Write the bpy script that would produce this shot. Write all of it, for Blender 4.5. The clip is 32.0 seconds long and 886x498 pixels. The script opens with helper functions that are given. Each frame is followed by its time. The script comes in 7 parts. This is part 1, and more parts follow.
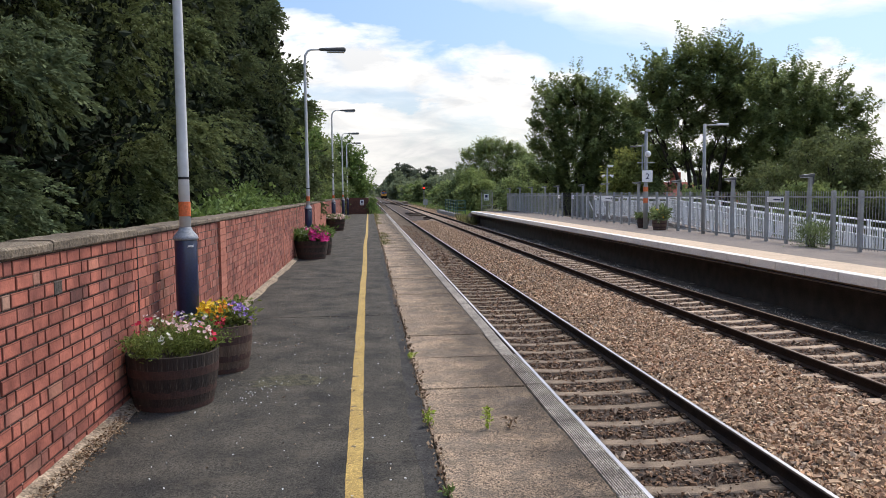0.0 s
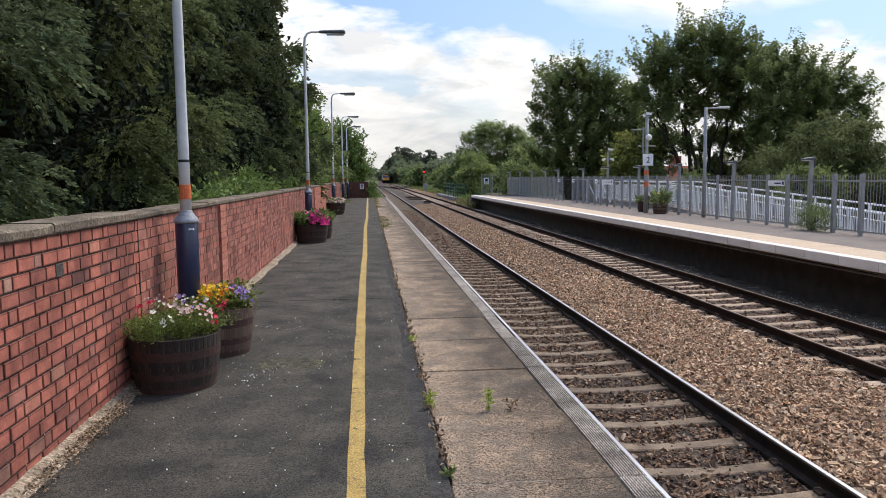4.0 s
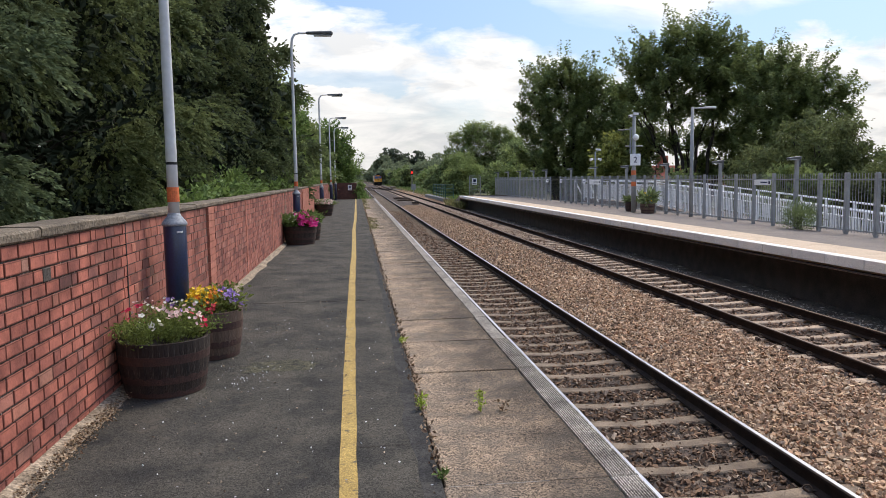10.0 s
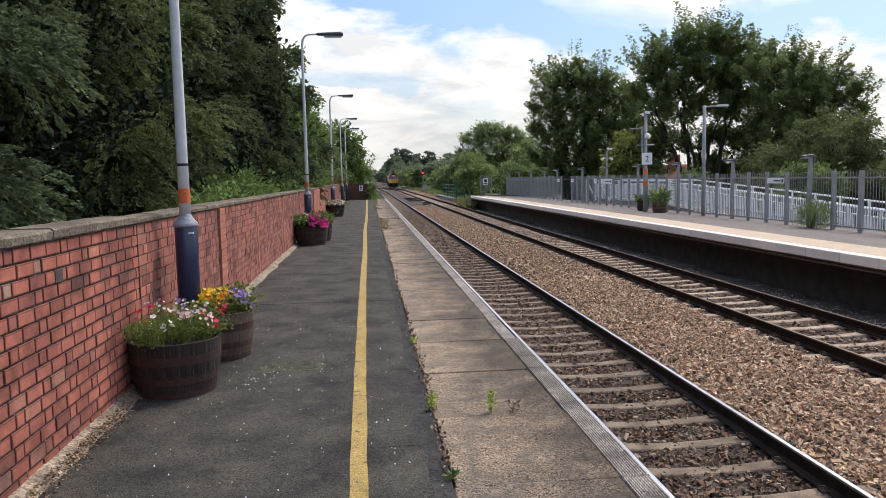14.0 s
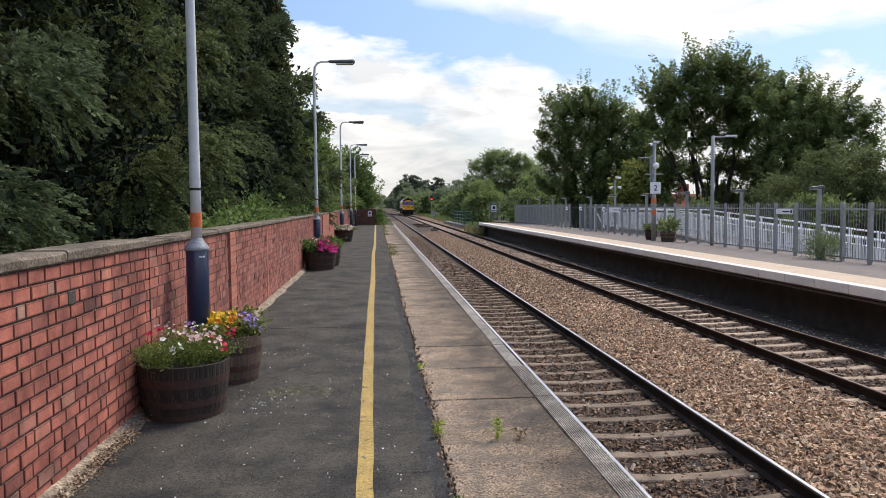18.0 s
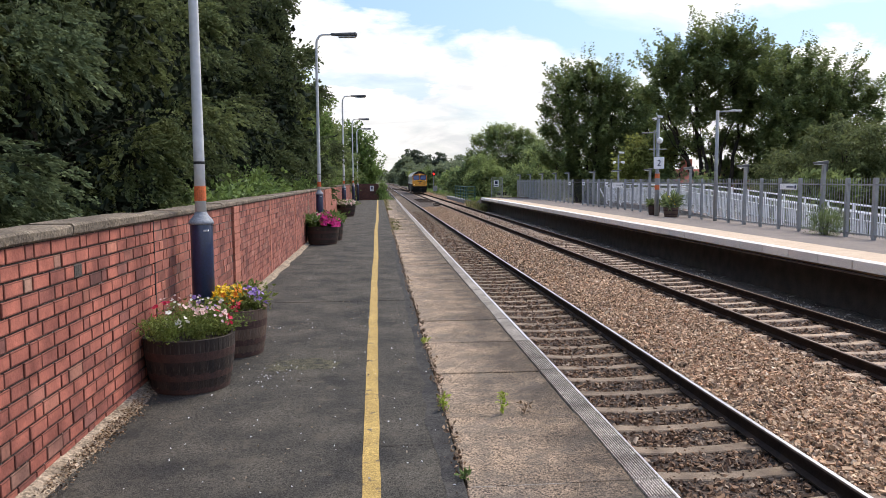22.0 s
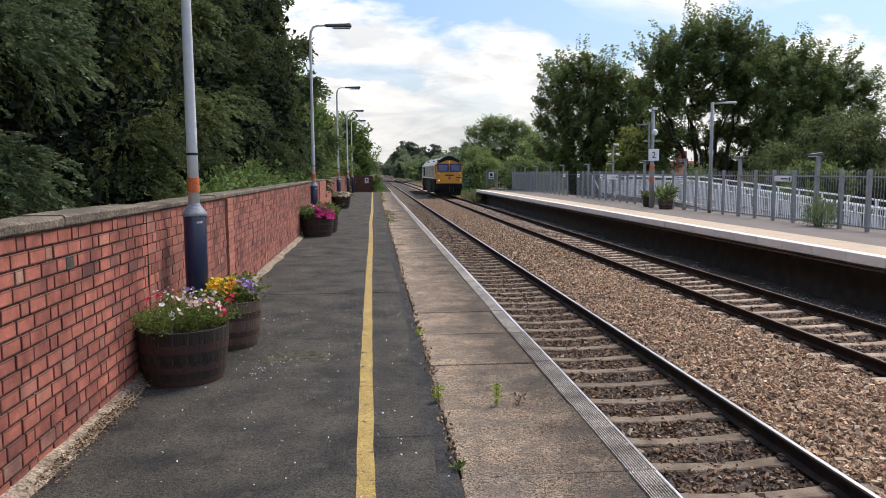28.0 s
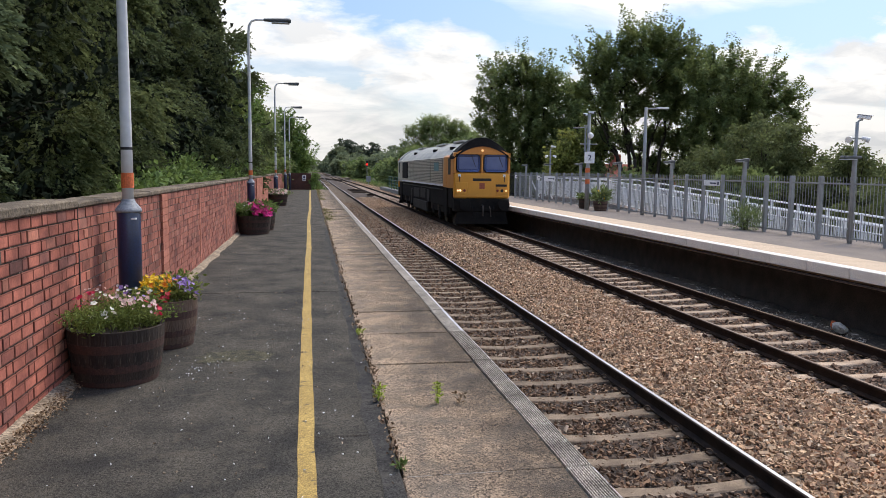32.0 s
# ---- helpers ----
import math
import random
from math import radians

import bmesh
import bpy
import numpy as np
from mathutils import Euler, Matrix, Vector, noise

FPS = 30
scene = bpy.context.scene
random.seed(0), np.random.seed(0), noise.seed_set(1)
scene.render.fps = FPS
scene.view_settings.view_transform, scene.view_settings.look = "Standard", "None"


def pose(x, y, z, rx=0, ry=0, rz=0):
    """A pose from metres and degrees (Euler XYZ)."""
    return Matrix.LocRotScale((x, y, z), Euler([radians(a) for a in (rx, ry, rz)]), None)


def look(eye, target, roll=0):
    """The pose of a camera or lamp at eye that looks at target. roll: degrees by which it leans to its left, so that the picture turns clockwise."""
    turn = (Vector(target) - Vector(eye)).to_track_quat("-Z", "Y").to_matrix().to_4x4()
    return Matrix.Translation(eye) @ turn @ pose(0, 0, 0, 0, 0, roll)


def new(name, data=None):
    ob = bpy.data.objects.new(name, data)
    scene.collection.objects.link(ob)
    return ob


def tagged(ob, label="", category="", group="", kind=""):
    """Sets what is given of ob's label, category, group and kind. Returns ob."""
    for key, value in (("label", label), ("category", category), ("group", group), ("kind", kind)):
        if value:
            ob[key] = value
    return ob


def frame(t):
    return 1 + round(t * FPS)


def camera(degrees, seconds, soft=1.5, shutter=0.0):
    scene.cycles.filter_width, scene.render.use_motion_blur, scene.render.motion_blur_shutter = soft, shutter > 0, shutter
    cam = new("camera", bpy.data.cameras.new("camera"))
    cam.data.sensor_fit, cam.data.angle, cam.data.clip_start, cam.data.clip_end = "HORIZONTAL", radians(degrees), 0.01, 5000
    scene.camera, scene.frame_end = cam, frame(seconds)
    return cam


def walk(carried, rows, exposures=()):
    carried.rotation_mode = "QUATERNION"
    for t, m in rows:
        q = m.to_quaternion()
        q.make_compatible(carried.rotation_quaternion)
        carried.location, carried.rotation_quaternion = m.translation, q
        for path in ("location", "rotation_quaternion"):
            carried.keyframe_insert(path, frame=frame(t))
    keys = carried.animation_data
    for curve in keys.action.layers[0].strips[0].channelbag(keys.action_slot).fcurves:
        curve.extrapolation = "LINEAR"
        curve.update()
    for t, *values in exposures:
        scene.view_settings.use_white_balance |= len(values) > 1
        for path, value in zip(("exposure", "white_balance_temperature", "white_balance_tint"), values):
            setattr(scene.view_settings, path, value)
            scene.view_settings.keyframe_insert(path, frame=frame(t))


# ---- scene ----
cam = camera(61.1, 32.0, soft=0.45)
PATH = [
    (0, (0.003, -0.008, 1.666), (0.198, 1.977, 1.517), -0.6),
    (0.5, (0.01, -0.01, 1.669), (0.212, 1.975, 1.52), -1.0),
    (1, (0.011, -0.008, 1.664), (0.213, 1.976, 1.521), -0.9),
    (1.5, (0.002, -0.027, 1.664), (0.195, 1.959, 1.53), -0.5),
    (2, (-0.014, -0.032, 1.666), (0.167, 1.955, 1.531), -0.1),
    (2.5, (-0.022, -0.017, 1.662), (0.163, 1.969, 1.514), 0.2),
    (3, (-0.02, -0.001, 1.658), (0.167, 1.983, 1.49), -0.1),
    (3.5, (-0.012, -0.005, 1.657), (0.175, 1.977, 1.465), -0.5),
    (5.5, (0.0, 0.004, 1.661), (0.214, 1.984, 1.473), -0.6),
    (6, (0.003, 0.001, 1.662), (0.219, 1.98, 1.472), -0.7),
    (6.5, (0.004, 0.007, 1.661), (0.22, 1.986, 1.47), -0.9),
    (7, (0.003, -0.012, 1.667), (0.219, 1.968, 1.484), -1.1),
    (7.5, (-0.002, -0.017, 1.666), (0.224, 1.962, 1.484), -1.3),
    (8, (-0.009, -0.012, 1.66), (0.23, 1.964, 1.469), -0.9),
    (8.5, (-0.015, -0.003, 1.662), (0.227, 1.973, 1.464), -0.7),
    (9, (-0.01, 0.0, 1.662), (0.234, 1.976, 1.464), -0.8),
    (9.5, (-0.02, -0.001, 1.663), (0.218, 1.976, 1.468), -0.8),
    (10, (-0.02, 0.004, 1.661), (0.205, 1.982, 1.471), -0.9),
    (10.5, (-0.009, 0.008, 1.66), (0.21, 1.988, 1.473), -0.9),
    (11, (-0.002, -0.003, 1.662), (0.214, 1.976, 1.473), -0.9),
    (11.5, (-0.006, 0.0, 1.66), (0.209, 1.98, 1.47), -0.8),
    (12, (-0.013, -0.001, 1.662), (0.209, 1.977, 1.469), -0.8),
    (12.5, (-0.015, -0.001, 1.659), (0.206, 1.978, 1.464), -0.7),
    (13, (-0.013, 0.013, 1.66), (0.191, 1.993, 1.461), -0.9),
    (13.5, (-0.01, 0.015, 1.659), (0.18, 1.997, 1.466), -1.2),
    (14, (-0.009, 0.013, 1.659), (0.186, 1.995, 1.47), -1.2),
    (14.5, (-0.016, 0.005, 1.661), (0.191, 1.986, 1.479), -1.0),
    (16.5, (-0.016, -0.012, 1.663), (0.183, 1.972, 1.501), -1.0),
    (17, (-0.023, -0.028, 1.668), (0.17, 1.957, 1.528), -0.8),
    (17.5, (-0.028, -0.033, 1.669), (0.152, 1.955, 1.548), -0.6),
    (18, (-0.02, -0.026, 1.667), (0.156, 1.963, 1.548), -0.5),
    (18.5, (-0.018, -0.027, 1.663), (0.154, 1.961, 1.537), -0.3),
    (19, (-0.027, -0.025, 1.662), (0.129, 1.964, 1.522), -0.3),
    (19.5, (-0.032, -0.027, 1.664), (0.106, 1.963, 1.512), -0.3),
    (20, (-0.031, -0.017, 1.66), (0.106, 1.973, 1.507), -0.3),
    (20.5, (-0.036, -0.022, 1.661), (0.107, 1.966, 1.503), -0.3),
    (21, (-0.04, -0.017, 1.662), (0.112, 1.97, 1.492), -0.3),
    (21.5, (-0.036, -0.009, 1.66), (0.131, 1.975, 1.48), -0.4),
    (22, (-0.045, -0.013, 1.659), (0.125, 1.971, 1.474), -0.4),
    (22.5, (-0.038, 0.016, 1.654), (0.13, 1.999, 1.455), -0.5),
    (23, (-0.031, 0.014, 1.653), (0.14, 1.996, 1.446), -0.5),
    (23.5, (-0.041, -0.005, 1.658), (0.126, 1.978, 1.462), -0.2),
    (24, (-0.044, -0.004, 1.656), (0.126, 1.98, 1.472), -0.1),
    (24.5, (-0.035, -0.002, 1.655), (0.143, 1.981, 1.465), 0.1),
    (25, (-0.033, -0.004, 1.654), (0.149, 1.978, 1.457), -0.0),
    (25.5, (-0.038, -0.017, 1.654), (0.134, 1.967, 1.464), -0.2),
    (27.5, (-0.042, -0.012, 1.656), (0.131, 1.972, 1.464), -0.3),
    (28, (-0.039, -0.001, 1.654), (0.144, 1.98, 1.448), -0.4),
    (28.5, (-0.039, -0.003, 1.652), (0.146, 1.978, 1.445), -0.7),
    (29, (-0.041, -0.018, 1.659), (0.147, 1.963, 1.464), -0.4),
    (29.5, (-0.046, -0.008, 1.66), (0.164, 1.972, 1.469), 0.1),
    (30, (-0.053, -0.002, 1.659), (0.203, 1.972, 1.464), 0.6),
    (30.5, (-0.069, -0.01, 1.662), (0.241, 1.956, 1.464), 0.9),
    (31, (-0.066, -0.036, 1.665), (0.275, 1.925, 1.469), 1.1),
    (31.5, (-0.067, -0.037, 1.659), (0.273, 1.923, 1.456), 0.8),
    (32, (-0.074, -0.02, 1.66), (0.273, 1.939, 1.452), 0.6),
]
walk(cam, [(t, look(eye, target, roll)) for t, eye, target, roll in PATH], [(0.0, 0.20, 6950, 11), (2.0, 0.15, 6950, 11), (12.0, 0.16, 6950, 11), (19.0, 0.17, 6950, 11), (20.0, 0.20, 6950, 11), (22.0, 0.36, 6950, 12), (24.0, 0.17, 6950, 11), (32.0, 0.16, 6950, 11)])

# ---- light ----
SUN_TO = Vector((0.66, 0.58, 1.25)).normalized()
w = bpy.data.worlds.new("sky")
scene.world = w
w.use_nodes = True
wt = w.node_tree
wt.nodes.clear()


def wn(kind, **kw):
    n = wt.nodes.new(kind)
    for k, v in kw.items():
        n.inputs[k].default_value = v
    return n


sky = wt.nodes.new("ShaderNodeTexSky")
sky.sky_type = "NISHITA"
sky.sun_disc = False
sky.sun_elevation = math.asin(SUN_TO.z)
sky.sun_rotation = math.atan2(SUN_TO.x, SUN_TO.y)
sky.air_density, sky.dust_density = 1.0, 1.2
tc = wn("ShaderNodeTexCoord")
sep = wn("ShaderNodeSeparateXYZ")
wt.links.new(tc.outputs["Generated"], sep.inputs[0])
zc = wt.nodes.new("ShaderNodeMath"); zc.operation = "MAXIMUM"; zc.inputs[1].default_value = 0.0
wt.links.new(sep.outputs[2], zc.inputs[0])
def wmath(op, a, b, c=None):
    n = wt.nodes.new("ShaderNodeMath")
    n.operation = op
    for k, v in enumerate((a, b, c)):
        if v is None:
            continue
        if isinstance(v, (int, float)):
            n.inputs[k].default_value = v
        else:
            wt.links.new(v, n.inputs[k])
    return n.outputs[0]


# cloud sheet: directions laid on a flat layer far overhead, so that clouds flatten towards the horizon
flat_z = wmath("MAXIMUM", sep.outputs[2], 0.02)
lay = wt.nodes.new("ShaderNodeCombineXYZ")
wt.links.new(wmath("DIVIDE", sep.outputs[0], wmath("MAXIMUM", sep.outputs[1], 0.05)), lay.inputs[0])
wt.links.new(wmath("MULTIPLY", wmath("DIVIDE", flat_z, wmath("MAXIMUM", sep.outputs[1], 0.05)), 2.4), lay.inputs[1])
cl = wn("ShaderNodeTexNoise", Scale=7.5, Detail=10.0, Roughness=0.58, Distortion=0.25)
wt.links.new(lay.outputs[0], cl.inputs["Vector"])
gx = wmath("DIVIDE", sep.outputs[0], wmath("MAXIMUM", sep.outputs[1], 0.05))
gz = wmath("DIVIDE", sep.outputs[2], wmath("MAXIMUM", sep.outputs[1], 0.05))
rag = wmath("MULTIPLY_ADD", cl.outputs["Fac"], 0.16, -0.08)


def gap(slope, height, half, x0, x1):
    """A ragged blue gap along a slanting line, between two bearings."""
    off = wmath("ABSOLUTE", wmath("ADD", wmath("SUBTRACT", wmath("MULTIPLY_ADD", gx, slope, height), gz), wmath("MULTIPLY", rag, 0.8)), 0.0)
    far_off = wmath("MAXIMUM", wmath("SUBTRACT", x0, gx), wmath("SUBTRACT", gx, x1))
    m = wt.nodes.new("ShaderNodeMapRange")
    wt.links.new(wmath("ADD", wmath("ADD", off, wmath("MULTIPLY", wmath("MAXIMUM", far_off, 0.0), 0.35)), wmath("MULTIPLY", rag, 0.35)), m.inputs[0])
    m.inputs[1].default_value, m.inputs[2].default_value = half * 0.55, half * 1.35
    return m.outputs[0]


cov = wmath("MINIMUM", gap(-0.20, 0.246, 0.046, -0.30, 0.40), gap(0.16, 0.112, 0.034, 0.50, 0.82))
veil = gap(-0.02, 0.130, 0.010, -0.10, 0.05)
cov = wmath("MULTIPLY", cov, wmath("MULTIPLY_ADD", veil, 0.55, 0.45))
thin = wt.nodes.new("ShaderNodeMapRange")
wt.links.new(cl.outputs["Fac"], thin.inputs[0])
thin.inputs[1].default_value, thin.inputs[2].default_value = 0.34, 0.52
thin.inputs[3].default_value, thin.inputs[4].default_value = 0.50, 1.0
cov = wmath("MULTIPLY", cov, thin.outputs[0])
# elsewhere: scattered cloud overhead that closes towards the horizon
cl3 = wn("ShaderNodeTexNoise", Scale=4.2, Detail=10.0, Roughness=0.55, Distortion=0.35)
wt.links.new(tc.outputs["Generated"], cl3.inputs["Vector"])


def ramp(src, a, b, lo=0.0, hi=1.0):
    m = wt.nodes.new("ShaderNodeMapRange")
    wt.links.new(src, m.inputs[0])
    for k, v in enumerate((a, b, lo, hi)):
        m.inputs[k + 1].default_value = v
    return m.outputs[0]


rest_cov = wmath("MAXIMUM", ramp(wmath("SUBTRACT", cl3.outputs["Fac"], wmath("MINIMUM", zc.outputs[0], 0.28)), 0.245, 0.325), ramp(sep.outputs[2], 0.04, 0.17, 1.0, 0.0))
ahead = wmath("MULTIPLY", ramp(sep.outputs[1], 0.3, 0.6), ramp(sep.outputs[2], 0.27, 0.36, 1.0, 0.0))
cov = wmath("ADD", wmath("MULTIPLY", cov, ahead), wmath("MULTIPLY", rest_cov, wmath("SUBTRACT", 1.0, ahead)))
# grey undersides inside the cloud
cl2 = wn("ShaderNodeTexNoise", Scale=10.5, Detail=10.0, Roughness=0.56, Distortion=0.5)
lay2 = wt.nodes.new("ShaderNodeVectorMath"); lay2.operation = "MULTIPLY"
lay2.inputs[1].default_value = (0.8, 1.25, 1.0)
wt.links.new(lay.outputs[0], lay2.inputs[0])
wt.links.new(lay2.outputs[0], cl2.inputs["Vector"])
cc = wt.nodes.new("ShaderNodeValToRGB")
cc.color_ramp.elements[0].position, cc.color_ramp.elements[1].position = 0.37, 0.56
cc.color_ramp.elements[0].color = (7.1, 7.5, 8.05, 1)
cc.color_ramp.elements[1].color = (9.8, 10.0, 10.25, 1)
wt.links.new(cl2.outputs["Fac"], cc.inputs[0])
tint = wt.nodes.new("ShaderNodeMix"); tint.data_type = "RGBA"; tint.blend_type = "MULTIPLY"
tint.inputs[0].default_value = 1.0
wt.links.new(sky.outputs[0], tint.inputs[6])
tint.inputs[7].default_value = (0.98, 1.12, 1.30, 1)
mx = wt.nodes.new("ShaderNodeMix"); mx.data_type = "RGBA"
wt.links.new(cov, mx.inputs[0])
wt.links.new(tint.outputs[2], mx.inputs[6])
wt.links.new(cc.outputs[0], mx.inputs[7])
# the sky brightens towards the zenith
zg = wt.nodes.new("ShaderNodeMath"); zg.operation = "MULTIPLY_ADD"
zg.inputs[1].default_value, zg.inputs[2].default_value = 1.7, 0.80
wt.links.new(zc.outputs[0], zg.inputs[0])
zs_ = wt.nodes.new("ShaderNodeVectorMath"); zs_.operation = "SCALE"
wt.links.new(mx.outputs[2], zs_.inputs[0])
wt.links.new(zg.outputs[0], zs_.inputs["Scale"])
bg = wn("ShaderNodeBackground", Strength=0.099)
wt.links.new(zs_.outputs[0], bg.inputs[0])
wo = wt.nodes.new("ShaderNodeOutputWorld")
wt.links.new(bg.outputs[0], wo.inputs[0])

sun = new("sun", bpy.data.lights.new("sun", "SUN"))
sun.data.energy, sun.data.angle, sun.data.color = 2.5, radians(14), (1.0, 0.925, 0.80)
sun.matrix_world = look(SUN_TO * 60, (0, 0, 0))

# ---- materials ----


def mat(name, col, col2=None, scale=6.0, rough=0.85, bump=0.0, bscale=60.0, metal=0.0, rnd=0.0,
        island=0.0, spot=None, spot_at=0.62, spot_w=0.08, coord="world", emit=None, fine=0.25, stretch=(1, 1, 1), trans=0.0, spec=0.4, grain=None):
    m = bpy.data.materials.new(name)
    m.use_nodes = True
    t = m.node_tree
    b = t.nodes["Principled BSDF"]
    L = t.links.new
    b.inputs["Roughness"].default_value, b.inputs["Metallic"].default_value = rough, metal
    b.inputs["Specular IOR Level"].default_value = spec
    if coord == "world":
        src = t.nodes.new("ShaderNodeNewGeometry").outputs["Position"]
    else:
        src = t.nodes.new("ShaderNodeTexCoord").outputs["Object"]
    mp = t.nodes.new("ShaderNodeMapping")
    mp.inputs["Scale"].default_value = stretch
    L(src, mp.inputs[0])
    src = mp.outputs[0]
    col2 = col2 or tuple(c * 0.7 for c in col)
    n1 = t.nodes.new("ShaderNodeTexNoise")
    n1.inputs["Scale"].default_value, n1.inputs["Detail"].default_value = scale, 5
    L(src, n1.inputs["Vector"])
    ramp = t.nodes.new("ShaderNodeValToRGB")
    ramp.color_ramp.elements[0].position, ramp.color_ramp.elements[1].position = 0.32, 0.68
    ramp.color_ramp.elements[0].color, ramp.color_ramp.elements[1].color = (*col, 1), (*col2, 1)
    L(n1.outputs["Fac"], ramp.inputs[0])
    out = ramp.outputs[0]
    n2 = t.nodes.new("ShaderNodeTexNoise")
    n2.inputs["Scale"].default_value, n2.inputs["Detail"].default_value = bscale, 4
    L(src, n2.inputs["Vector"])
    if fine:
        mr = t.nodes.new("ShaderNodeMapRange")
        mr.inputs[1].default_value, mr.inputs[2].default_value = 0.3, 0.7
        mr.inputs[3].default_value, mr.inputs[4].default_value = 1 - fine, 1 + fine
        L(n2.outputs["Fac"], mr.inputs[0])
        vm = t.nodes.new("ShaderNodeVectorMath"); vm.operation = "SCALE"
        L(out, vm.inputs[0]); L(mr.outputs[0], vm.inputs["Scale"])
        out = vm.outputs[0]
    if grain:
        vo = t.nodes.new("ShaderNodeTexVoronoi")
        vo.inputs["Scale"].default_value = grain[0]
        L(src, vo.inputs["Vector"])
        sc = t.nodes.new("ShaderNodeSeparateColor")
        L(vo.outputs["Color"], sc.inputs[0])
        mr = t.nodes.new("ShaderNodeMapRange")
        mr.inputs[3].default_value, mr.inputs[4].default_value = 1 - grain[1], 1 + grain[1]
        L(sc.outputs[0], mr.inputs[0])
        vm = t.nodes.new("ShaderNodeVectorMath"); vm.operation = "SCALE"
        L(out, vm.inputs[0]); L(mr.outputs[0], vm.inputs["Scale"])
        out = vm.outputs[0]
    if spot:
        n3 = t.nodes.new("ShaderNodeTexNoise")
        n3.inputs["Scale"].default_value, n3.inputs["Detail"].default_value = scale * 2.7, 8
        n3.inputs["Roughness"].default_value = 0.65
        L(src, n3.inputs["Vector"])
        r3 = t.nodes.new("ShaderNodeValToRGB")
        r3.color_ramp.elements[0].position, r3.color_ramp.elements[1].position = spot_at, spot_at + spot_w
        L(n3.outputs["Fac"], r3.inputs[0])
        m3 = t.nodes.new("ShaderNodeMix"); m3.data_type = "RGBA"
        L(r3.outputs[0], m3.inputs[0]); L(out, m3.inputs[6])
        m3.inputs[7].default_value = (*spot, 1)
        out = m3.outputs[2]
    if rnd or island:
        if rnd:
            rs = t.nodes.new("ShaderNodeObjectInfo").outputs["Random"]
        else:
            rs = t.nodes.new("ShaderNodeNewGeometry").outputs["Random Per Island"]
        k = rnd or island
        mr = t.nodes.new("ShaderNodeMapRange")
        mr.inputs[3].default_value, mr.inputs[4].default_value = 1 - k, 1 + k
        L(rs, mr.inputs[0])
        vm = t.nodes.new("ShaderNodeVectorMath"); vm.operation = "SCALE"
        L(out, vm.inputs[0]); L(mr.outputs[0], vm.inputs["Scale"])
        out = vm.outputs[0]
    L(out, b.inputs["Base Color"])
    if bump:
        bp = t.nodes.new("ShaderNodeBump")
        bp.inputs["Strength"].default_value, bp.inputs["Distance"].default_value = bump, 0.02
        L(n2.outputs["Fac"], bp.inputs["Height"])
        L(bp.outputs[0], b.inputs["Normal"])
    if emit:
        b.inputs["Emission Color"].default_value = (*emit[:3], 1)
        b.inputs["Emission Strength"].default_value = emit[3]
    if trans:
        tr = t.nodes.new("ShaderNodeBsdfTranslucent")
        L(out, tr.inputs[0])
        ms = t.nodes.new("ShaderNodeMixShader")
        ms.inputs[0].default_value = trans
        L(b.outputs[0], ms.inputs[1]); L(tr.outputs[0], ms.inputs[2])
        L(ms.outputs[0], t.nodes["Material Output"].inputs[0])
    return m


def brick_mat(name, by_object, stops, soot=0.0):
    """Clay brick: each one takes its own shade, with soot and lime on it."""
    m = mat(name, (1, 1, 1), (0.66, 0.65, 0.67), scale=8, rough=0.9, bump=0.16, bscale=55, fine=0.12)
    t = m.node_tree
    b = t.nodes["Principled BSDF"]
    shade = b.inputs["Base Color"].links[0].from_socket
    if by_object:
        rs = t.nodes.new("ShaderNodeObjectInfo").outputs["Random"]
    else:
        rs = t.nodes.new("ShaderNodeNewGeometry").outputs["Random Per Island"]
    r = t.nodes.new("ShaderNodeValToRGB")
    el = r.color_ramp.elements
    el[0].position, el[0].color = stops[0][0], (*stops[0][1], 1)
    el[1].position, el[1].color = stops[-1][0], (*stops[-1][1], 1)
    for p, c in stops[1:-1]:
        el.new(p).color = (*c, 1)
    t.links.new(rs, r.inputs[0])
    x = t.nodes.new("ShaderNodeMix"); x.data_type = "RGBA"; x.blend_type = "MULTIPLY"
    x.inputs[0].default_value = 1
    t.links.new(r.outputs[0], x.inputs[6]); t.links.new(shade, x.inputs[7])
    out = x.outputs[2]
    if soot:
        pos = t.nodes.new("ShaderNodeNewGeometry").outputs["Position"]
        n = t.nodes.new("ShaderNodeTexNoise")
        n.inputs["Scale"].default_value, n.inputs["Detail"].default_value, n.inputs["Roughness"].default_value = 1.6, 7, 0.62
        t.links.new(pos, n.inputs["Vector"])
        r2 = t.nodes.new("ShaderNodeValToRGB")
        r2.color_ramp.elements[0].position, r2.color_ramp.elements[1].position = 0.45, 0.63
        r2.color_ramp.elements[0].color, r2.color_ramp.elements[1].color = (1, 1, 1, 1), (0.44, 0.42, 0.44, 1)
        t.links.new(n.outputs["Fac"], r2.inputs[0])
        y = t.nodes.new("ShaderNodeMix"); y.data_type = "RGBA"; y.blend_type = "MULTIPLY"
        y.inputs[0].default_value = soot
        t.links.new(out, y.inputs[6]); t.links.new(r2.outputs[0], y.inputs[7])
        out = y.outputs[2]
    t.links.new(out, b.inputs["Base Color"])
    return m


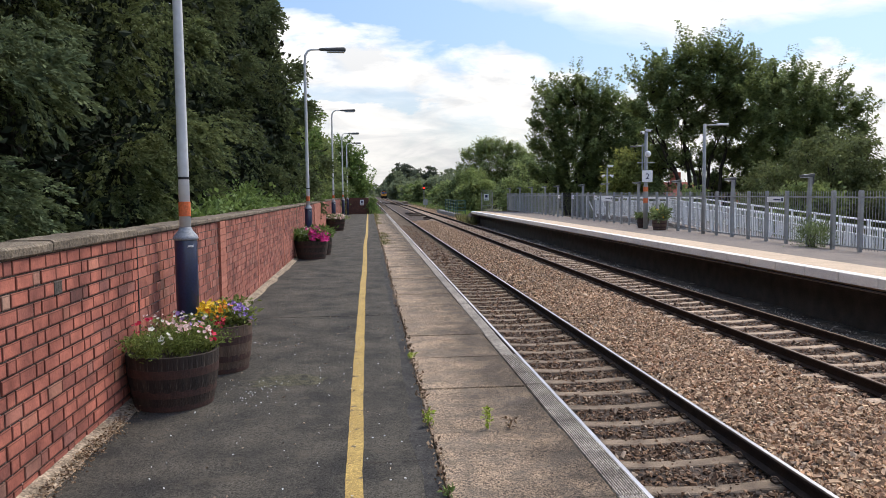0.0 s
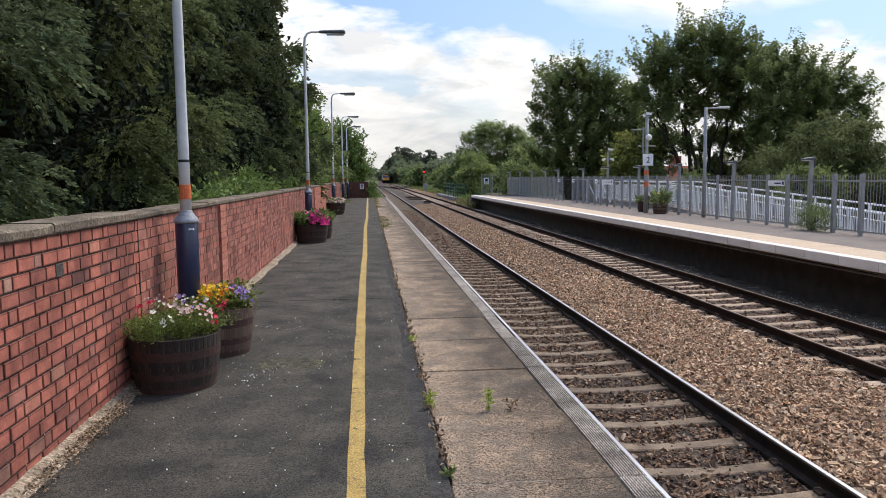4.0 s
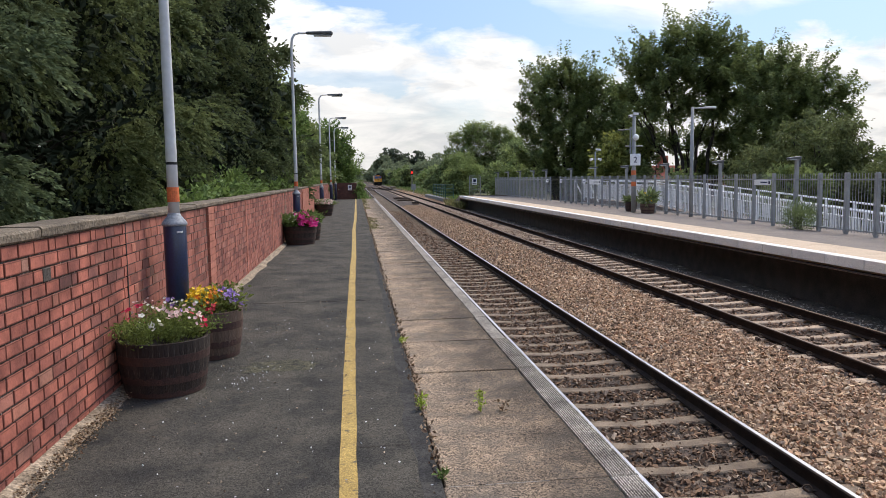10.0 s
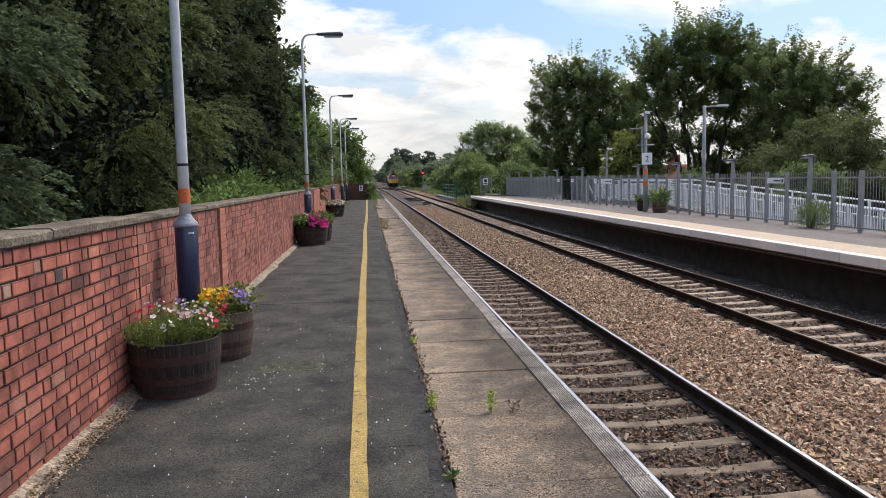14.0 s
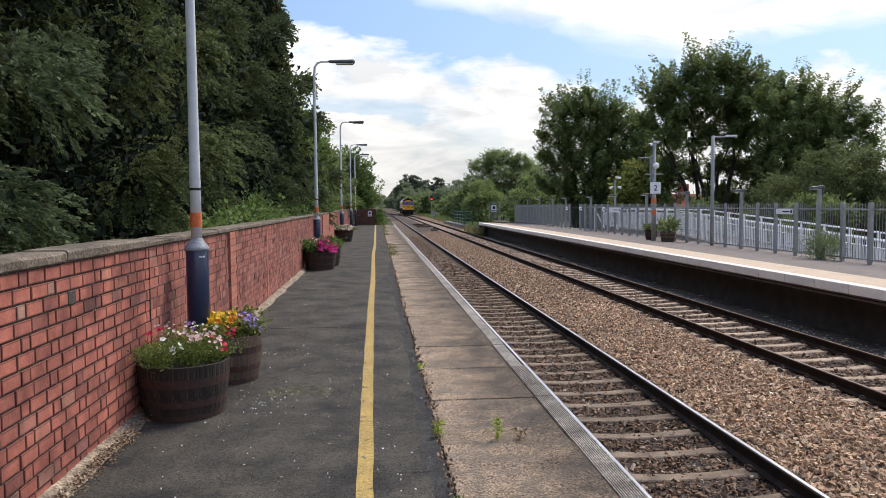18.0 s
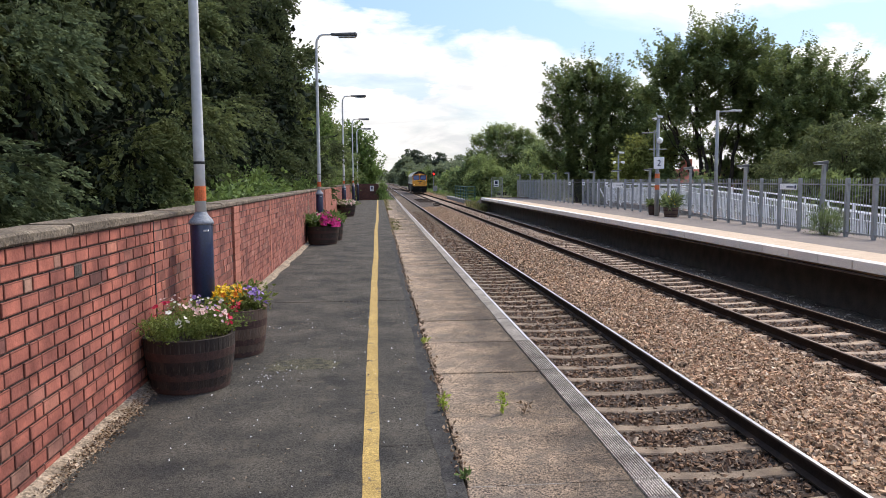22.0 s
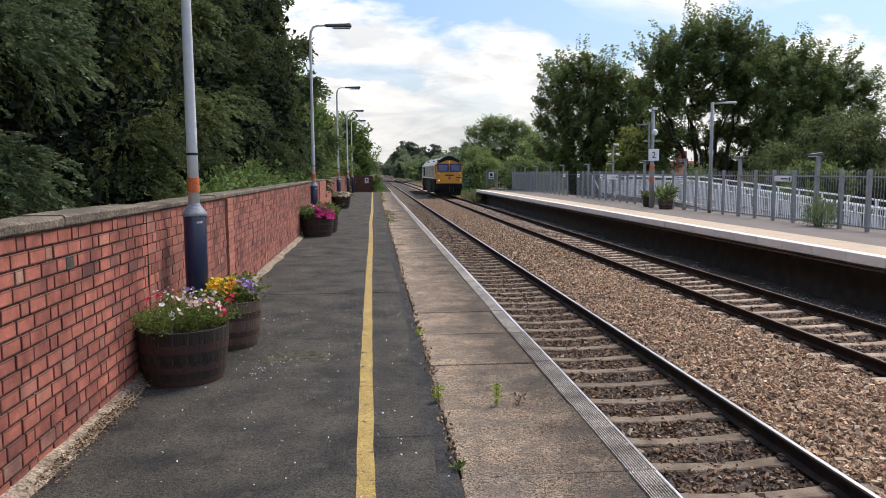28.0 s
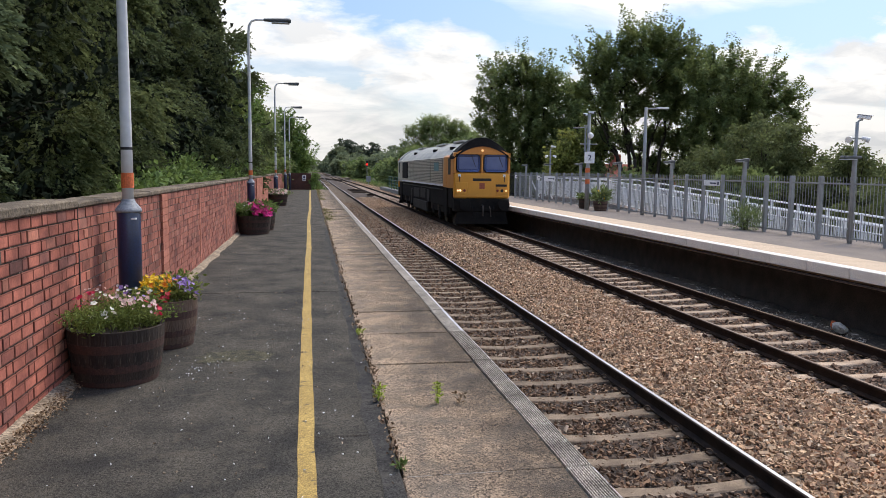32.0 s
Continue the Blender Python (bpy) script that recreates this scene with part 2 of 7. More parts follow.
MAUVE = [(0.0, (0.2371, 0.0877, 0.0653)), (0.3, (0.3996, 0.1416, 0.1014)), (0.62, (0.4853, 0.1730, 0.1224)), (0.85, (0.3996, 0.1483, 0.1108)), (0.95, (0.4964, 0.2147, 0.1574)), (1.0, (0.2048, 0.0967, 0.0770))]
RED = [(0.0, (0.3521, 0.1221, 0.0907)), (0.18, (0.4796, 0.1555, 0.1075)), (0.45, (0.5652, 0.1866, 0.1278)), (0.80, (0.5220, 0.1665, 0.1134)), (0.92, (0.4265, 0.1455, 0.1075)),
       (0.945, (0.3842, 0.1576, 0.1254)), (0.955, (0.6185, 0.2353, 0.1540)), (0.968, (0.5119, 0.3043, 0.2209)), (0.978, (0.4476, 0.1365, 0.0968)), (1.0, (0.2554, 0.1077, 0.0872))]
BRICK = brick_mat("red_brick", True, RED, 0.9)
# Edge darkening beside the joints is put into the colour: brick shades at 0.52
BRICK_EDGE = brick_mat("edge_darkened_brick", True, [(p, tuple(v * 0.52 for v in c)) for p, c in RED], 0.5)
BRICK_FAR = brick_mat("red_brick_joined", False, RED, 0.9)
BRICK_OLD = brick_mat("mauve_brick_joined", False, MAUVE, 0.6)
BRICK_NEW = brick_mat("orange_brick", False, [(0.0, (0.46, 0.165, 0.11)), (1.0, (0.56, 0.22, 0.15))])
BRICK_DARK = brick_mat("brown_brick", False, [(0.0, (0.10, 0.05, 0.04)), (1.0, (0.17, 0.075, 0.055))])
MORTAR = mat("dark_mortar", (0.040, 0.032, 0.028), (0.085, 0.066, 0.054), 18, 0.95, 0.6, 120, spot=(0.50, 0.44, 0.36), spot_at=0.60, spot_w=0.06)
MORTAR_P = mat("pale_mortar", (0.075, 0.056, 0.048), (0.16, 0.125, 0.10), 14, 0.95, 0.6, 120, spot=(0.08, 0.06, 0.05), spot_at=0.6)
CAP = mat("weathered_concrete_cap", (0.215, 0.172, 0.126), (0.10, 0.080, 0.060), 3.2, 0.95, 0.5, 45, rnd=0.12, spot=(0.30, 0.27, 0.20), spot_at=0.60, spot_w=0.12, fine=0.3, grain=(70, 0.35))
TAR = mat("platform_tarmac", (0.0332, 0.0319, 0.0294), (0.0897, 0.0812, 0.0663), 1.9, 0.95, 0.6, 200, spot=(0.1092, 0.0957, 0.0749), spot_at=0.55, spot_w=0.18, fine=0.4, grain=(125, 0.6), spec=0.25)
TAR_B = mat("bitumen_seal", (0.029, 0.029, 0.030), (0.062, 0.059, 0.055), 3.0, 0.95, 0.4, 200, spot=(0.080, 0.074, 0.067), spot_at=0.52, spot_w=0.2, fine=0.4, grain=(135, 0.6), spec=0.2)
DUST = mat("mossy_dust", (0.034, 0.033, 0.031), (0.120, 0.112, 0.070), 9, 0.95, 0.6, 200, fine=0.5, grain=(125, 0.8), spec=0.2)
TAR_FAR = mat("pale_tarmac", (0.215, 0.178, 0.152), (0.165, 0.138, 0.120), 1.2, 0.9, 0.3, 120)
YELLOW = mat("worn_yellow_paint", (0.46, 0.315, 0.095), (0.37, 0.25, 0.075), 4, 0.78, 0.6, 150, spot=(0.13, 0.10, 0.06), spot_at=0.575, fine=0.4, grain=(120, 0.3))
SLAB = mat("aggregate_slab", (0.2826, 0.2019, 0.1347), (0.1369, 0.1042, 0.0755), 1.5, 0.92, 0.7, 180, rnd=0.05, fine=0.4, spot=(0.1042, 0.0871, 0.0700), spot_at=0.42, spot_w=0.30, grain=(130, 1.0))


def wear_across(m, lo, hi):
    """Dirt that builds up across a slab, from clean at one edge to grimy at the other."""
    t = m.node_tree
    b = t.nodes["Principled BSDF"]
    base = b.inputs["Base Color"].links[0].from_socket
    xyz = t.nodes.new("ShaderNodeSeparateXYZ")
    t.links.new(t.nodes.new("ShaderNodeTexCoord").outputs["Object"], xyz.inputs[0])
    n = t.nodes.new("ShaderNodeTexNoise")
    n.inputs["Scale"].default_value, n.inputs["Detail"].default_value = 2.2, 6
    t.links.new(t.nodes.new("ShaderNodeNewGeometry").outputs["Position"], n.inputs["Vector"])
    a = t.nodes.new("ShaderNodeMath"); a.operation = "MULTIPLY_ADD"
    a.inputs[1].default_value = 1.5
    t.links.new(n.outputs["Fac"], a.inputs[0])
    t.links.new(xyz.outputs[0], a.inputs[2])
    r = t.nodes.new("ShaderNodeMapRange")
    r.inputs[1].default_value, r.inputs[2].default_value = 0.75, 1.6
    r.inputs[3].default_value, r.inputs[4].default_value = hi, lo
    t.links.new(a.outputs[0], r.inputs[0])
    v = t.nodes.new("ShaderNodeVectorMath"); v.operation = "SCALE"
    t.links.new(base, v.inputs[0]); t.links.new(r.outputs[0], v.inputs["Scale"])
    t.links.new(v.outputs[0], b.inputs["Base Color"])


wear_across(SLAB, 0.56, 1.66)
COPING = mat("ribbed_coping", (0.5220, 0.4725, 0.4050), (0.2430, 0.2160, 0.1800), 3.5, 0.9, 0.6, 90, rnd=0.15, spot=(0.6480, 0.6120, 0.5400), spot_at=0.60, spot_w=0.06, grain=(90, 0.4))
GROOVE_DARK = mat("near_black_groove", (0.036, 0.031, 0.026), (0.085, 0.074, 0.062), 6, 0.95)
COPING_P = mat("plain_worn_coping", (0.3444, 0.3075, 0.2656), (0.1886, 0.1681, 0.1452), 2.5, 0.9, 0.5, 90, rnd=0.12, spot=(0.1066, 0.0943, 0.0830), spot_at=0.58, spot_w=0.08, grain=(90, 0.4))
COPE_W = mat("pale_precast_coping", (0.90, 0.815, 0.71), (0.82, 0.74, 0.65), 2.0, 0.85, 0.15, 80, rnd=0.06)
WHITE_LINE = mat("white_line_paint", (0.86, 0.86, 0.85), (0.78, 0.78, 0.77), 4, 0.7, 0.1, 80)
BUFF = mat("buff_tactile_paving", (0.56, 0.43, 0.305), (0.48, 0.365, 0.26), 2.5, 0.85, 0.25, 110)
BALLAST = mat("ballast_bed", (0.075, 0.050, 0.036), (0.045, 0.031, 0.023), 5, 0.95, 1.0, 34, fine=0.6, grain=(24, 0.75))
STONE = brick_mat("ballast_stone", False, [(0.0, (0.1163, 0.0760, 0.0474)), (0.14, (0.3810, 0.2267, 0.1321)), (0.30, (0.5294, 0.3786, 0.2410)), (0.46, (0.6352, 0.3880, 0.2268)), (0.60, (0.2118, 0.1394, 0.0858)), (0.80, (0.7838, 0.5451, 0.3358)), (0.92, (0.4868, 0.2569, 0.1452)), (1.0, (0.9322, 0.7667, 0.5445))])
STONE_TRACK = brick_mat("track_stone", False, [(0.0, (0.0515, 0.0320, 0.0209)), (0.35, (0.1957, 0.1120, 0.0646)), (0.6, (0.3708, 0.2220, 0.1311)), (0.75, (0.1442, 0.0900, 0.0570)), (0.9, (0.3090, 0.2250, 0.1568)), (1.0, (0.5356, 0.4100, 0.2945))])
STONE_RUST = brick_mat("rusty_track_stone", False, [(0.0, (0.07, 0.042, 0.028)), (0.35, (0.24, 0.142, 0.088)), (0.7, (0.36, 0.222, 0.14)), (0.9, (0.26, 0.185, 0.13)), (1.0, (0.46, 0.34, 0.24))])
CESS = mat("cess_ash", (0.115, 0.094, 0.075), (0.058, 0.048, 0.040), 1.3, 0.95, 0.9, 50, spot=(0.62, 0.57, 0.50), spot_at=0.60, spot_w=0.07, grain=(40, 0.7))
SPILL = mat("pale_ash_spill", (0.62, 0.56, 0.48), (0.30, 0.265, 0.225), 5, 0.95, 0.5, 60, island=0.6)
SLEEPER = mat("concrete_sleeper", (0.265, 0.198, 0.138), (0.13, 0.094, 0.066), 4, 0.93, 0.4, 90, rnd=0.15, fine=0.35, spot=(0.12, 0.078, 0.055), spot_at=0.60)
SLEEPER_F = mat("tan_concrete_sleeper", (0.50, 0.375, 0.275), (0.30, 0.215, 0.15), 4, 0.93, 0.4, 90, rnd=0.15, fine=0.35, spot=(0.15, 0.10, 0.07), spot_at=0.60)
UNDER = mat("dark_brown_brick", (0.098, 0.081, 0.069), (0.058, 0.049, 0.043), 3, 0.95, 0.5, 40)
RUST_F = mat("red_rusty_rail_side", (0.040, 0.026, 0.020), (0.028, 0.019, 0.015), 6, 0.95, 0.3, 80, spec=0.06)
RUST = mat("rusty_rail_side", (0.024, 0.0185, 0.0165), (0.046, 0.031, 0.024), 6, 0.9, 0.3, 80, spec=0.15)
CLIP = mat("rusty_spring_clip", (0.125, 0.092, 0.070), (0.075, 0.055, 0.042), 20, 0.9, 0.2, 90, spec=0.1)
SHINE = mat("polished_rail_head", (0.66, 0.65, 0.66), (0.48, 0.46, 0.46), 3, 0.36, 0.0, 60, metal=1.0, stretch=(8, 0.3, 1))
SHINE_F = mat("worn_rail_head", (0.20, 0.155, 0.125), (0.12, 0.085, 0.065), 3, 0.5, 0.0, 60, metal=1.0, stretch=(8, 0.3, 1))
GALV = mat("galvanised_steel", (0.3096, 0.3199, 0.3225), (0.2451, 0.2554, 0.2597), 5, 0.55, 0.05, 60, metal=0.15, fine=0.1)
POLE = mat("grey_pole_paint", (0.66, 0.67, 0.68), (0.58, 0.59, 0.60), 2, 0.5, 0.03, 20, fine=0.06)
BLUE = mat("dark_blue_paint", (0.007, 0.019, 0.064), (0.010, 0.026, 0.082), 6, 0.34, 0.03, 60, coord="object", spec=0.8)
ORANGE = mat("orange_band_paint", (0.72, 0.17, 0.055), (0.62, 0.14, 0.05), 6, 0.6, 0.05, 60)
LAMP = mat("lantern_grey", (0.1120, 0.1190, 0.1260), (0.0840, 0.0875, 0.0910), 6, 0.5)
SLATE = mat("slate_grey_paint", (0.30, 0.32, 0.35), (0.24, 0.26, 0.29), 6, 0.5)
SACK = mat("dull_plastic_sack", (0.50, 0.47, 0.42), (0.36, 0.33, 0.29), 14, 0.6, 0.3, 40)
LENS = mat("lantern_lens", (0.55, 0.57, 0.58), (0.48, 0.5, 0.5), 6, 0.25)
WHITE = mat("white_enamel", (0.80, 0.81, 0.82), (0.74, 0.75, 0.76), 6, 0.5)
INK = mat("dark_blue_ink", (0.02, 0.03, 0.09), None, 6, 0.6)
BLACK = mat("black_paint", (0.012, 0.012, 0.013), (0.02, 0.02, 0.02), 6, 0.6)
RAILWHITE = mat("pale_grey_railing", (0.88, 0.89, 0.89), (0.82, 0.83, 0.83), 3, 0.5, fine=0.05)
STAVE = mat("weathered_oak", (0.058, 0.038, 0.028), (0.024, 0.018, 0.015), 5, 0.88, 0.5, 40, rnd=0.24, stretch=(5, 5, 0.3), spot=(0.122, 0.098, 0.078), spot_at=0.56, spot_w=0.16, coord="object")
STAVE_B = mat("brown_weathered_oak", (0.145, 0.092, 0.064), (0.072, 0.049, 0.037), 5, 0.88, 0.5, 40, rnd=0.3, stretch=(5, 5, 0.3), spot=(0.230, 0.178, 0.136), spot_at=0.57, spot_w=0.14, coord="object")
HOOP = mat("rusted_hoop", (0.075, 0.034, 0.025), (0.048, 0.025, 0.020), 20, 0.75, 0.3, 90, coord="object")
SOIL = mat("potting_soil", (0.035, 0.024, 0.017), (0.02, 0.015, 0.012), 20, 0.95, 0.8, 60)
BARK = mat("tree_bark", (0.052, 0.042, 0.032), (0.03, 0.025, 0.02), 5, 0.95, 0.8, 25, stretch=(1, 1, 0.3))
GROUND = mat("rough_grass_ground", (0.075, 0.088, 0.030), (0.10, 0.085, 0.05), 0.5, 0.95, 0.6, 8)
LITTER = mat("dry_leaf_litter", (0.34, 0.235, 0.145), (0.15, 0.10, 0.065), 12, 0.9, 0.4, 60, island=0.5)
CURB = mat("pale_wall_footing", (0.37, 0.295, 0.215), (0.18, 0.14, 0.10), 6, 0.95, 0.6, 60, spot=(0.13, 0.095, 0.065), spot_at=0.57, grain=(60, 0.5))
DARKWALL = mat("near_black_brick", (0.026, 0.024, 0.023), (0.040, 0.036, 0.033), 3, 0.95, 0.5, 40)
SLEEP_T = mat("old_timber", (0.10, 0.065, 0.045), (0.055, 0.038, 0.03), 8, 0.9, 0.5, 40, stretch=(4, 0.6, 4))
GREEN_P = mat("dark_green_paint", (0.030, 0.095, 0.065), (0.022, 0.07, 0.05), 5, 0.6)
PARAPET = mat("bridge_concrete", (0.22, 0.215, 0.20), (0.14, 0.135, 0.125), 3, 0.9, 0.3, 40)
ROOF_RED = mat("red_roof_tiles", (0.33, 0.10, 0.06), (0.22, 0.07, 0.05), 3, 0.9, 0.4, 40)


def leaf_mat(name, a, b, island=0.45, trans=0.35, rough=0.7, spec=0.2):
    return mat(name, a, b, 0.9, rough, 0, 30, island=island, trans=trans, fine=0.0, spec=spec)


YEW = leaf_mat("dark_evergreen_leaf", (0.0912, 0.1198, 0.0593), (0.1244, 0.1488, 0.0678), island=0.35, trans=0.3, rough=0.9, spec=0.08)
# Shade inside the crowns is put into this dark leaf colour
INNER = leaf_mat("painted_shade_inner_leaf", (0.022, 0.032, 0.019), (0.035, 0.046, 0.025), island=0.0, trans=0.0, rough=0.9)
SYCD = leaf_mat("dark_laurel_leaf", (0.1254, 0.1606, 0.0704), (0.1680, 0.1958, 0.0814), island=0.4, trans=0.35, spec=0.12)
IVY = leaf_mat("glossy_hedge_leaf", (0.15, 0.22, 0.068), (0.19, 0.27, 0.088), rough=0.45)
YEWD = leaf_mat("deep_evergreen_leaf", (0.1123, 0.1508, 0.0849), (0.1594, 0.1961, 0.0983), island=0.35, trans=0.25, rough=0.9, spec=0.08)
YGREEN = leaf_mat("yellow_green_leaf", (0.20, 0.225, 0.062), (0.245, 0.262, 0.076), island=0.35, trans=0.5)
OLIVE = leaf_mat("olive_ash_leaf", (0.1270, 0.1539, 0.0621), (0.1619, 0.1836, 0.0729), island=0.4, trans=0.4)
SYC = leaf_mat("sycamore_leaf", (0.1694, 0.2200, 0.0874), (0.2255, 0.2706, 0.0974), island=0.35, trans=0.48)
WILLOW = leaf_mat("pale_willow_leaf", (0.225, 0.285, 0.105), (0.26, 0.315, 0.12), island=0.35, trans=0.5)
LIGHT = leaf_mat("fresh_green_leaf", (0.115, 0.18, 0.050), (0.15, 0.215, 0.066), trans=0.45)
MID = leaf_mat("willow_leaf", (0.165, 0.215, 0.09), (0.195, 0.24, 0.10), trans=0.5)
# Distance haze is put into these two greyed leaf colours
FARLEAF = leaf_mat("hazy_distant_leaf", (0.17, 0.205, 0.125), (0.205, 0.24, 0.145), island=0.3, trans=0.55)
FARD = leaf_mat("hazy_distant_dark_leaf", (0.095, 0.118, 0.085), (0.12, 0.142, 0.10), island=0.3, trans=0.4)
STRAW = leaf_mat("dry_grass_blade", (0.26, 0.22, 0.10), (0.14, 0.16, 0.06))
BED = leaf_mat("bedding_leaf", (0.1391, 0.1837, 0.0473), (0.1978, 0.2343, 0.0671), island=0.5)
WEED = leaf_mat("weed_leaf", (0.32, 0.42, 0.06), (0.40, 0.48, 0.09), trans=0.45)


def petal(name, a, b):
    return mat(name, a, b, 30, 0.6, 0, 60, island=0.25, trans=0.3, fine=0.0)


P_MAG = petal("magenta_petal", (0.62, 0.03, 0.22), (0.75, 0.06, 0.33))
P_WHT = petal("white_petal", (0.80, 0.78, 0.66), (0.76, 0.75, 0.70))
P_PNK = petal("pale_pink_petal", (0.78, 0.50, 0.46), (0.76, 0.60, 0.56))
P_RED = petal("red_petal", (0.62, 0.03, 0.05), (0.55, 0.02, 0.09))
P_YEL = petal("yellow_petal", (0.80, 0.56, 0.03), (0.78, 0.44, 0.02))
P_ORG = petal("orange_petal", (0.80, 0.25, 0.02), (0.70, 0.16, 0.02))
P_PUR = petal("violet_petal", (0.27, 0.15, 0.46), (0.42, 0.30, 0.60))

# ---- mesh helpers ----


def thing(name, label, category, loc=(0, 0, 0), group="", kind=""):
    e = new(name)
    e.location = loc
    e.empty_display_size = 0.2
    return tagged(e, label, category, group, kind)


def link(name, me, parent=None, label="", loc=None):
    ob = new(name, me)
    if parent:
        ob.parent = parent
    if loc is not None:
        ob.location = loc
    return tagged(ob, label)


def done(name, bm, material):
    bmesh.ops.recalc_face_normals(bm, faces=bm.faces)
    me = bpy.data.meshes.new(name)
    bm.to_mesh(me)
    bm.free()
    for m in material if isinstance(material, (list, tuple)) else (material,):
        me.materials.append(m)
    return me


def part(name, bm, material, parent=None, label="", smooth=False):
    me = done(name, bm, material)
    if smooth:
        me.polygons.foreach_set("use_smooth", [True] * len(me.polygons))
    return link(name, me, parent, label)


def box(bm, x0, x1, y0, y1, z0, z1, bevel=0.0):
    r = bmesh.ops.create_cube(bm, size=1)
    vs = r["verts"]
    for v in vs:
        v.co = Vector(((x0 + x1) / 2 + v.co.x * (x1 - x0), (y0 + y1) / 2 + v.co.y * (y1 - y0), (z0 + z1) / 2 + v.co.z * (z1 - z0)))
    if bevel:
        es = list({e for v in vs for e in v.link_edges})
        bmesh.ops.bevel(bm, geom=es, offset=bevel, segments=1, affect="EDGES")
    return bm


def B():
    return bmesh.new()


def tube(bm, pts, radii, n=10, cap=True):
    """A round bar through the points."""
    pts = [Vector(p) for p in pts]
    if not isinstance(radii, (list, tuple)):
        radii = [radii] * len(pts)
    rings = []
    for i, p in enumerate(pts):
        d = (pts[min(i + 1, len(pts) - 1)] - pts[max(i - 1, 0)]).normalized()
        a = d.orthogonal().normalized() if abs(d.z) < 0.999 else Vector((1, 0, 0))
        if rings:
            a = (prev - d * prev.dot(d)).normalized()
        prev = a
        b = d.cross(a)
        rings.append([bm.verts.new(p + (a * math.cos(2 * math.pi * k / n) + b * math.sin(2 * math.pi * k / n)) * radii[i]) for k in range(n)])
    for r0, r1 in zip(rings, rings[1:]):
        for k in range(n):
            bm.faces.new((r0[k], r0[(k + 1) % n], r1[(k + 1) % n], r1[k]))
    if cap:
        bm.faces.new(rings[0][::-1])
        bm.faces.new(rings[-1])
    return bm


def lathe(bm, prof, n=20, at=(0, 0, 0)):
    return tube(bm, [(at[0], at[1], at[2] + z + 1e-5 * i) for i, (r, z) in enumerate(prof)], [r for r, z in prof], n)


def mesh_np(name, co, quads, material, smooth=False):
    """A mesh from arrays: co (n, 3), quads (m, 4)."""
    me = bpy.data.meshes.new(name)
    co, quads = np.ascontiguousarray(co, dtype=np.float32), np.ascontiguousarray(quads, dtype=np.int32)
    me.vertices.add(len(co))
    me.vertices.foreach_set("co", co.ravel())
    me.loops.add(quads.size)
    me.loops.foreach_set("vertex_index", quads.ravel())
    me.polygons.add(len(quads))
    me.polygons.foreach_set("loop_start", np.arange(0, quads.size, quads.shape[1], dtype=np.int32))
    me.update(calc_edges=True)
    me.polygons.foreach_set("use_smooth", np.full(len(quads), smooth, dtype=bool))
    me.materials.append(material)
    return me


def blocks_np(name, boxes, material, jitter=0.0, rng=None):
    """Many small blocks in one mesh: boxes (n, 6) as x0 x1 y0 y1 z0 z1."""
    b = np.asarray(boxes, dtype=float).reshape(-1, 6)
    ix = np.array([[0, 2, 4], [1, 2, 4], [1, 3, 4], [0, 3, 4], [0, 2, 5], [1, 2, 5], [1, 3, 5], [0, 3, 5]])
    co = b[:, ix]
    if jitter:
        co = co + rng.uniform(-jitter, jitter, co.shape)
    f = np.array([[0, 3, 2, 1], [4, 5, 6, 7], [0, 1, 5, 4], [1, 2, 6, 5], [2, 3, 7, 6], [3, 0, 4, 7]])
    q = (f[None] + 8 * np.arange(len(b))[:, None, None]).reshape(-1, 4)
    return mesh_np(name, co.reshape(-1, 3), q, material)


def stones_np(name, p, size, material, rng, flat=0.4):
    n = len(p)
    c = np.array([[-1, -1, -1], [1, -1, -1], [1, 1, -1], [-1, 1, -1], [-1, -1, 1], [1, -1, 1], [1, 1, 1], [-1, 1, 1]], float) * 0.5
    c = c[None] * rng.uniform(0.55, 1.15, (n, 8, 1)) + rng.uniform(-0.12, 0.12, (n, 8, 3))
    c = c * (size[:, None, None] * np.stack([rng.uniform(0.9, 1.7, n), rng.uniform(0.6, 1.05, n), rng.uniform(0.4, 0.75, n)], 1)[:, None, :])
    q = rng.normal(size=(n, 4)); q[:, 1:3] *= flat
    q /= np.linalg.norm(q, axis=1)[:, None]
    a, b, cc, d = q.T
    R = np.stack([np.stack([a*a+b*b-cc*cc-d*d, 2*(b*cc-a*d), 2*(b*d+a*cc)], 1),
                  np.stack([2*(b*cc+a*d), a*a-b*b+cc*cc-d*d, 2*(cc*d-a*b)], 1),
                  np.stack([2*(b*d-a*cc), 2*(cc*d+a*b), a*a-b*b-cc*cc+d*d], 1)], 1)
    R[R[:, 2, 2] < 0, :, 1:] *= -1
    co = np.einsum("nij,nkj->nki", R, c) + p[:, None, :]
    f = np.array([[4, 5, 6, 7], [0, 1, 5, 4], [1, 2, 6, 5], [2, 3, 7, 6], [3, 0, 4, 7]])
    return mesh_np(name, co.reshape(-1, 3), (f[None] + 8 * np.arange(n)[:, None, None]).reshape(-1, 4), material)


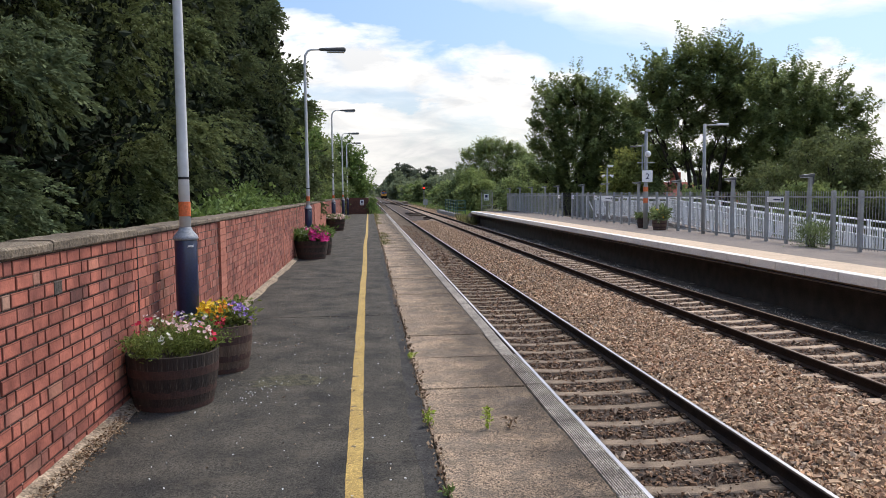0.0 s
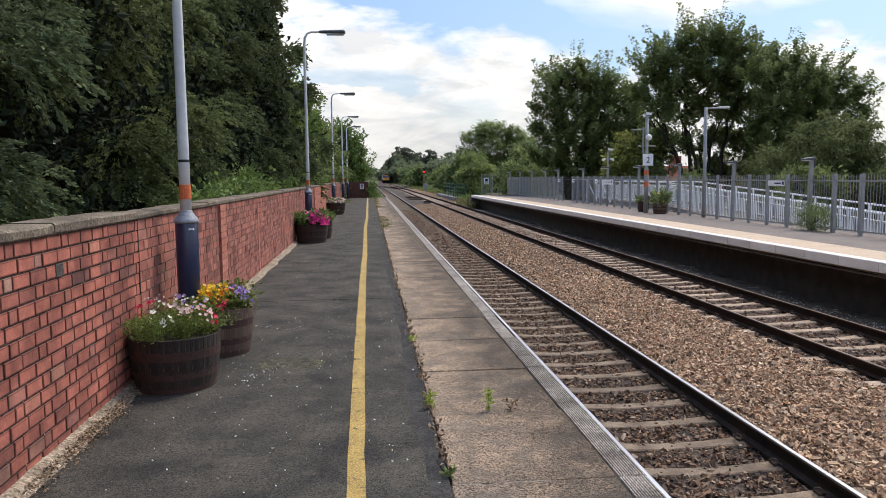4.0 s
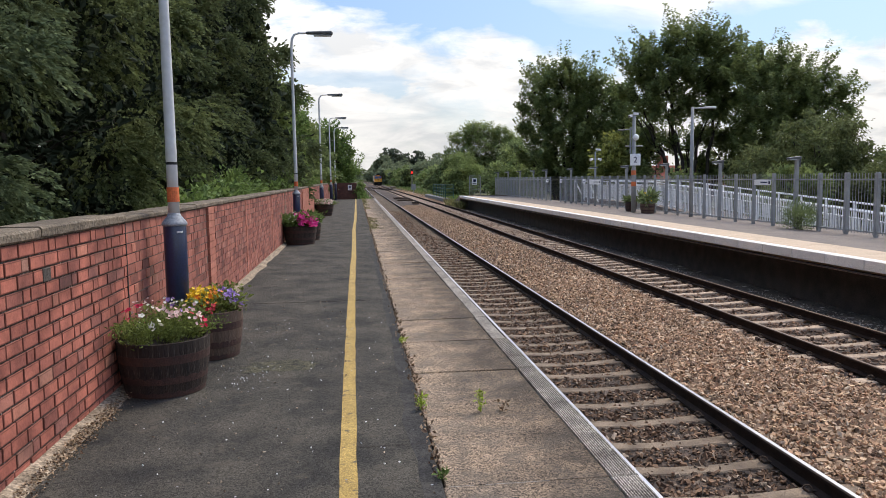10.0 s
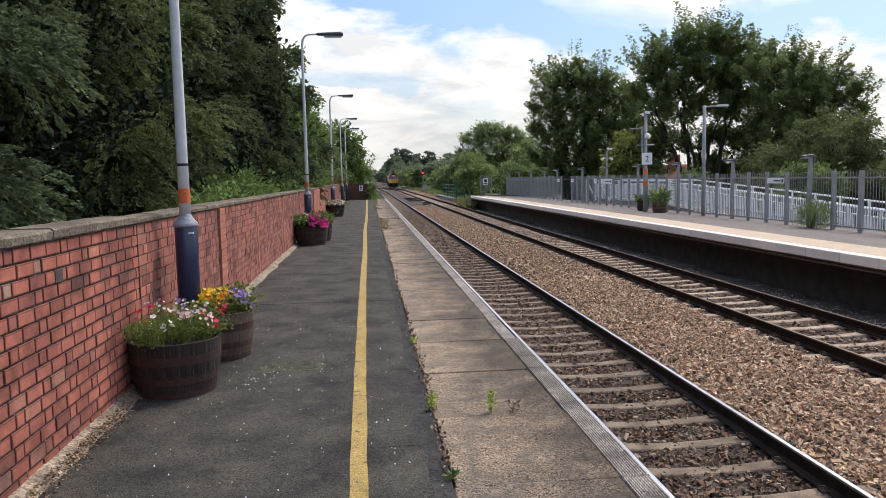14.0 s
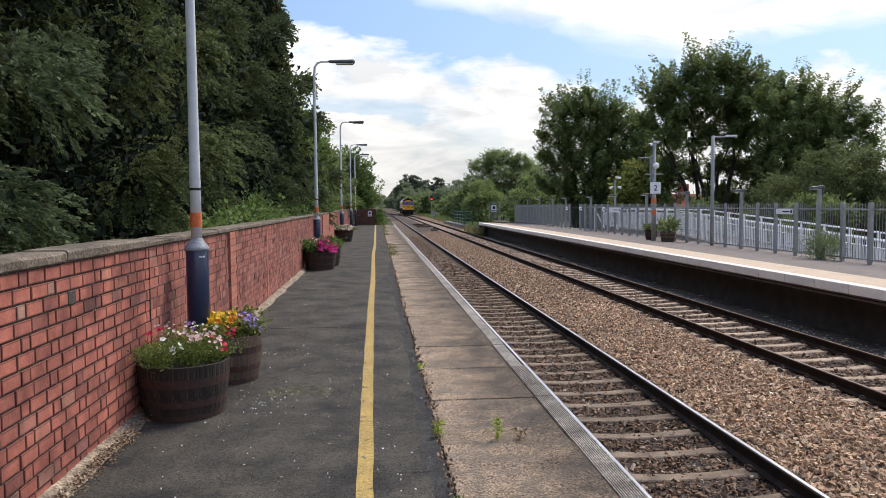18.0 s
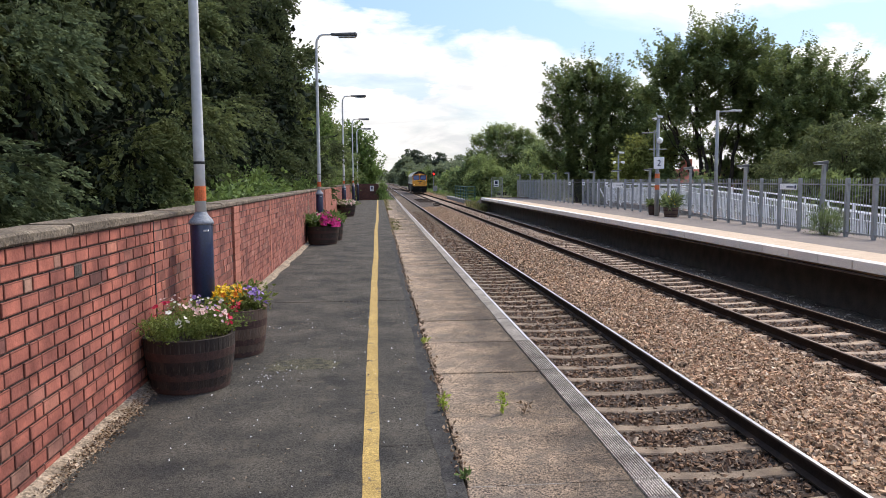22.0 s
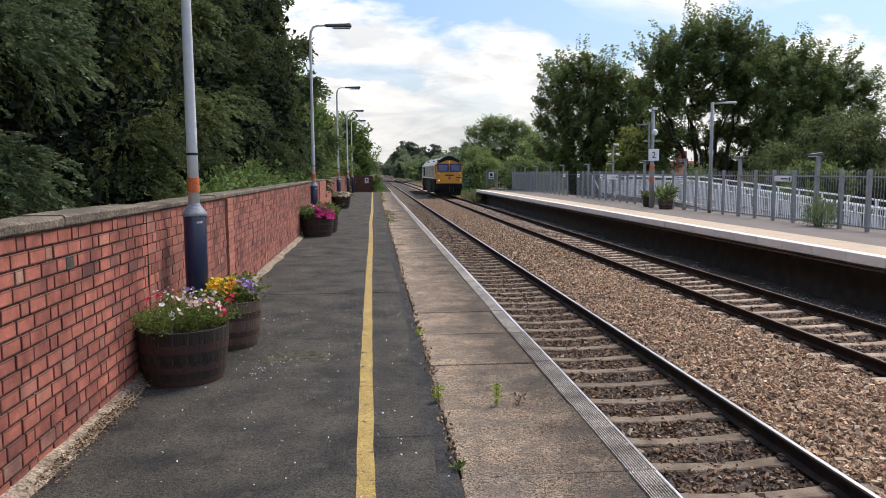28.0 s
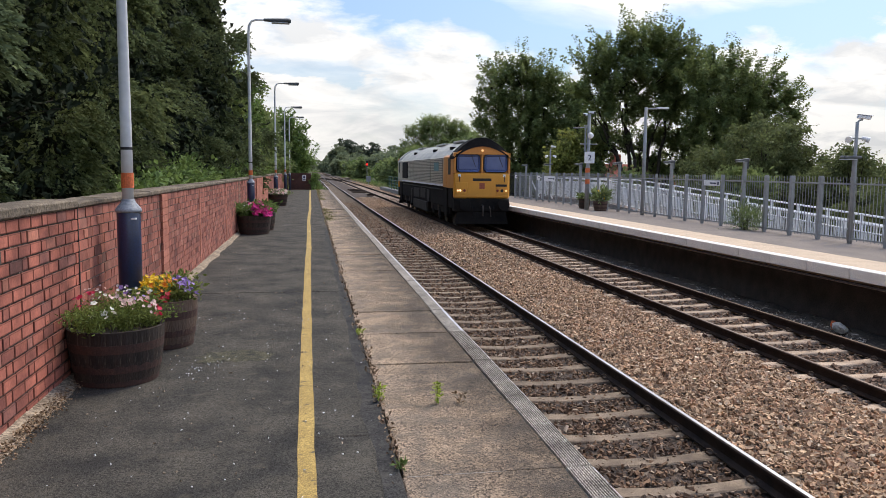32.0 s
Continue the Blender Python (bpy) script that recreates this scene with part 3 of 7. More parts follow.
def leaves_np(name, p, d, size, material, rng, width=0.32, fold=0.12, flat=0.0):
    """Leaves at p that point along d: each one a folded kite; flat turns their faces to the sky."""
    n = len(p)
    d = d / (np.linalg.norm(d, axis=1)[:, None] + 1e-9)
    s = np.cross(d, rng.normal(size=(n, 3)))
    s /= np.linalg.norm(s, axis=1)[:, None] + 1e-9
    if flat:
        h = np.cross(d, np.array([0.0, 0.0, 1.0]))
        h /= np.linalg.norm(h, axis=1)[:, None] + 1e-6
        s = s * (1 - flat) + h * flat
        s /= np.linalg.norm(s, axis=1)[:, None] + 1e-9
    up = np.cross(s, d)
    L = size[:, None]
    co = np.stack([p, p + d * L * 0.5 + s * L * width + up * L * fold, p + d * L, p + d * L * 0.5 - s * L * width + up * L * fold], 1)
    return mesh_np(name, co.reshape(-1, 3), np.arange(4 * n).reshape(-1, 4), material)


def crown(name, parent, blobs, n, size, material, seed, droop=0.3, clump=0.45, per=70, inner=0.25, shoots=0.0, width=0.32, flat=0.55):
    """A crown of leaves in clumps over the blobs (x, y, z, rx, ry, rz)."""
    rng = np.random.default_rng(seed)
    b = np.asarray(blobs, float)
    area = (b[:, 3] * b[:, 4] + b[:, 3] * b[:, 5] + b[:, 4] * b[:, 5])
    m = max(1, n // per)
    k = rng.choice(len(b), m, p=area / area.sum())
    v = rng.normal(size=(m, 3)); v /= np.linalg.norm(v, axis=1)[:, None]
    r = np.where(rng.random(m) < inner, rng.uniform(0.3, 0.9, m), rng.uniform(0.85, 1.12, m))
    c = b[k, :3] + v * r[:, None] * b[k, 3:]
    i = rng.integers(0, m, n)
    sc = rng.uniform(0.5, 1.3, m)[i]
    off = rng.normal(size=(n, 3)) * (clump * sc)[:, None] * np.array([0.55, 0.55, 0.4])
    p = c[i] + off
    d = v[i] * 0.7 + off / (clump + 1e-6) * 0.5 + rng.normal(size=(n, 3)) * 0.5
    d[:, 2] -= droop
    if shoots:
        # upright leafy shoots that break the outline
        up = (v[:, 2] > -0.2) & (rng.random(m) < 0.7) & (r > 0.7)
        ax = v * np.array([0.7, 0.7, 0.2]) + np.array([0, 0, 0.75]) + rng.normal(size=(m, 3)) * 0.15
        ax /= np.linalg.norm(ax, axis=1)[:, None]
        u = rng.random(n)
        on = up[i]
        a = rng.normal(size=(n, 3))
        a -= ax[i] * (a * ax[i]).sum(1)[:, None]
        a /= np.linalg.norm(a, axis=1)[:, None] + 1e-9
        rad = clump * (0.75 - 0.55 * u) * rng.random(n) ** 0.5
        q = c[i] + ax[i] * ((u - 0.25) * shoots * sc)[:, None] + a * rad[:, None]
        p[on] = q[on]
        d[on] = (a * 0.9 + ax[i] * 0.45 + rng.normal(size=(n, 3)) * 0.25 - np.array([0, 0, droop * 0.6]))[on]
    return link(name, leaves_np(name, p, d, size * rng.uniform(0.6, 1.35, n), material, rng, width, 0.12, flat), parent)


def limb(bm, a, b, r0, r1, rng, n=7, bend=0.12, steps=5):
    a, b = np.asarray(a, float), np.asarray(b, float)
    L = np.linalg.norm(b - a)
    pts = [a + (b - a) * i / steps + (rng.normal(size=3) * bend * L * 0.25 if 0 < i < steps else 0) for i in range(steps + 1)]
    tube(bm, [tuple(p) for p in pts], [r0 + (r1 - r0) * i / steps for i in range(steps + 1)], n)


def tree(label, category, x, y, z0, height, spread, leaves, size, material, seed, low=0.25, stems=1, droop=0.3,
         nblob=16, clump=0.5, group="", name="tree", lean=(0, 0), inner=0.25, shape=1.0, shoots=0.0, width=0.32, per=70, bs=(0.34, 0.55), rr_=(0.25, 0.72)):
    rng = np.random.default_rng(seed)
    t = thing(name, label, category, (x, y, z0), group)
    blobs = []
    for i in range(nblob):
        u = (i + 0.5) / nblob
        z = height * (low + (1 - low) * u)
        w = spread * (math.sin(math.pi * min(1, 0.16 + 0.80 * u ** shape)) ** 0.75)
        a = i * 2.399 + rng.uniform(-0.5, 0.5)
        rr = w * rng.uniform(*rr_)
        s = max(0.55, w * rng.uniform(*bs))
        blobs.append((rr * math.cos(a) + lean[0] * u, rr * math.sin(a) + lean[1] * u, min(z, height - s * 0.6), s, s, s * 0.8))
    bm = B()
    for k in range(stems):
        bx, by = (rng.uniform(-1, 1, 2) * spread * 0.22 * (stems > 1))
        top = (bx * 2.2 + lean[0] * 0.6, by * 2.2 + lean[1] * 0.6, height * 0.72)
        limb(bm, (bx, by, -0.3), top, 0.028 * height / stems ** 0.5, 0.012 * height / stems ** 0.5, rng, 9)
    for bl in blobs:
        zz = bl[2] * 0.62
        limb(bm, (lean[0] * 0.4, lean[1] * 0.4, max(0.2, zz - 0.3)), bl[:3], 0.010 * height, 0.003 * height, rng, 6)
    part("trunk", bm, BARK, t, smooth=True)
    crown("crown", t, blobs, leaves, size, material, seed + 1, droop, clump, per, inner, shoots, width)
    return t


def sycamore(label, x, y, z0, masses, stems, leaves, size, material, seed, shoot=1.2, rad=0.4, per=60, group="", foot=0.6, spire=0.0, drop=0.0):
    """Stems that fan out from the foot to the masses (dx, dy, z, r) of the crown, each one thick with leafy shoots."""
    rng = np.random.default_rng(seed)
    t = thing("tree", label, "tree", (x, y, z0), group)
    m = np.asarray(masses, float)
    m[:, 2] -= drop * m[:, 2] / m[:, 2].max()
    bm = B()
    order = np.argsort(m[:, 0])
    for k in range(stems):
        goal = m[order[int((k + 0.5) / stems * len(m))]]
        b = np.array([goal[0] * 0.16 + rng.normal() * 0.25 * foot, rng.normal() * foot * 0.5, -0.3])
        mid = b + (goal[:3] - b) * np.array([0.42, 0.42, 0.55])
        limb(bm, b, mid, 0.17, 0.11, rng, 8, 0.06)
        limb(bm, mid, goal[:3], 0.11, 0.04, rng, 7, 0.1)
        for q in range(4):
            o = mid + (goal[:3] - mid) * rng.uniform(0.0, 0.5)
            near = m[np.argsort(np.linalg.norm(m[:, :3] - o, axis=1))[q % len(m)]]
            limb(bm, o, near[:3] + rng.normal(size=3) * near[3] * 0.3, 0.05, 0.015, rng, 5, 0.14)
    for mm in m:
        for q in range(5):
            v = rng.normal(size=3); v /= np.linalg.norm(v); v[2] = abs(v[2]) * 0.8
            limb(bm, mm[:3] - np.array([0, 0, mm[3] * 0.4]), mm[:3] + v * mm[3] * 0.95, 0.035, 0.008, rng, 5, 0.1, 4)
    part("trunk", bm, BARK, t, smooth=True)
    n = max(1, leaves // per)
    k = rng.choice(len(m), n, p=m[:, 3] ** 2 / (m[:, 3] ** 2).sum())
    v = rng.normal(size=(n, 3)); v[:, 2] = v[:, 2] * 0.9 + 0.15
    v /= np.linalg.norm(v, axis=1)[:, None]
    c = m[k, :3] + v * (m[k, 3] * rng.uniform(0.45, 1.0, n))[:, None] * np.array([1.0, 1.0, 0.85])
    ax = v * np.array([0.75, 0.75, 0.25]) + np.array([0, 0, 0.7]) + rng.normal(size=(n, 3)) * 0.18
    ax /= np.linalg.norm(ax, axis=1)[:, None]
    i = rng.integers(0, n, leaves)
    # the highest shoots stand out as narrow spires
    high = spire * np.clip((c[:, 2] - m[:, 2].max() * 0.72) / (m[:, 2].max() * 0.3), 0, 1) * (rng.random(n) < 0.55)
    sc = (rng.uniform(0.45, 1.25, n) * (1 + high))[i]
    u = rng.random(leaves)
    a = rng.normal(size=(leaves, 3))
    a -= ax[i] * (a * ax[i]).sum(1)[:, None]
    a /= np.linalg.norm(a, axis=1)[:, None] + 1e-9
    p = c[i] + ax[i] * (u * shoot * sc)[:, None] + a * (rad * (1 - 0.35 * np.minimum(1, high))[i] * (0.95 - 0.7 * u) * rng.random(leaves) ** 0.5)[:, None]
    d = a * 0.95 + ax[i] * 0.3 + rng.normal(size=(leaves, 3)) * 0.2 - np.array([0, 0, 0.30])
    link("crown", leaves_np("crown", p, d, size * rng.uniform(0.6, 1.3, leaves), material, rng, 0.40, 0.10, 0.72), t)
    return t


def evergreen(label, x, y, z0, height, spread, masses, leaves, size, material, seed, low=0.04, width=0.2, group="", sprig=1.0, tip=0.8):
    """A dense conifer: billowing masses of drooping flat sprays round the stem, over a dark heart."""
    rng = np.random.default_rng(seed)
    t = thing("evergreen_tree", label, "tree", (x, y, z0), group)
    n = masses
    u = (np.arange(n) + rng.random(n)) / n
    z = height * (low + (0.97 - low) * u)
    az = rng.uniform(-math.pi, math.pi, n)
    back = (np.cos(az) < -0.2) & (rng.random(n) < 0.75)
    az = np.where(back, math.pi - az, az)
    prof = np.clip((1 - u) ** tip * 1.1 + 0.05, 0.06, 1.0) * (0.80 + 0.35 * np.minimum(1, u * 5))
    r = np.clip(spread * (0.13 + 0.11 * rng.random(n)) * prof ** 0.5, 0.28, 0.8)
    fold = 0.66 + 0.42 * np.cos(2.5 * az + rng.uniform(0, math.pi)) ** 2
    reach = np.maximum(0.0, spread * prof * fold * rng.uniform(0.6, 1.12, n) - r * 0.8)
    h = np.stack([np.cos(az), np.sin(az), np.zeros(n)], 1)
    c = h * reach[:, None]
    c[:, 2] = z
    bm = B()
    limb(bm, (0, 0, -0.4), (0, 0, height * 0.96), 0.022 * height, 0.05, rng, 9, 0.03, 8)
    for k in range(n):
        limb(bm, (0, 0, max(0.2, z[k] - 0.25 * reach[k])), c[k] * np.array([0.7, 0.7, 1.0]), 0.022, 0.006, rng, 5, 0.10, 4)
    part("trunk", bm, BARK, t, smooth=True)
    per = 80
    k = np.repeat(np.arange(n), per)
    m = n * per
    v = rng.normal(size=(m, 3)) + h[k] * 0.75 + np.array([0, 0, 0.55])
    v /= np.linalg.norm(v, axis=1)[:, None]
    base = c[k] + v * (r[k] * rng.uniform(0.55, 1.0, m))[:, None] * np.array([1, 1, 0.8])
    tw = v * np.array([0.8, 0.8, 0.35]) + h[k] * 0.35 + rng.normal(size=(m, 3)) * 0.22 - np.array([0, 0, 0.30])
    tw[:, 2] += 0.85 * ((u[k] > 0.45) & (rng.random(m) < 0.35))
    tw /= np.linalg.norm(tw, axis=1)[:, None]
    tl = sprig * rng.uniform(0.20, 0.50, m)
    i = rng.integers(0, m, leaves)
    f = rng.random(leaves) ** 0.7
    side = np.cross(tw[i], np.array([0, 0, 1.0])) * np.where(rng.random(leaves) < 0.5, 1, -1)[:, None]
    p = base[i] + tw[i] * (tl[i] * f)[:, None] - np.array([0, 0, 1.0]) * (0.35 * tl[i] * f * f)[:, None]
    p += side * (tl[i] * 0.22 * (1 - f) * rng.random(leaves))[:, None] + rng.normal(size=(leaves, 3)) * 0.014 * sprig
    d = tw[i] + side * 0.7 + rng.normal(size=(leaves, 3)) * 0.22 - np.array([0, 0, 0.25])
    link("crown", leaves_np("crown", p, d, size * rng.uniform(0.6, 1.4, leaves), material, rng, width, 0.10, 0.35), t)
    # leaves in the heart: the crown's inner shade is put into their dark colour
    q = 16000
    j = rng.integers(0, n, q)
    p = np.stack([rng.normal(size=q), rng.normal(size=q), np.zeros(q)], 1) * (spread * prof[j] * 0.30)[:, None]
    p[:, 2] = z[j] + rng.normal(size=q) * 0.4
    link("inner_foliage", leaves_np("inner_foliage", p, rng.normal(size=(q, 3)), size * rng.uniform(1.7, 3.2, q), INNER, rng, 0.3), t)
    return t

# ---- ground, track bed, platforms ----
ZR = -0.868                      # rail head
NEAR, FAR = 3.036, 7.352         # track centres
SP = 0.662                       # sleeper pitch
FACE = -1.924                    # near wall's face
R = np.random.default_rng(7)

bm = B()
bmesh.ops.create_grid(bm, x_segments=60, y_segments=60, size=2200)
part("ground", bm, GROUND)
g = bpy.data.objects["ground"]
g.location = (0, 600, -1.45)
tagged(g, "rough grassy ground reaching to the horizon", "ground", kind="structure")


def bed_z(x):
    """Height of the ballast across the line."""
    x = np.asarray(x, float)
    z = np.full(x.shape, -1.068)
    z = z - 0.010 * ((np.abs(x - NEAR) < 1.0) | (np.abs(x - FAR) < 1.0))
    mid = np.clip(1 - np.abs(x - 5.2) / 1.3, 0, 1)
    z = z + 0.085 * np.sqrt(mid)
    z = np.where(x > 8.35, -1.068 - 0.05 * np.clip((x - 8.35) / 0.3, 0, 1), z)
    return z


xs = np.array([1.35, 2.0, 2.6, 3.0, 3.8, 4.0, 4.3, 4.7, 5.2, 5.7, 6.1, 6.4, 7.3, 8.2, 8.4, 8.7, 9.4, 10.1, 10.8])
ys = np.concatenate([np.arange(-25, 60, 1.0), np.arange(60, 700, 10.0)])
co = np.array([(x, y, float(bed_z(x))) for y in ys for x in xs])
nx = len(xs)
q = np.array([(j * nx + i, j * nx + i + 1, (j + 1) * nx + i + 1, (j + 1) * nx + i) for j in range(len(ys) - 1) for i in range(nx - 1)])
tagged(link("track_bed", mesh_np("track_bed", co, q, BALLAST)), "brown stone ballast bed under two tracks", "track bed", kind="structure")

# beyond the platforms the shoulders fall to the verge
for nm, x0, x1, ya in (("verge_left", -9.0, 1.5, 63.0), ("verge_right", 10.6, 30.0, 74.0)):
    bm = B()
    n = 24
    rows = []
    for j in range(n + 1):
        y = ya + (680 - ya) * (j / n) ** 2
        rows.append([bm.verts.new((x0 + (x1 - x0) * i / 10, y, (-1.16 if 0 < i < 10 else -1.2) + 0.18 * noise.noise((i * 1.3, j * 2.1, 0.5)) * (0 < i < 10) + (0.5 * abs(i - (10 if nm == "verge_left" else 0)) / 10))) for i in range(11)])
    for a, b in zip(rows, rows[1:]):
        for i in range(10):
            bm.faces.new((a[i], a[i + 1], b[i + 1], b[i]))
    tagged(part(nm, bm, GROUND), "grassy verge beside the track", "verge", kind="structure")


def slab_mesh(name, x0, x1, y0, y1, z0, z1, material, bevel=0.006):
    return done(name, box(B(), x0, x1, y0, y1, z0, z1, bevel), material)


# near platform: tarmac with a seam, edge slabs, ribbed coping, riser wall
platform = thing("platform_near", "old station platform of dark tarmac with concrete edge slabs", "platform", kind="structure")
for a, b, nm in ((-22.0, 10.243, TAR), (10.257, 63.0, TAR)):
    part("tarmac", box(B(), -2.1, 0.402, a, b, -0.25, 0.0), nm, platform)
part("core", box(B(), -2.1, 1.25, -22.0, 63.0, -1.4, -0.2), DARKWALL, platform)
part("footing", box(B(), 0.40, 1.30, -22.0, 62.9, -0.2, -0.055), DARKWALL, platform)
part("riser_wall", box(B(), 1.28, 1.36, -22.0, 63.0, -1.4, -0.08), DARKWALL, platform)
slab_len = 1.2
sm = slab_mesh("edge_slab", 0, 0.915, 0.005, slab_len - 0.005, -0.07, 0, SLAB)
k0 = 3.87 - 1.2 * 21
for k in range(70):
    y = k0 + k * slab_len
    if y > 61.8:
        break
    o = link("edge_slab", sm, platform, loc=(0.408 + R.uniform(-0.008, 0.01), y, 0.002 + R.uniform(-0.004, 0.006)))
    o.rotation_euler = (R.uniform(-0.003, 0.003), R.uniform(-0.004, 0.004), 0)
bm = B()
for i in range(36):
    x = 0.43 + i * 0.0155
    y = 3.87 + 0.005 * noise.noise((x * 9, 1.0, 0))
    if noise.noise((x * 6, 4.0, 2.0)) > -0.25:
        box(bm, x, x + 0.0155, y - 0.007, y + 0.006, -0.02, 0.006)
part("joint_mortar", bm, COPING_P, platform, "pale mortar left in a slab joint")
# coping: five ribs along a tread strip
def coping_mesh(w, ribs):
    prof = [(0, -0.09)]
    r = w / ribs
    for i in range(ribs):
        prof += [(i * r + 0.0005, -0.018), (i * r + r * 0.10, 0.0), (i * r + r * 0.46, 0.0), (i * r + r * 0.56, -0.022)]
    prof += [(w + 0.006, -0.014), (w + 0.012, -0.09)]
    bm = B()
    a = [bm.verts.new((x, 0.005, z)) for x, z in prof]
    b = [bm.verts.new((x, slab_len - 0.005, z)) for x, z in prof]
    for i in range(len(prof) - 1):
        bm.faces.new((a[i], b[i], b[i + 1], a[i + 1]))
    bm.faces.new((b[0], a[0], a[-1], b[-1]))
    bm.faces.new(a)
    bm.faces.new(b[::-1])
    bm.normal_update()
    # Groove bottoms: their darkness is put into the face colour
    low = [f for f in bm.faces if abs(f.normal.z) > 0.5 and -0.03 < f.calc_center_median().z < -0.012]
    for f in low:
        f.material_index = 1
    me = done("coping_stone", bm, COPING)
    me.materials.append(GROOVE_DARK)
    return me


cm = coping_mesh(0.156, 10)
cm2 = done("coping_stone", box(B(), 0, 0.140, 0.006, slab_len - 0.006, -0.09, 0.0, 0.008), COPING_P)
for k in range(70):
    y = k0 + k * slab_len
    if y > 61.8:
        break
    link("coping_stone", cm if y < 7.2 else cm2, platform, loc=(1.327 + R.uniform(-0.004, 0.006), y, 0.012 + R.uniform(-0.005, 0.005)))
# yellow line, a little wavy
bm = B()
pts = []
for i in range(0, 400):
    y = -20.4 + i * 0.205
    wv = 0.008 * noise.noise((0, y * 0.8, 3.0)) + 0.007 * noise.noise((1, y * 2.6, 1.0))
    hw = 0.051 + 0.006 * noise.noise((2, y * 2.7, 9.0)) + 0.003 * noise.noise((2, y * 9.0, 4.0))
    cx = float(np.interp(y, (3.0, 4.8, 6.2, 9.0, 12.0, 14.0, 16.0, 19.5, 25.0, 31.0), (-0.095, -0.110, -0.119, -0.125, -0.125, -0.127, -0.110, -0.116, -0.135, -0.09))) + wv
    pts.append((bm.verts.new((cx - hw, y, 0.004)), bm.verts.new((cx + hw, y, 0.004))))
for a, b in zip(pts, pts[1:]):
    bm.faces.new((a[0], a[1], b[1], b[0]))
part("yellow_line", bm, YELLOW, platform, "worn yellow safety line")
# pale footing along the wall, with leaf litter
bm = B()
pr = []
for i in range(0, 130):
    y = -2 + i * 0.18
    wd = 0.085 + 0.05 * noise.noise((0, y * 1.2, 7.0))
    pr.append((bm.verts.new((FACE - 0.02, y, 0.055)), bm.verts.new((FACE + wd * 0.5, y, 0.04 + 0.012 * noise.noise((3, y * 4, 2)))), bm.verts.new((FACE + wd + 0.02 * noise.noise((1, y * 3, 1)) + 0.03, y, -0.004))))
for a, b in zip(pr, pr[1:]):
    for j in range(2):
        bm.faces.new((a[j], a[j + 1], b[j + 1], b[j]))
part("wall_footing", bm, CURB, platform, "pale crumbling mortar fillet")
# dark bitumen seal beside the slabs
bm = B()
pr = []
for i in range(0, 160):
    y = 2.0 + i * 0.12
    wd = 0.11 + 0.09 * noise.noise((0, y * 0.7, 4.0)) + 0.03 * noise.noise((0, y * 3.1, 8.0))
    pr.append((bm.verts.new((0.40 - max(0.02, wd), y, 0.0022)), bm.verts.new((0.40, y, 0.0022))))
for a, b in zip(pr, pr[1:]):
    bm.faces.new((a[0], a[1], b[1], b[0]))
part("bitumen_seal", bm, TAR_B, platform, "smooth dark bitumen seal along the slabs")
# cracks across the tarmac
for y0, xa, xb, sd in ((6.28, -0.95, 0.39, 1), (10.25, -1.85, 0.4, 2), (16.4, -1.6, 0.4, 3), (4.55, -0.05, 0.39, 4)):
    bm = B()
    pr = []
    for i in range(41):
        x = xa + (xb - xa) * i / 40
        y = y0 + 0.02 * noise.noise((x * 3.0, sd * 7.1, 0.3)) + 0.006 * noise.noise((x * 14.0, sd * 3.3, 0.7))
        hw = 0.003 + 0.004 * abs(noise.noise((x * 9.0, sd, 2.0)))
        pr.append((bm.verts.new((x, y - hw, 0.0035)), bm.verts.new((x, y + hw, 0.0035))))
    for a, b in zip(pr, pr[1:]):
        bm.faces.new((a[0], b[0], b[1], a[1]))
    part("crack", bm, SOIL, platform, "dark crack in the tarmac")
# dusty moss stain beside the planters
bm = B()
ring = []
for k in range(40):
    a = 2 * math.pi * k / 40
    w = 1 + 0.45 * noise.noise((math.cos(a) * 2.2, math.sin(a) * 2.2, 5.0)) + 0.15 * noise.noise((math.cos(a) * 7, math.sin(a) * 7, 2.0))
    ring.append(bm.verts.new((-0.72 + 0.34 * w * math.cos(a), 6.72 + 0.22 * w * math.sin(a), 0.0026)))
bm.faces.new(ring)
part("moss_stain", bm, DUST, platform, "olive dusty moss stain on the tarmac")
# platform end ramp
bm = B()
v = [bm.verts.new(c) for c in ((-2.1, 63, 0), (1.45, 63, 0), (1.45, 70, -1.2), (-2.1, 70, -1.2), (-2.1, 63, -1.4), (1.45, 63, -1.4), (1.45, 70, -1.4), (-2.1, 70, -1.4))]
for f in ((0, 1, 2, 3), (0, 4, 5, 1), (1, 5, 6, 2), (2, 6, 7, 3), (3, 7, 4, 0)):
    bm.faces.new([v[i] for i in f])
part("end_ramp", bm, TAR, platform)

# grit and crumbs on the tarmac
n = 260
p = np.stack([R.uniform(-1.85, 0.35, n), R.uniform(2.2, 16, n) ** 1.0, np.full(n, 0.005)], 1)
tagged(link("grit", stones_np("grit", p, R.uniform(0.005, 0.016, n), CURB, R)), "small pale grit scattered on the tarmac", "grit", kind="stuff")
n = 1500
p = np.stack([FACE + 0.06 + np.abs(R.normal(0, 0.055, n)), R.normal(4.9, 0.62, n), R.uniform(0.006, 0.05, n)], 1)
d = R.normal(size=(n, 3)); d[:, 2] *= 0.25
tagged(link("leaf_litter", leaves_np("leaf_litter", p, d, R.uniform(0.008, 0.028, n), LITTER, R)), "dry brown leaf litter along the wall foot", "leaf litter", kind="stuff")
n = 130
p = np.stack([R.uniform(-1.6, 0.35, n), R.uniform(2.6, 9, n), np.full(n, 0.006)], 1)
extra = np.stack([R.normal(-0.95, 0.16, 45), R.normal(6.45, 0.2, 45), np.full(45, 0.006)], 1)
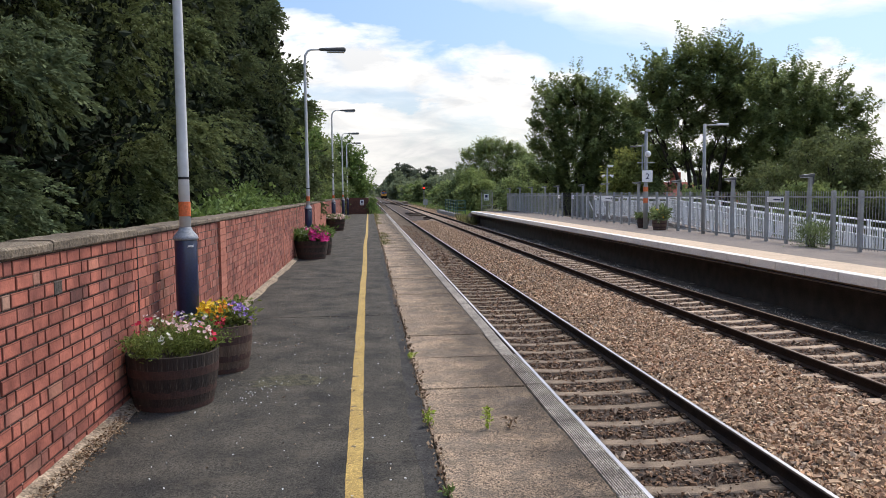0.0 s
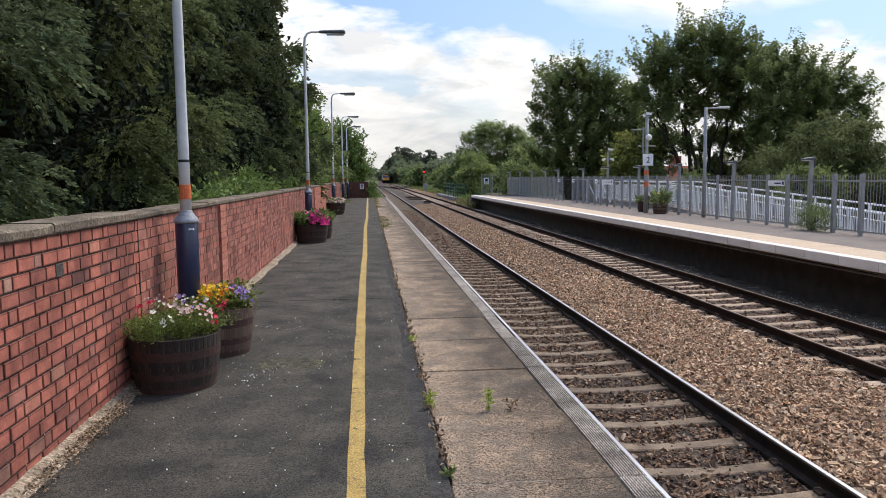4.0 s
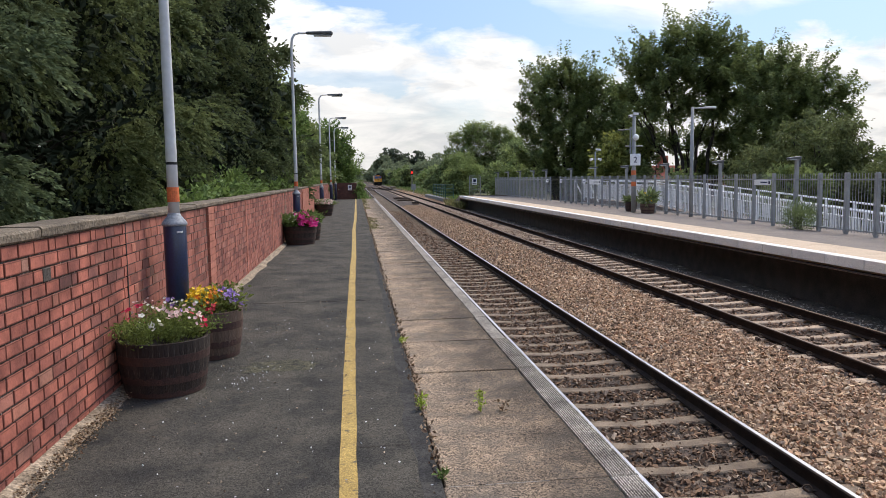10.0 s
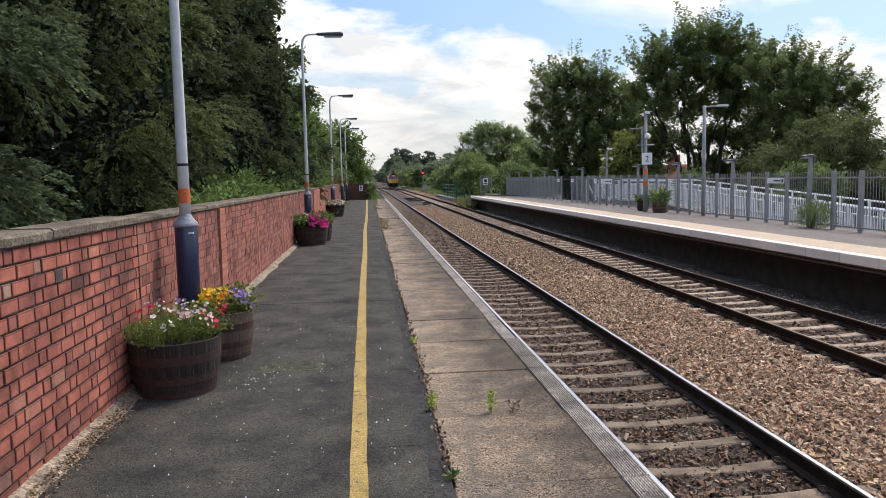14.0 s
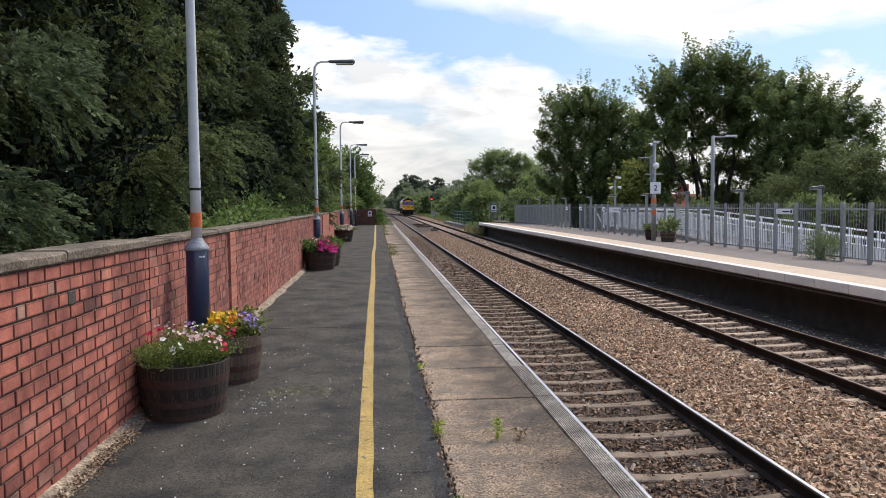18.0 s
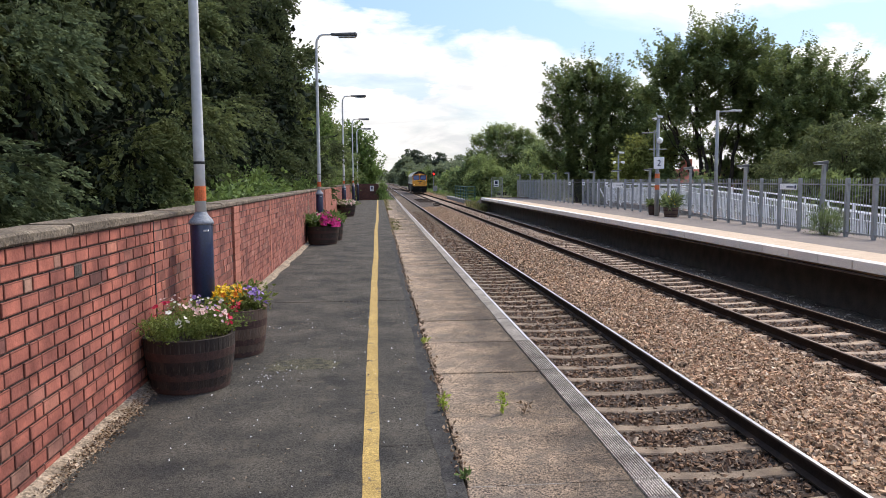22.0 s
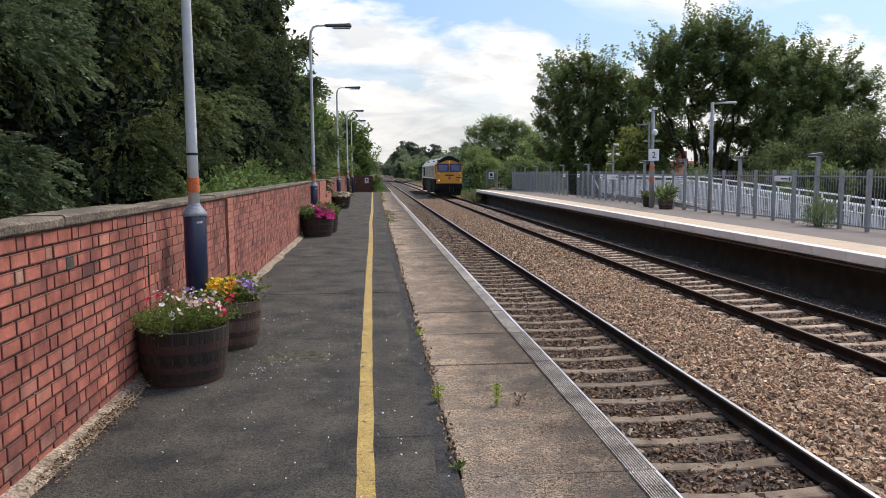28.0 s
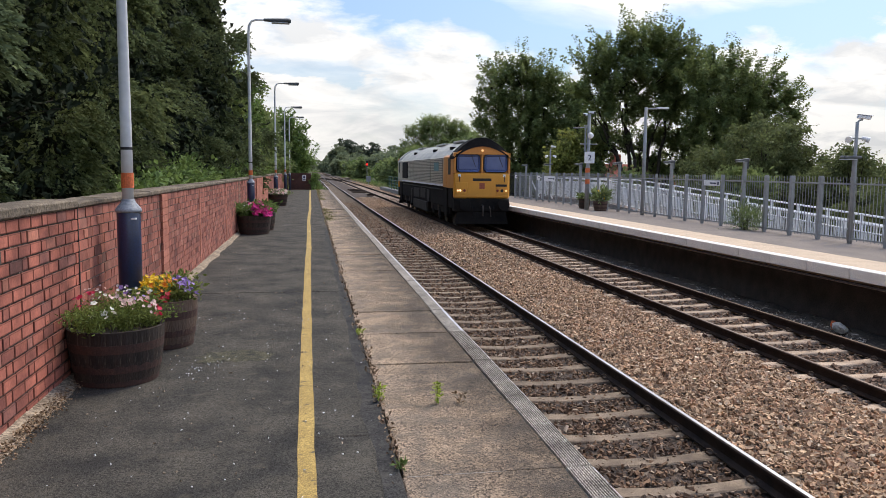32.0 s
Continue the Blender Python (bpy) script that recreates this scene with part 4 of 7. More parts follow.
p = np.concatenate([p, extra])
n = len(p)
tagged(link("crumbs", stones_np("crumbs", p, R.uniform(0.004, 0.010, n), WHITE, R)), "white specks of paint and crumbs on the tarmac", "crumbs", kind="stuff")

for x, y, ln, a in ((-0.62, 3.28, 0.09, 0.5), (-0.98, 3.02, 0.10, -0.3), (-1.02, 3.34, 0.08, -0.1), (0.02, 3.05, 0.10, 1.1)):
    bm = B()
    tube(bm, [(x + ln * (u - 0.5) * math.cos(a), y + ln * (u - 0.5) * math.sin(a), 0.006 + 0.012 * u * u) for u in (0, 0.3, 0.6, 1.0)], [0.004, 0.004, 0.003, 0.002], 5)
    tagged(part("twig", bm, SLEEPER_F), "short pale dry twig lying on the tarmac", "twig", "dry twigs on the platform")

# far platform


def zf(y, x=13.1):
    """Height of the far platform, which falls gently away from its edge."""
    return 0.10 - 0.0008 * y - 0.030 * max(0.0, x - 9.02)


def sheared(bm):
    for v in bm.verts:
        v.co.z += zf(v.co.y, v.co.x)
    return bm


EDGE = 8.87
far = thing("platform_far", "modern platform with buff tactile strip and pale precast coping", "platform", kind="structure")
part("tarmac", sheared(box(B(), 10.40, 14.2, -25, 65, -0.3, -0.002)), TAR_FAR, far, "grey tarmac surface")
part("edge_bed", sheared(box(B(), 9.017, 9.104, -25, 65, -0.3, -0.004)), BUFF, far)
part("tactile_strip", sheared(box(B(), 9.105, 10.397, -25, 65, -0.3, 0.0)), BUFF, far, "buff tactile paving strip")
part("white_line", sheared(box(B(), EDGE + 0.012, 9.10, -25, 65, -0.02, 0.003)), WHITE_LINE, far, "white edge line")
# Recessed wall and soffit share one dark brown colour
part("back_wall", box(B(), 9.62, 14.2, -25, 65, -1.45, -0.14), UNDER, far, "dark brown wall under the platform edge")
for k in range(-32, 47):
    y = 12.27 + k * 1.117
    part("coping", sheared(box(B(), EDGE, 9.015, y + 0.010, y + 1.107, -0.19, -0.001, 0.008)), COPE_W, far)
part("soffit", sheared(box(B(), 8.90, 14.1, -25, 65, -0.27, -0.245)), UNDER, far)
bm = B()
v = [bm.verts.new(c) for c in ((8.9, 65, 0.05), (14.2, 65, 0.05), (14.2, 72, -1.1), (8.9, 72, -1.1), (8.9, 65, -1.45), (14.2, 65, -1.45), (14.2, 72, -1.45), (8.9, 72, -1.45))]
for f in ((0, 1, 2, 3), (0, 4, 5, 1), (1, 5, 6, 2), (2, 6, 7, 3), (3, 7, 4, 0)):
    bm.faces.new([v[i] for i in f])
part("end_ramp", bm, TAR_FAR, far)
# ash and pale spill in the cess under it
bm = B()
cx = [8.3, 8.55, 8.85, 9.2, 9.6, 10.0]
rows = [[bm.verts.new((x, y, -1.10 + 0.05 * noise.noise((x * 4, y * 1.5, 0)) - (0.04 if x < 8.4 else 0))) for x in cx] for y in np.arange(-4, 62, 0.5)]
for a, b in zip(rows, rows[1:]):
    for i in range(5):
        bm.faces.new((a[i], a[i + 1], b[i + 1], b[i]))
tagged(part("cess", bm, CESS), "grey ashy cess below the platform edge", "cess", kind="structure")
n = 9000
p = np.stack([R.normal(8.80, 0.22, n), 4 + 60 * R.random(n) ** 1.4, R.uniform(-1.11, -1.075, n)], 1)
keep = np.array([noise.noise((a * 1.5, b * 0.45, 6.5)) + 0.5 * noise.noise((a * 5.0, b * 2.0, 1.5)) > 0.02 for a, b in p[:, :2]])
p = p[keep]
tagged(link("pale_stones", stones_np("pale_stones", p, R.uniform(0.010, 0.032, len(p)), SPILL, R)), "pale chippings and spill along the cess", "chippings", kind="stuff")

# ---- rails and sleepers ----
PROF = [(-0.07, -0.159), (0.07, -0.159), (0.07, -0.148), (0.012, -0.125), (0.010, -0.05), (0.033, -0.036), (0.035, -0.006), (0.027, -0.0006), (-0.027, -0.0006), (-0.035, -0.006), (-0.033, -0.036), (-0.010, -0.05), (-0.012, -0.125), (-0.07, -0.148)]


def rail(parent, x, y0, y1, head, side):
    bm = B()
    a = [bm.verts.new((x + u, y0, ZR + v)) for u, v in PROF]
    b = [bm.verts.new((x + u, y1, ZR + v)) for u, v in PROF]
    n = len(PROF)
    for i in range(n):
        bm.faces.new((a[i], a[(i + 1) % n], b[(i + 1) % n], b[i]))
    bm.faces.new(a[::-1]); bm.faces.new(b)
    r = part("rail", bm, side, parent)
    bm = B()
    h = [(-0.014, 0.0006), (0.027, 0.0006), (0.0358, -0.012)]
    a = [bm.verts.new((x + u, y0, ZR + v)) for u, v in h]
    b = [bm.verts.new((x + u, y1, ZR + v)) for u, v in h]
    for i in range(2):
        bm.faces.new((a[i], a[i + 1], b[i + 1], b[i]))
    part("running_surface", bm, head, r, "wheel-polished running surface")
    return r


def sleeper_mesh():
    """Concrete sleeper, waisted lower in the middle."""
    bm = B()
    rings = []
    for x in (-1.25, -1.1, -0.8, -0.68, -0.45, -0.2, 0.2, 0.45, 0.68, 0.8, 1.1, 1.25):
        dip = 0.030 * max(0, 1 - (abs(x) / 0.62) ** 2) + (0.02 if abs(x) > 1.2 else 0)
        zt = ZR - 0.163 - dip
        wt_, wb = 0.105 - 0.012 * (abs(x) < 0.5), 0.14
        rings.append([bm.verts.new(c) for c in ((x, -wb, zt - 0.16), (x, -wt_, zt - 0.012), (x, -wt_ + 0.014, zt), (x, wt_ - 0.014, zt), (x, wt_, zt - 0.012), (x, wb, zt - 0.16))])
    for a, b in zip(rings, rings[1:]):
        for i in range(5):
            bm.faces.new((a[i], a[i + 1], b[i + 1], b[i]))
    bm.faces.new(rings[0]); bm.faces.new(rings[-1][::-1])
    return bm


def clip_mesh():
    """A spring clip whose coil stands up beside the rail foot."""
    bm = B()
    loop = [(0.048 + 0.026 * math.cos(a), -0.035 + 0.010 * k, 0.026 + 0.026 * math.sin(a)) for k, a in enumerate(np.linspace(-2.2, 3.4, 9))]
    tube(bm, [(-0.02, -0.04, 0.006)] + loop + [(-0.015, 0.045, 0.008)], 0.0085, 6)
    box(bm, -0.02, 0.050, -0.035, 0.035, -0.02, 0.006)
    return done("clip", bm, CLIP)


SLM, SLF, CLM = done("sleeper", sleeper_mesh(), SLEEPER), done("sleeper", sleeper_mesh(), SLEEPER_F), clip_mesh()
tracks = {}
for nm, cx, off in (("near", NEAR, 0.45), ("far", FAR, 0.2)):
    t = thing("railway_track", "flat-bottom rails clipped to concrete sleepers in ballast", "railway track", group="running lines")
    tracks[nm] = (t, cx, off)
    for s in (-1, 1):
        rail(t, cx + s * 0.7525, -22, 690, SHINE if nm == "near" else SHINE_F, RUST if nm == "near" else RUST_F)
    ts = []
    for k in range(-20, 190):
        y = off + k * SP
        o = link("sleeper", SLM if nm == "near" else SLF, t, loc=(cx + R.uniform(-0.012, 0.012), y + R.uniform(-0.012, 0.012), R.uniform(-0.004, 0.006)))
        o.rotation_euler = (0, 0, R.uniform(-0.008, 0.008))
        if 2 <= k <= 44:
            for s in (-1, 1):
                for e in (-1, 1):
                    c = link("clip", CLM, o, loc=(s * 0.7525 + e * 0.062, 0, ZR - 0.150))
                    c.rotation_euler = (0, 0, 0 if e > 0 else math.pi)
    yy = np.arange(off + 190 * SP, 640, SP)
    bx = np.stack([np.full(len(yy), cx - 1.25), np.full(len(yy), cx + 1.25), yy - 0.11, yy + 0.11, np.full(len(yy), ZR - 0.3), np.full(len(yy), ZR - 0.175)], 1)
    tagged(link("distant_sleepers", blocks_np("distant_sleepers", bx, SLEEPER if nm == "near" else SLEEPER_F), t), "", "", "", "stuff")

# crossover between the two lines, far down the track
xo = thing("crossover_track", "rusty crossover rails linking the two running lines", "railway track")
for s in (-1, 1):
    bm = B()
    ends = []
    for k in range(13):
        u = k / 12
        e = u * u * (3 - 2 * u)
        ends.append([bm.verts.new((NEAR + s * 0.7525 + (FAR - NEAR) * e + dx, 232 - 72 * u, ZR + z)) for dx, z in ((-0.035, -0.15), (-0.035, 0.004), (0.035, 0.004), (0.035, -0.15))])
    for a, b in zip(ends, ends[1:]):
        for i in range(3):
            bm.faces.new((a[i], a[i + 1], b[i + 1], b[i]))
    part("rail", bm, RUST_F, xo)
for k in range(34):
    y = 164 + k * 2.0
    part("timber", box(B(), NEAR - 1.3, FAR + 1.3, y - 0.13, y + 0.13, ZR - 0.3, ZR - 0.165), SLEEP_T, xo)

# ballast stones


def ballast(name, n, x0, x1, y0, y1, s0, s1, material, power=1.0, seed=1):
    rng = np.random.default_rng(seed)
    x = rng.uniform(x0, x1, n)
    y = y0 + (y1 - y0) * rng.random(n) ** power
    keep = np.ones(n, bool)
    for cx, off in ((NEAR, 0.45), (FAR, 0.2)):
        ph = np.abs((y - off + SP / 2) % SP - SP / 2)
        edge = (0.092 if cx == NEAR else 0.10) + 0.045 * np.sin(x * 9.0 + y * 5.0) * np.sin(x * 23.0 - y * 3.0)
        on = (np.abs(x - cx) < 1.2) & (ph < edge)
        keep &= ~(on & (rng.random(n) > (0.20 if cx == NEAR else 0.06)))
        for s in (-1, 1):
            keep &= np.abs(x - cx - s * 0.7525) > 0.06
    x, y = x[keep], y[keep]
    size = rng.uniform(s0, s1, len(x)) * rng.uniform(0.7, 1.25, len(x))
    z = bed_z(x) + rng.uniform(-0.022, 0.030, len(x))
    for cx in (NEAR, FAR):
        z = z + (-0.002 if cx == NEAR else -0.010) * (np.abs(x - cx) < 1.2)
    o = link(name, stones_np(name, np.stack([x, y, z], 1), size, material, rng))
    return tagged(o, "loose angular brown ballast stones", "ballast", kind="stuff")


ballast("ballast", 46000, 4.0, 6.3, 3.5, 18, 0.026, 0.054, STONE, 1.3, 1)
ballast("ballast", 27000, 4.0, 6.35, 18, 72, 0.036, 0.064, STONE, 1.5, 2)
ballast("track_ballast", 30000, 1.9, 4.0, 3.0, 24, 0.022, 0.046, STONE_TRACK, 1.4, 3)
ballast("track_ballast", 13000, 6.3, 8.35, 6.0, 30, 0.036, 0.06, STONE_RUST, 1.2, 4)
ballast("track_ballast", 12000, 2.2, 4.0, 24, 62, 0.04, 0.065, STONE_TRACK, 1.2, 5)
ballast("track_ballast", 12000, 6.35, 8.35, 30, 74, 0.04, 0.065, STONE_RUST, 1.2, 6)
ballast("shoulder_ballast", 5000, 8.35, 10.7, 72, 170, 0.08, 0.15, STONE, 1.3, 7)

# ---- near brick wall ----
wall = thing("wall_platform", "weathered red brick boundary wall with concrete capping", "wall", kind="structure")
CB = 0.0885
NC = 15
WT = NC * CB                      # top of the brickwork
part("mortar_core", box(B(), FACE - 0.22, FACE - 0.008, -22, 6.45, -0.2, WT), MORTAR, wall, "dark recessed mortar")
part("mortar_core", box(B(), FACE - 0.22, FACE - 0.010, 6.45, 62, -0.2, WT), MORTAR_P, wall, "grey mortar")


def brick_rows(y0, y1):
    """Bricks of a wall in garden bond: three stretchers and a header, as (y, length, course)."""
    out = []
    st, hd = 0.212, 0.105
    per = 3 * st + hd
    for c in range(NC):
        y = math.floor(y0 / per) * per - per + (c % 2) * per / 2 + 0.02 * math.sin(c * 5.1)
        while y < y1:
            for ln in (st, st, hd, st):
                a, b = max(y, y0), min(y + ln, y1)
                if b - a > 0.05:
                    out.append((a, b - a, c))
                y += ln
    return out


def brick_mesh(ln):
    """A brick whose face has a border in a darker brick colour."""
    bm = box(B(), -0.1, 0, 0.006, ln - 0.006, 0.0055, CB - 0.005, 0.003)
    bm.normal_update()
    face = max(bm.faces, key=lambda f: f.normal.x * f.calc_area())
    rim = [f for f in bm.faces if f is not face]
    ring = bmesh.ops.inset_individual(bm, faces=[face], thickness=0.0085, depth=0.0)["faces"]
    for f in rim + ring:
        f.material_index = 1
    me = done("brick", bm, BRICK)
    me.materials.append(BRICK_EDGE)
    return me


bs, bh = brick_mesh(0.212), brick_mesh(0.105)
rest, old_b, new_b = [], [], []
PILAR = 9.85
for y, ln, c in brick_rows(-21.8, 61.8):
    depth = FACE + R.uniform(-0.003, 0.003)
    if 6.47 < y + ln / 2 < 9.8:
        depth -= 0.004
    full = abs(ln - 0.212) < 1e-6 or abs(ln - 0.105) < 1e-6
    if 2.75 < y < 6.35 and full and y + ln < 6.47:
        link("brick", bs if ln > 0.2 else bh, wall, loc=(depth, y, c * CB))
    elif 26.6 < y < 33.5:
        new_b.append((FACE - 0.1, FACE + 0.03, y + 0.004, y + ln - 0.004, c * CB + 0.004, c * CB + CB - 0.004))
    elif not PILAR - 0.05 < y + ln / 2 < PILAR + 0.45:
        (rest if y < 6.47 else old_b).append((depth - 0.1, depth, y + 0.007, y + ln - 0.007, c * CB + 0.0055, c * CB + CB - 0.005))
tagged(link("brickwork", blocks_np("brickwork", rest, BRICK_FAR, 0.0015, R), wall), kind="stuff")
tagged(link("old_brickwork", blocks_np("old_brickwork", old_b, BRICK_OLD, 0.0015, R), wall, "older mauve-red brickwork"), kind="stuff")
tagged(link("new_brickwork", blocks_np("new_brickwork", new_b, BRICK_NEW, 0.001, R), wall, "flush orange-red newer brickwork"), kind="stuff")
# smooth red pilaster and pale mended joints
pb = [(FACE - 0.1, FACE + 0.025, PILAR, PILAR + 0.37, c * CB + 0.003, c * CB + CB - 0.003) for c in range(NC)]
tagged(link("pilaster", blocks_np("pilaster", pb, BRICK_NEW), wall, "smooth orange-red brick pilaster"), kind="stuff")
for y in (13.23, 17.26, 20.4):
    part("mended_joint", box(B(), FACE - 0.05, FACE + 0.006, y, y + 0.09, 0, WT - 0.002), CURB if y > 20 else BRICK_NEW, wall, "pale mended vertical joint")
for c, y in ((13, 7.0), (11, 7.02), (9, 7.0), (12, 6.6), (8, 6.62)):
    part("patched_brick", box(B(), FACE - 0.08, FACE + 0.004, y, y + 0.1, c * CB + 0.007, c * CB + CB - 0.006, 0.004), BRICK_NEW, wall, "orange patched brick")
part("dark_brick", box(B(), FACE - 0.08, FACE + 0.006, 4.768, 4.884, 12 * CB + 0.003, 13 * CB - 0.004, 0.004), UNDER, wall, "dark grey header brick")
part("step_joint", box(B(), FACE - 0.05, FACE + 0.005, 6.430, 6.448, 0.03, WT - 0.002), DARKWALL, wall, "dark open joint where the wall steps back")
# capping stones, the first run set higher
y = -22.0
while y < 61.5:
    ln = 0.92 + R.uniform(-0.02, 0.02)
    up = 0.014 if y + ln / 2 < 6.4 else 0.0
    if y < 6.4 < y + ln:
        ln = 6.4 - y
    if ln > 0.1:
        bm = B()
        hi = WT + 0.062 + up + R.uniform(-0.006, 0.004)
        n = 14
        rows = []
        for k in range(n + 1):
            yy = y + 0.005 + (ln - 0.010) * k / n
            chip = 0.012 * noise.noise((yy * 9.0, 3.1, 0.7)) + 0.008 * noise.noise((yy * 31.0, 1.7, 2.2))
            top = 0.006 * noise.noise((yy * 5.0, 8.3, 1.1))
            rows.append([bm.verts.new(c) for c in ((FACE - 0.27, yy, WT + 0.002), (FACE - 0.27, yy, hi - 0.012 + top), (FACE - 0.255, yy, hi + top), (FACE + 0.006 + chip * 0.5, yy, hi - 0.002 + top), (FACE + 0.022 + chip, yy, hi - 0.016 + top), (FACE + 0.020 + chip, yy, WT + 0.012 + abs(chip)), (FACE + 0.004, yy, WT + 0.002))])
        for a, b in zip(rows, rows[1:]):
            for k in range(7):
                bm.faces.new((a[k], a[(k + 1) % 7], b[(k + 1) % 7], b[k]))
        bm.faces.new(rows[0][::-1]); bm.faces.new(rows[-1])
        part("capping_stone", bm, CAP, wall)
    y += ln
# brick hut wall across the platform's end
hut = thing("wall_end", "dark brown brick end wall with a small white notice", "wall", kind="structure")
hb = []
for c in range(15):
    x = -2.4 + (c % 2) * 0.11
    while x < -0.02:
        hb.append((x + 0.005, min(x + 0.22, 0.0), 61.9, 62.1, c * CB + 0.005, c * CB + CB - 0.004)); x += 0.225
tagged(link("brickwork", blocks_np("brickwork", hb, BRICK_DARK), hut), kind="stuff")
part("mortar_core", box(B(), -2.4, -0.01, 61.93, 62.4, -0.1, 15 * CB), MORTAR, hut)
sg = thing("notice_sign", "white notice with a dark warning figure, on the end wall", "sign", (-0.55, 61.86, 0.95))
part("panel", box(B(), -0.15, 0.15, 0, 0.02, -0.22, 0.22, 0.005), WHITE, sg)
part("symbol", box(B(), -0.08, 0.08, -0.006, -0.002, -0.02, 0.15), INK, sg)
part("text_bar", box(B(), -0.1, 0.1, -0.006, -0.002, -0.15, -0.09), INK, sg)

# ---- lamp columns on the near platform ----


def lamp_column(x, y, first=False):
    t = thing("lamp_column", "grey steel lamp column with blue sleeve and orange band", "street lamp", (x, y, 0), "platform lamps")
    bm = B()
    lathe(bm, [(0.102, 0), (0.102, 1.25), (0.098, 1.262)], 24)
    part("sleeve", bm, BLUE, t, "dark blue lower sleeve", True)
    bm = B()
    lathe(bm, [(0.112, 1.255), (0.115, 1.275), (0.106, 1.292), (0.064, 1.345), (0.055, 1.365), (0.053, 1.372)], 24)
    part("collar", bm, SLATE, t, "conical slate-grey collar", True)
    bm = B()
    tube(bm, [(0, 0, 1.37), (0, 0, 2.0), (0, 0, 3.5), (0, 0, 5.3), (0.02, 0, 5.52), (0.09, 0, 5.64), (0.2, 0, 5.68), (0.45, 0, 5.69)], [0.052, 0.050, 0.043, 0.036, 0.034, 0.03, 0.028, 0.027], 14)
    part("shaft", bm, POLE, t, "", True)
    bm = B()
    lathe(bm, [(0.0545, 1.475), (0.0545, 1.61)], 18)
    part("band", bm, ORANGE, t, "orange band")
    bm = B()
    lathe(bm, [(0.0505, 1.815), (0.0525, 1.825), (0.0505, 1.84)], 14)
    part("joint_ring", bm, BLACK, t, "black tape ring")
    bm = B()
    box(bm, 0.40, 1.14, -0.10, 0.10, 5.63, 5.745, 0.035)
    for v in bm.verts:
        if v.co.x < 0.55:
            v.co.y *= 0.5
            v.co.z = 5.69 + (v.co.z - 5.69) * 0.6
    lan = part("lantern", bm, LAMP, t, "dark grey lantern head")
    bm = B()
    box(bm, 0.62, 1.10, -0.085, 0.085, 5.605, 5.635, 0.012)
    part("lens", bm, LENS, lan)
    bm = B()
    box(bm, 0.028, 0.082, -0.094, -0.062, 1.192, 1.208)
    o = part("label_bar", bm, WHITE, t, "small white label")
    return t


for x, y in ((-1.70, 7.18), (-1.70, 21.5), (-1.70, 36.95), (-1.70, 50.8), (-1.66, 60.5)):
    lamp_column(x, y)

# ---- barrel planters ----


def barrel(x, y, r0, r1, h, label, z=0.0, turn=0.0, staves=18, wood=STAVE):
    t = thing("barrel_planter", label, "planter", (x, y, z), "barrel planters")
    t.rotation_euler = (0, 0, turn)
    # stave: a slightly bowed plank
    bm = B()
    da = math.pi / staves * 0.988
    rings = []
    for i in range(5):
        u = i / 4
        r = r0 + (r1 - r0) * u + 0.02 * math.sin(math.pi * u * 0.8)
        rings.append([bm.verts.new(c) for c in ((r * math.cos(-da), r * math.sin(-da), h * u), (r * 1.004, 0, h * u), (r * math.cos(da), r * math.sin(da), h * u), ((r - 0.028) * math.cos(da), (r - 0.028) * math.sin(da), h * u), ((r - 0.028) * math.cos(-da), (r - 0.028) * math.sin(-da), h * u))])
    for a, b in zip(rings, rings[1:]):
        for i in range(5):
            bm.faces.new((a[i], a[(i + 1) % 5], b[(i + 1) % 5], b[i]))
    bm.faces.new(rings[0][::-1]); bm.faces.new(rings[-1])
    me = done("stave", bm, wood)
    for k in range(staves):
        s = link("stave", me, t)
        s.rotation_euler = (0, 0, 2 * math.pi * k / staves)
        s.location.z = R.uniform(0, 0.004)
    for u, hw in ((0.075, 0.028), (0.33, 0.030), (0.70, 0.034)):
        bm = B()
        ra = r0 + (r1 - r0) * u + 0.02 * math.sin(math.pi * u * 0.8) + 0.0012
        dr = (r1 - r0) / h * hw
        n = 40
        ring = [[bm.verts.new((r * math.cos(2 * math.pi * k / n), r * math.sin(2 * math.pi * k / n), h * u + dz)) for k in range(n)] for r, dz in ((ra - dr, -hw), (ra + dr, hw), (ra + dr - 0.006, hw), (ra - dr - 0.006, -hw))]
        for a, b in zip(ring, ring[1:] + ring[:1]):
            for k in range(n):
                bm.faces.new((a[k], a[(k + 1) % n], b[(k + 1) % n], b[k]))
        part("hoop", bm, HOOP, t, "rusty iron hoop")
    bm = B()
    lathe(bm, [(r1 - 0.03, h - 0.10), (r1 - 0.03, h - 0.05), (r1 * 0.5, h - 0.03)], 24)
    part("soil", bm, SOIL, t)
    bm = B()
    lathe(bm, [(r0 - 0.03, 0.01), (r0 - 0.03, 0.03)], 24)
    part("base", bm, SOIL, t)
    return t


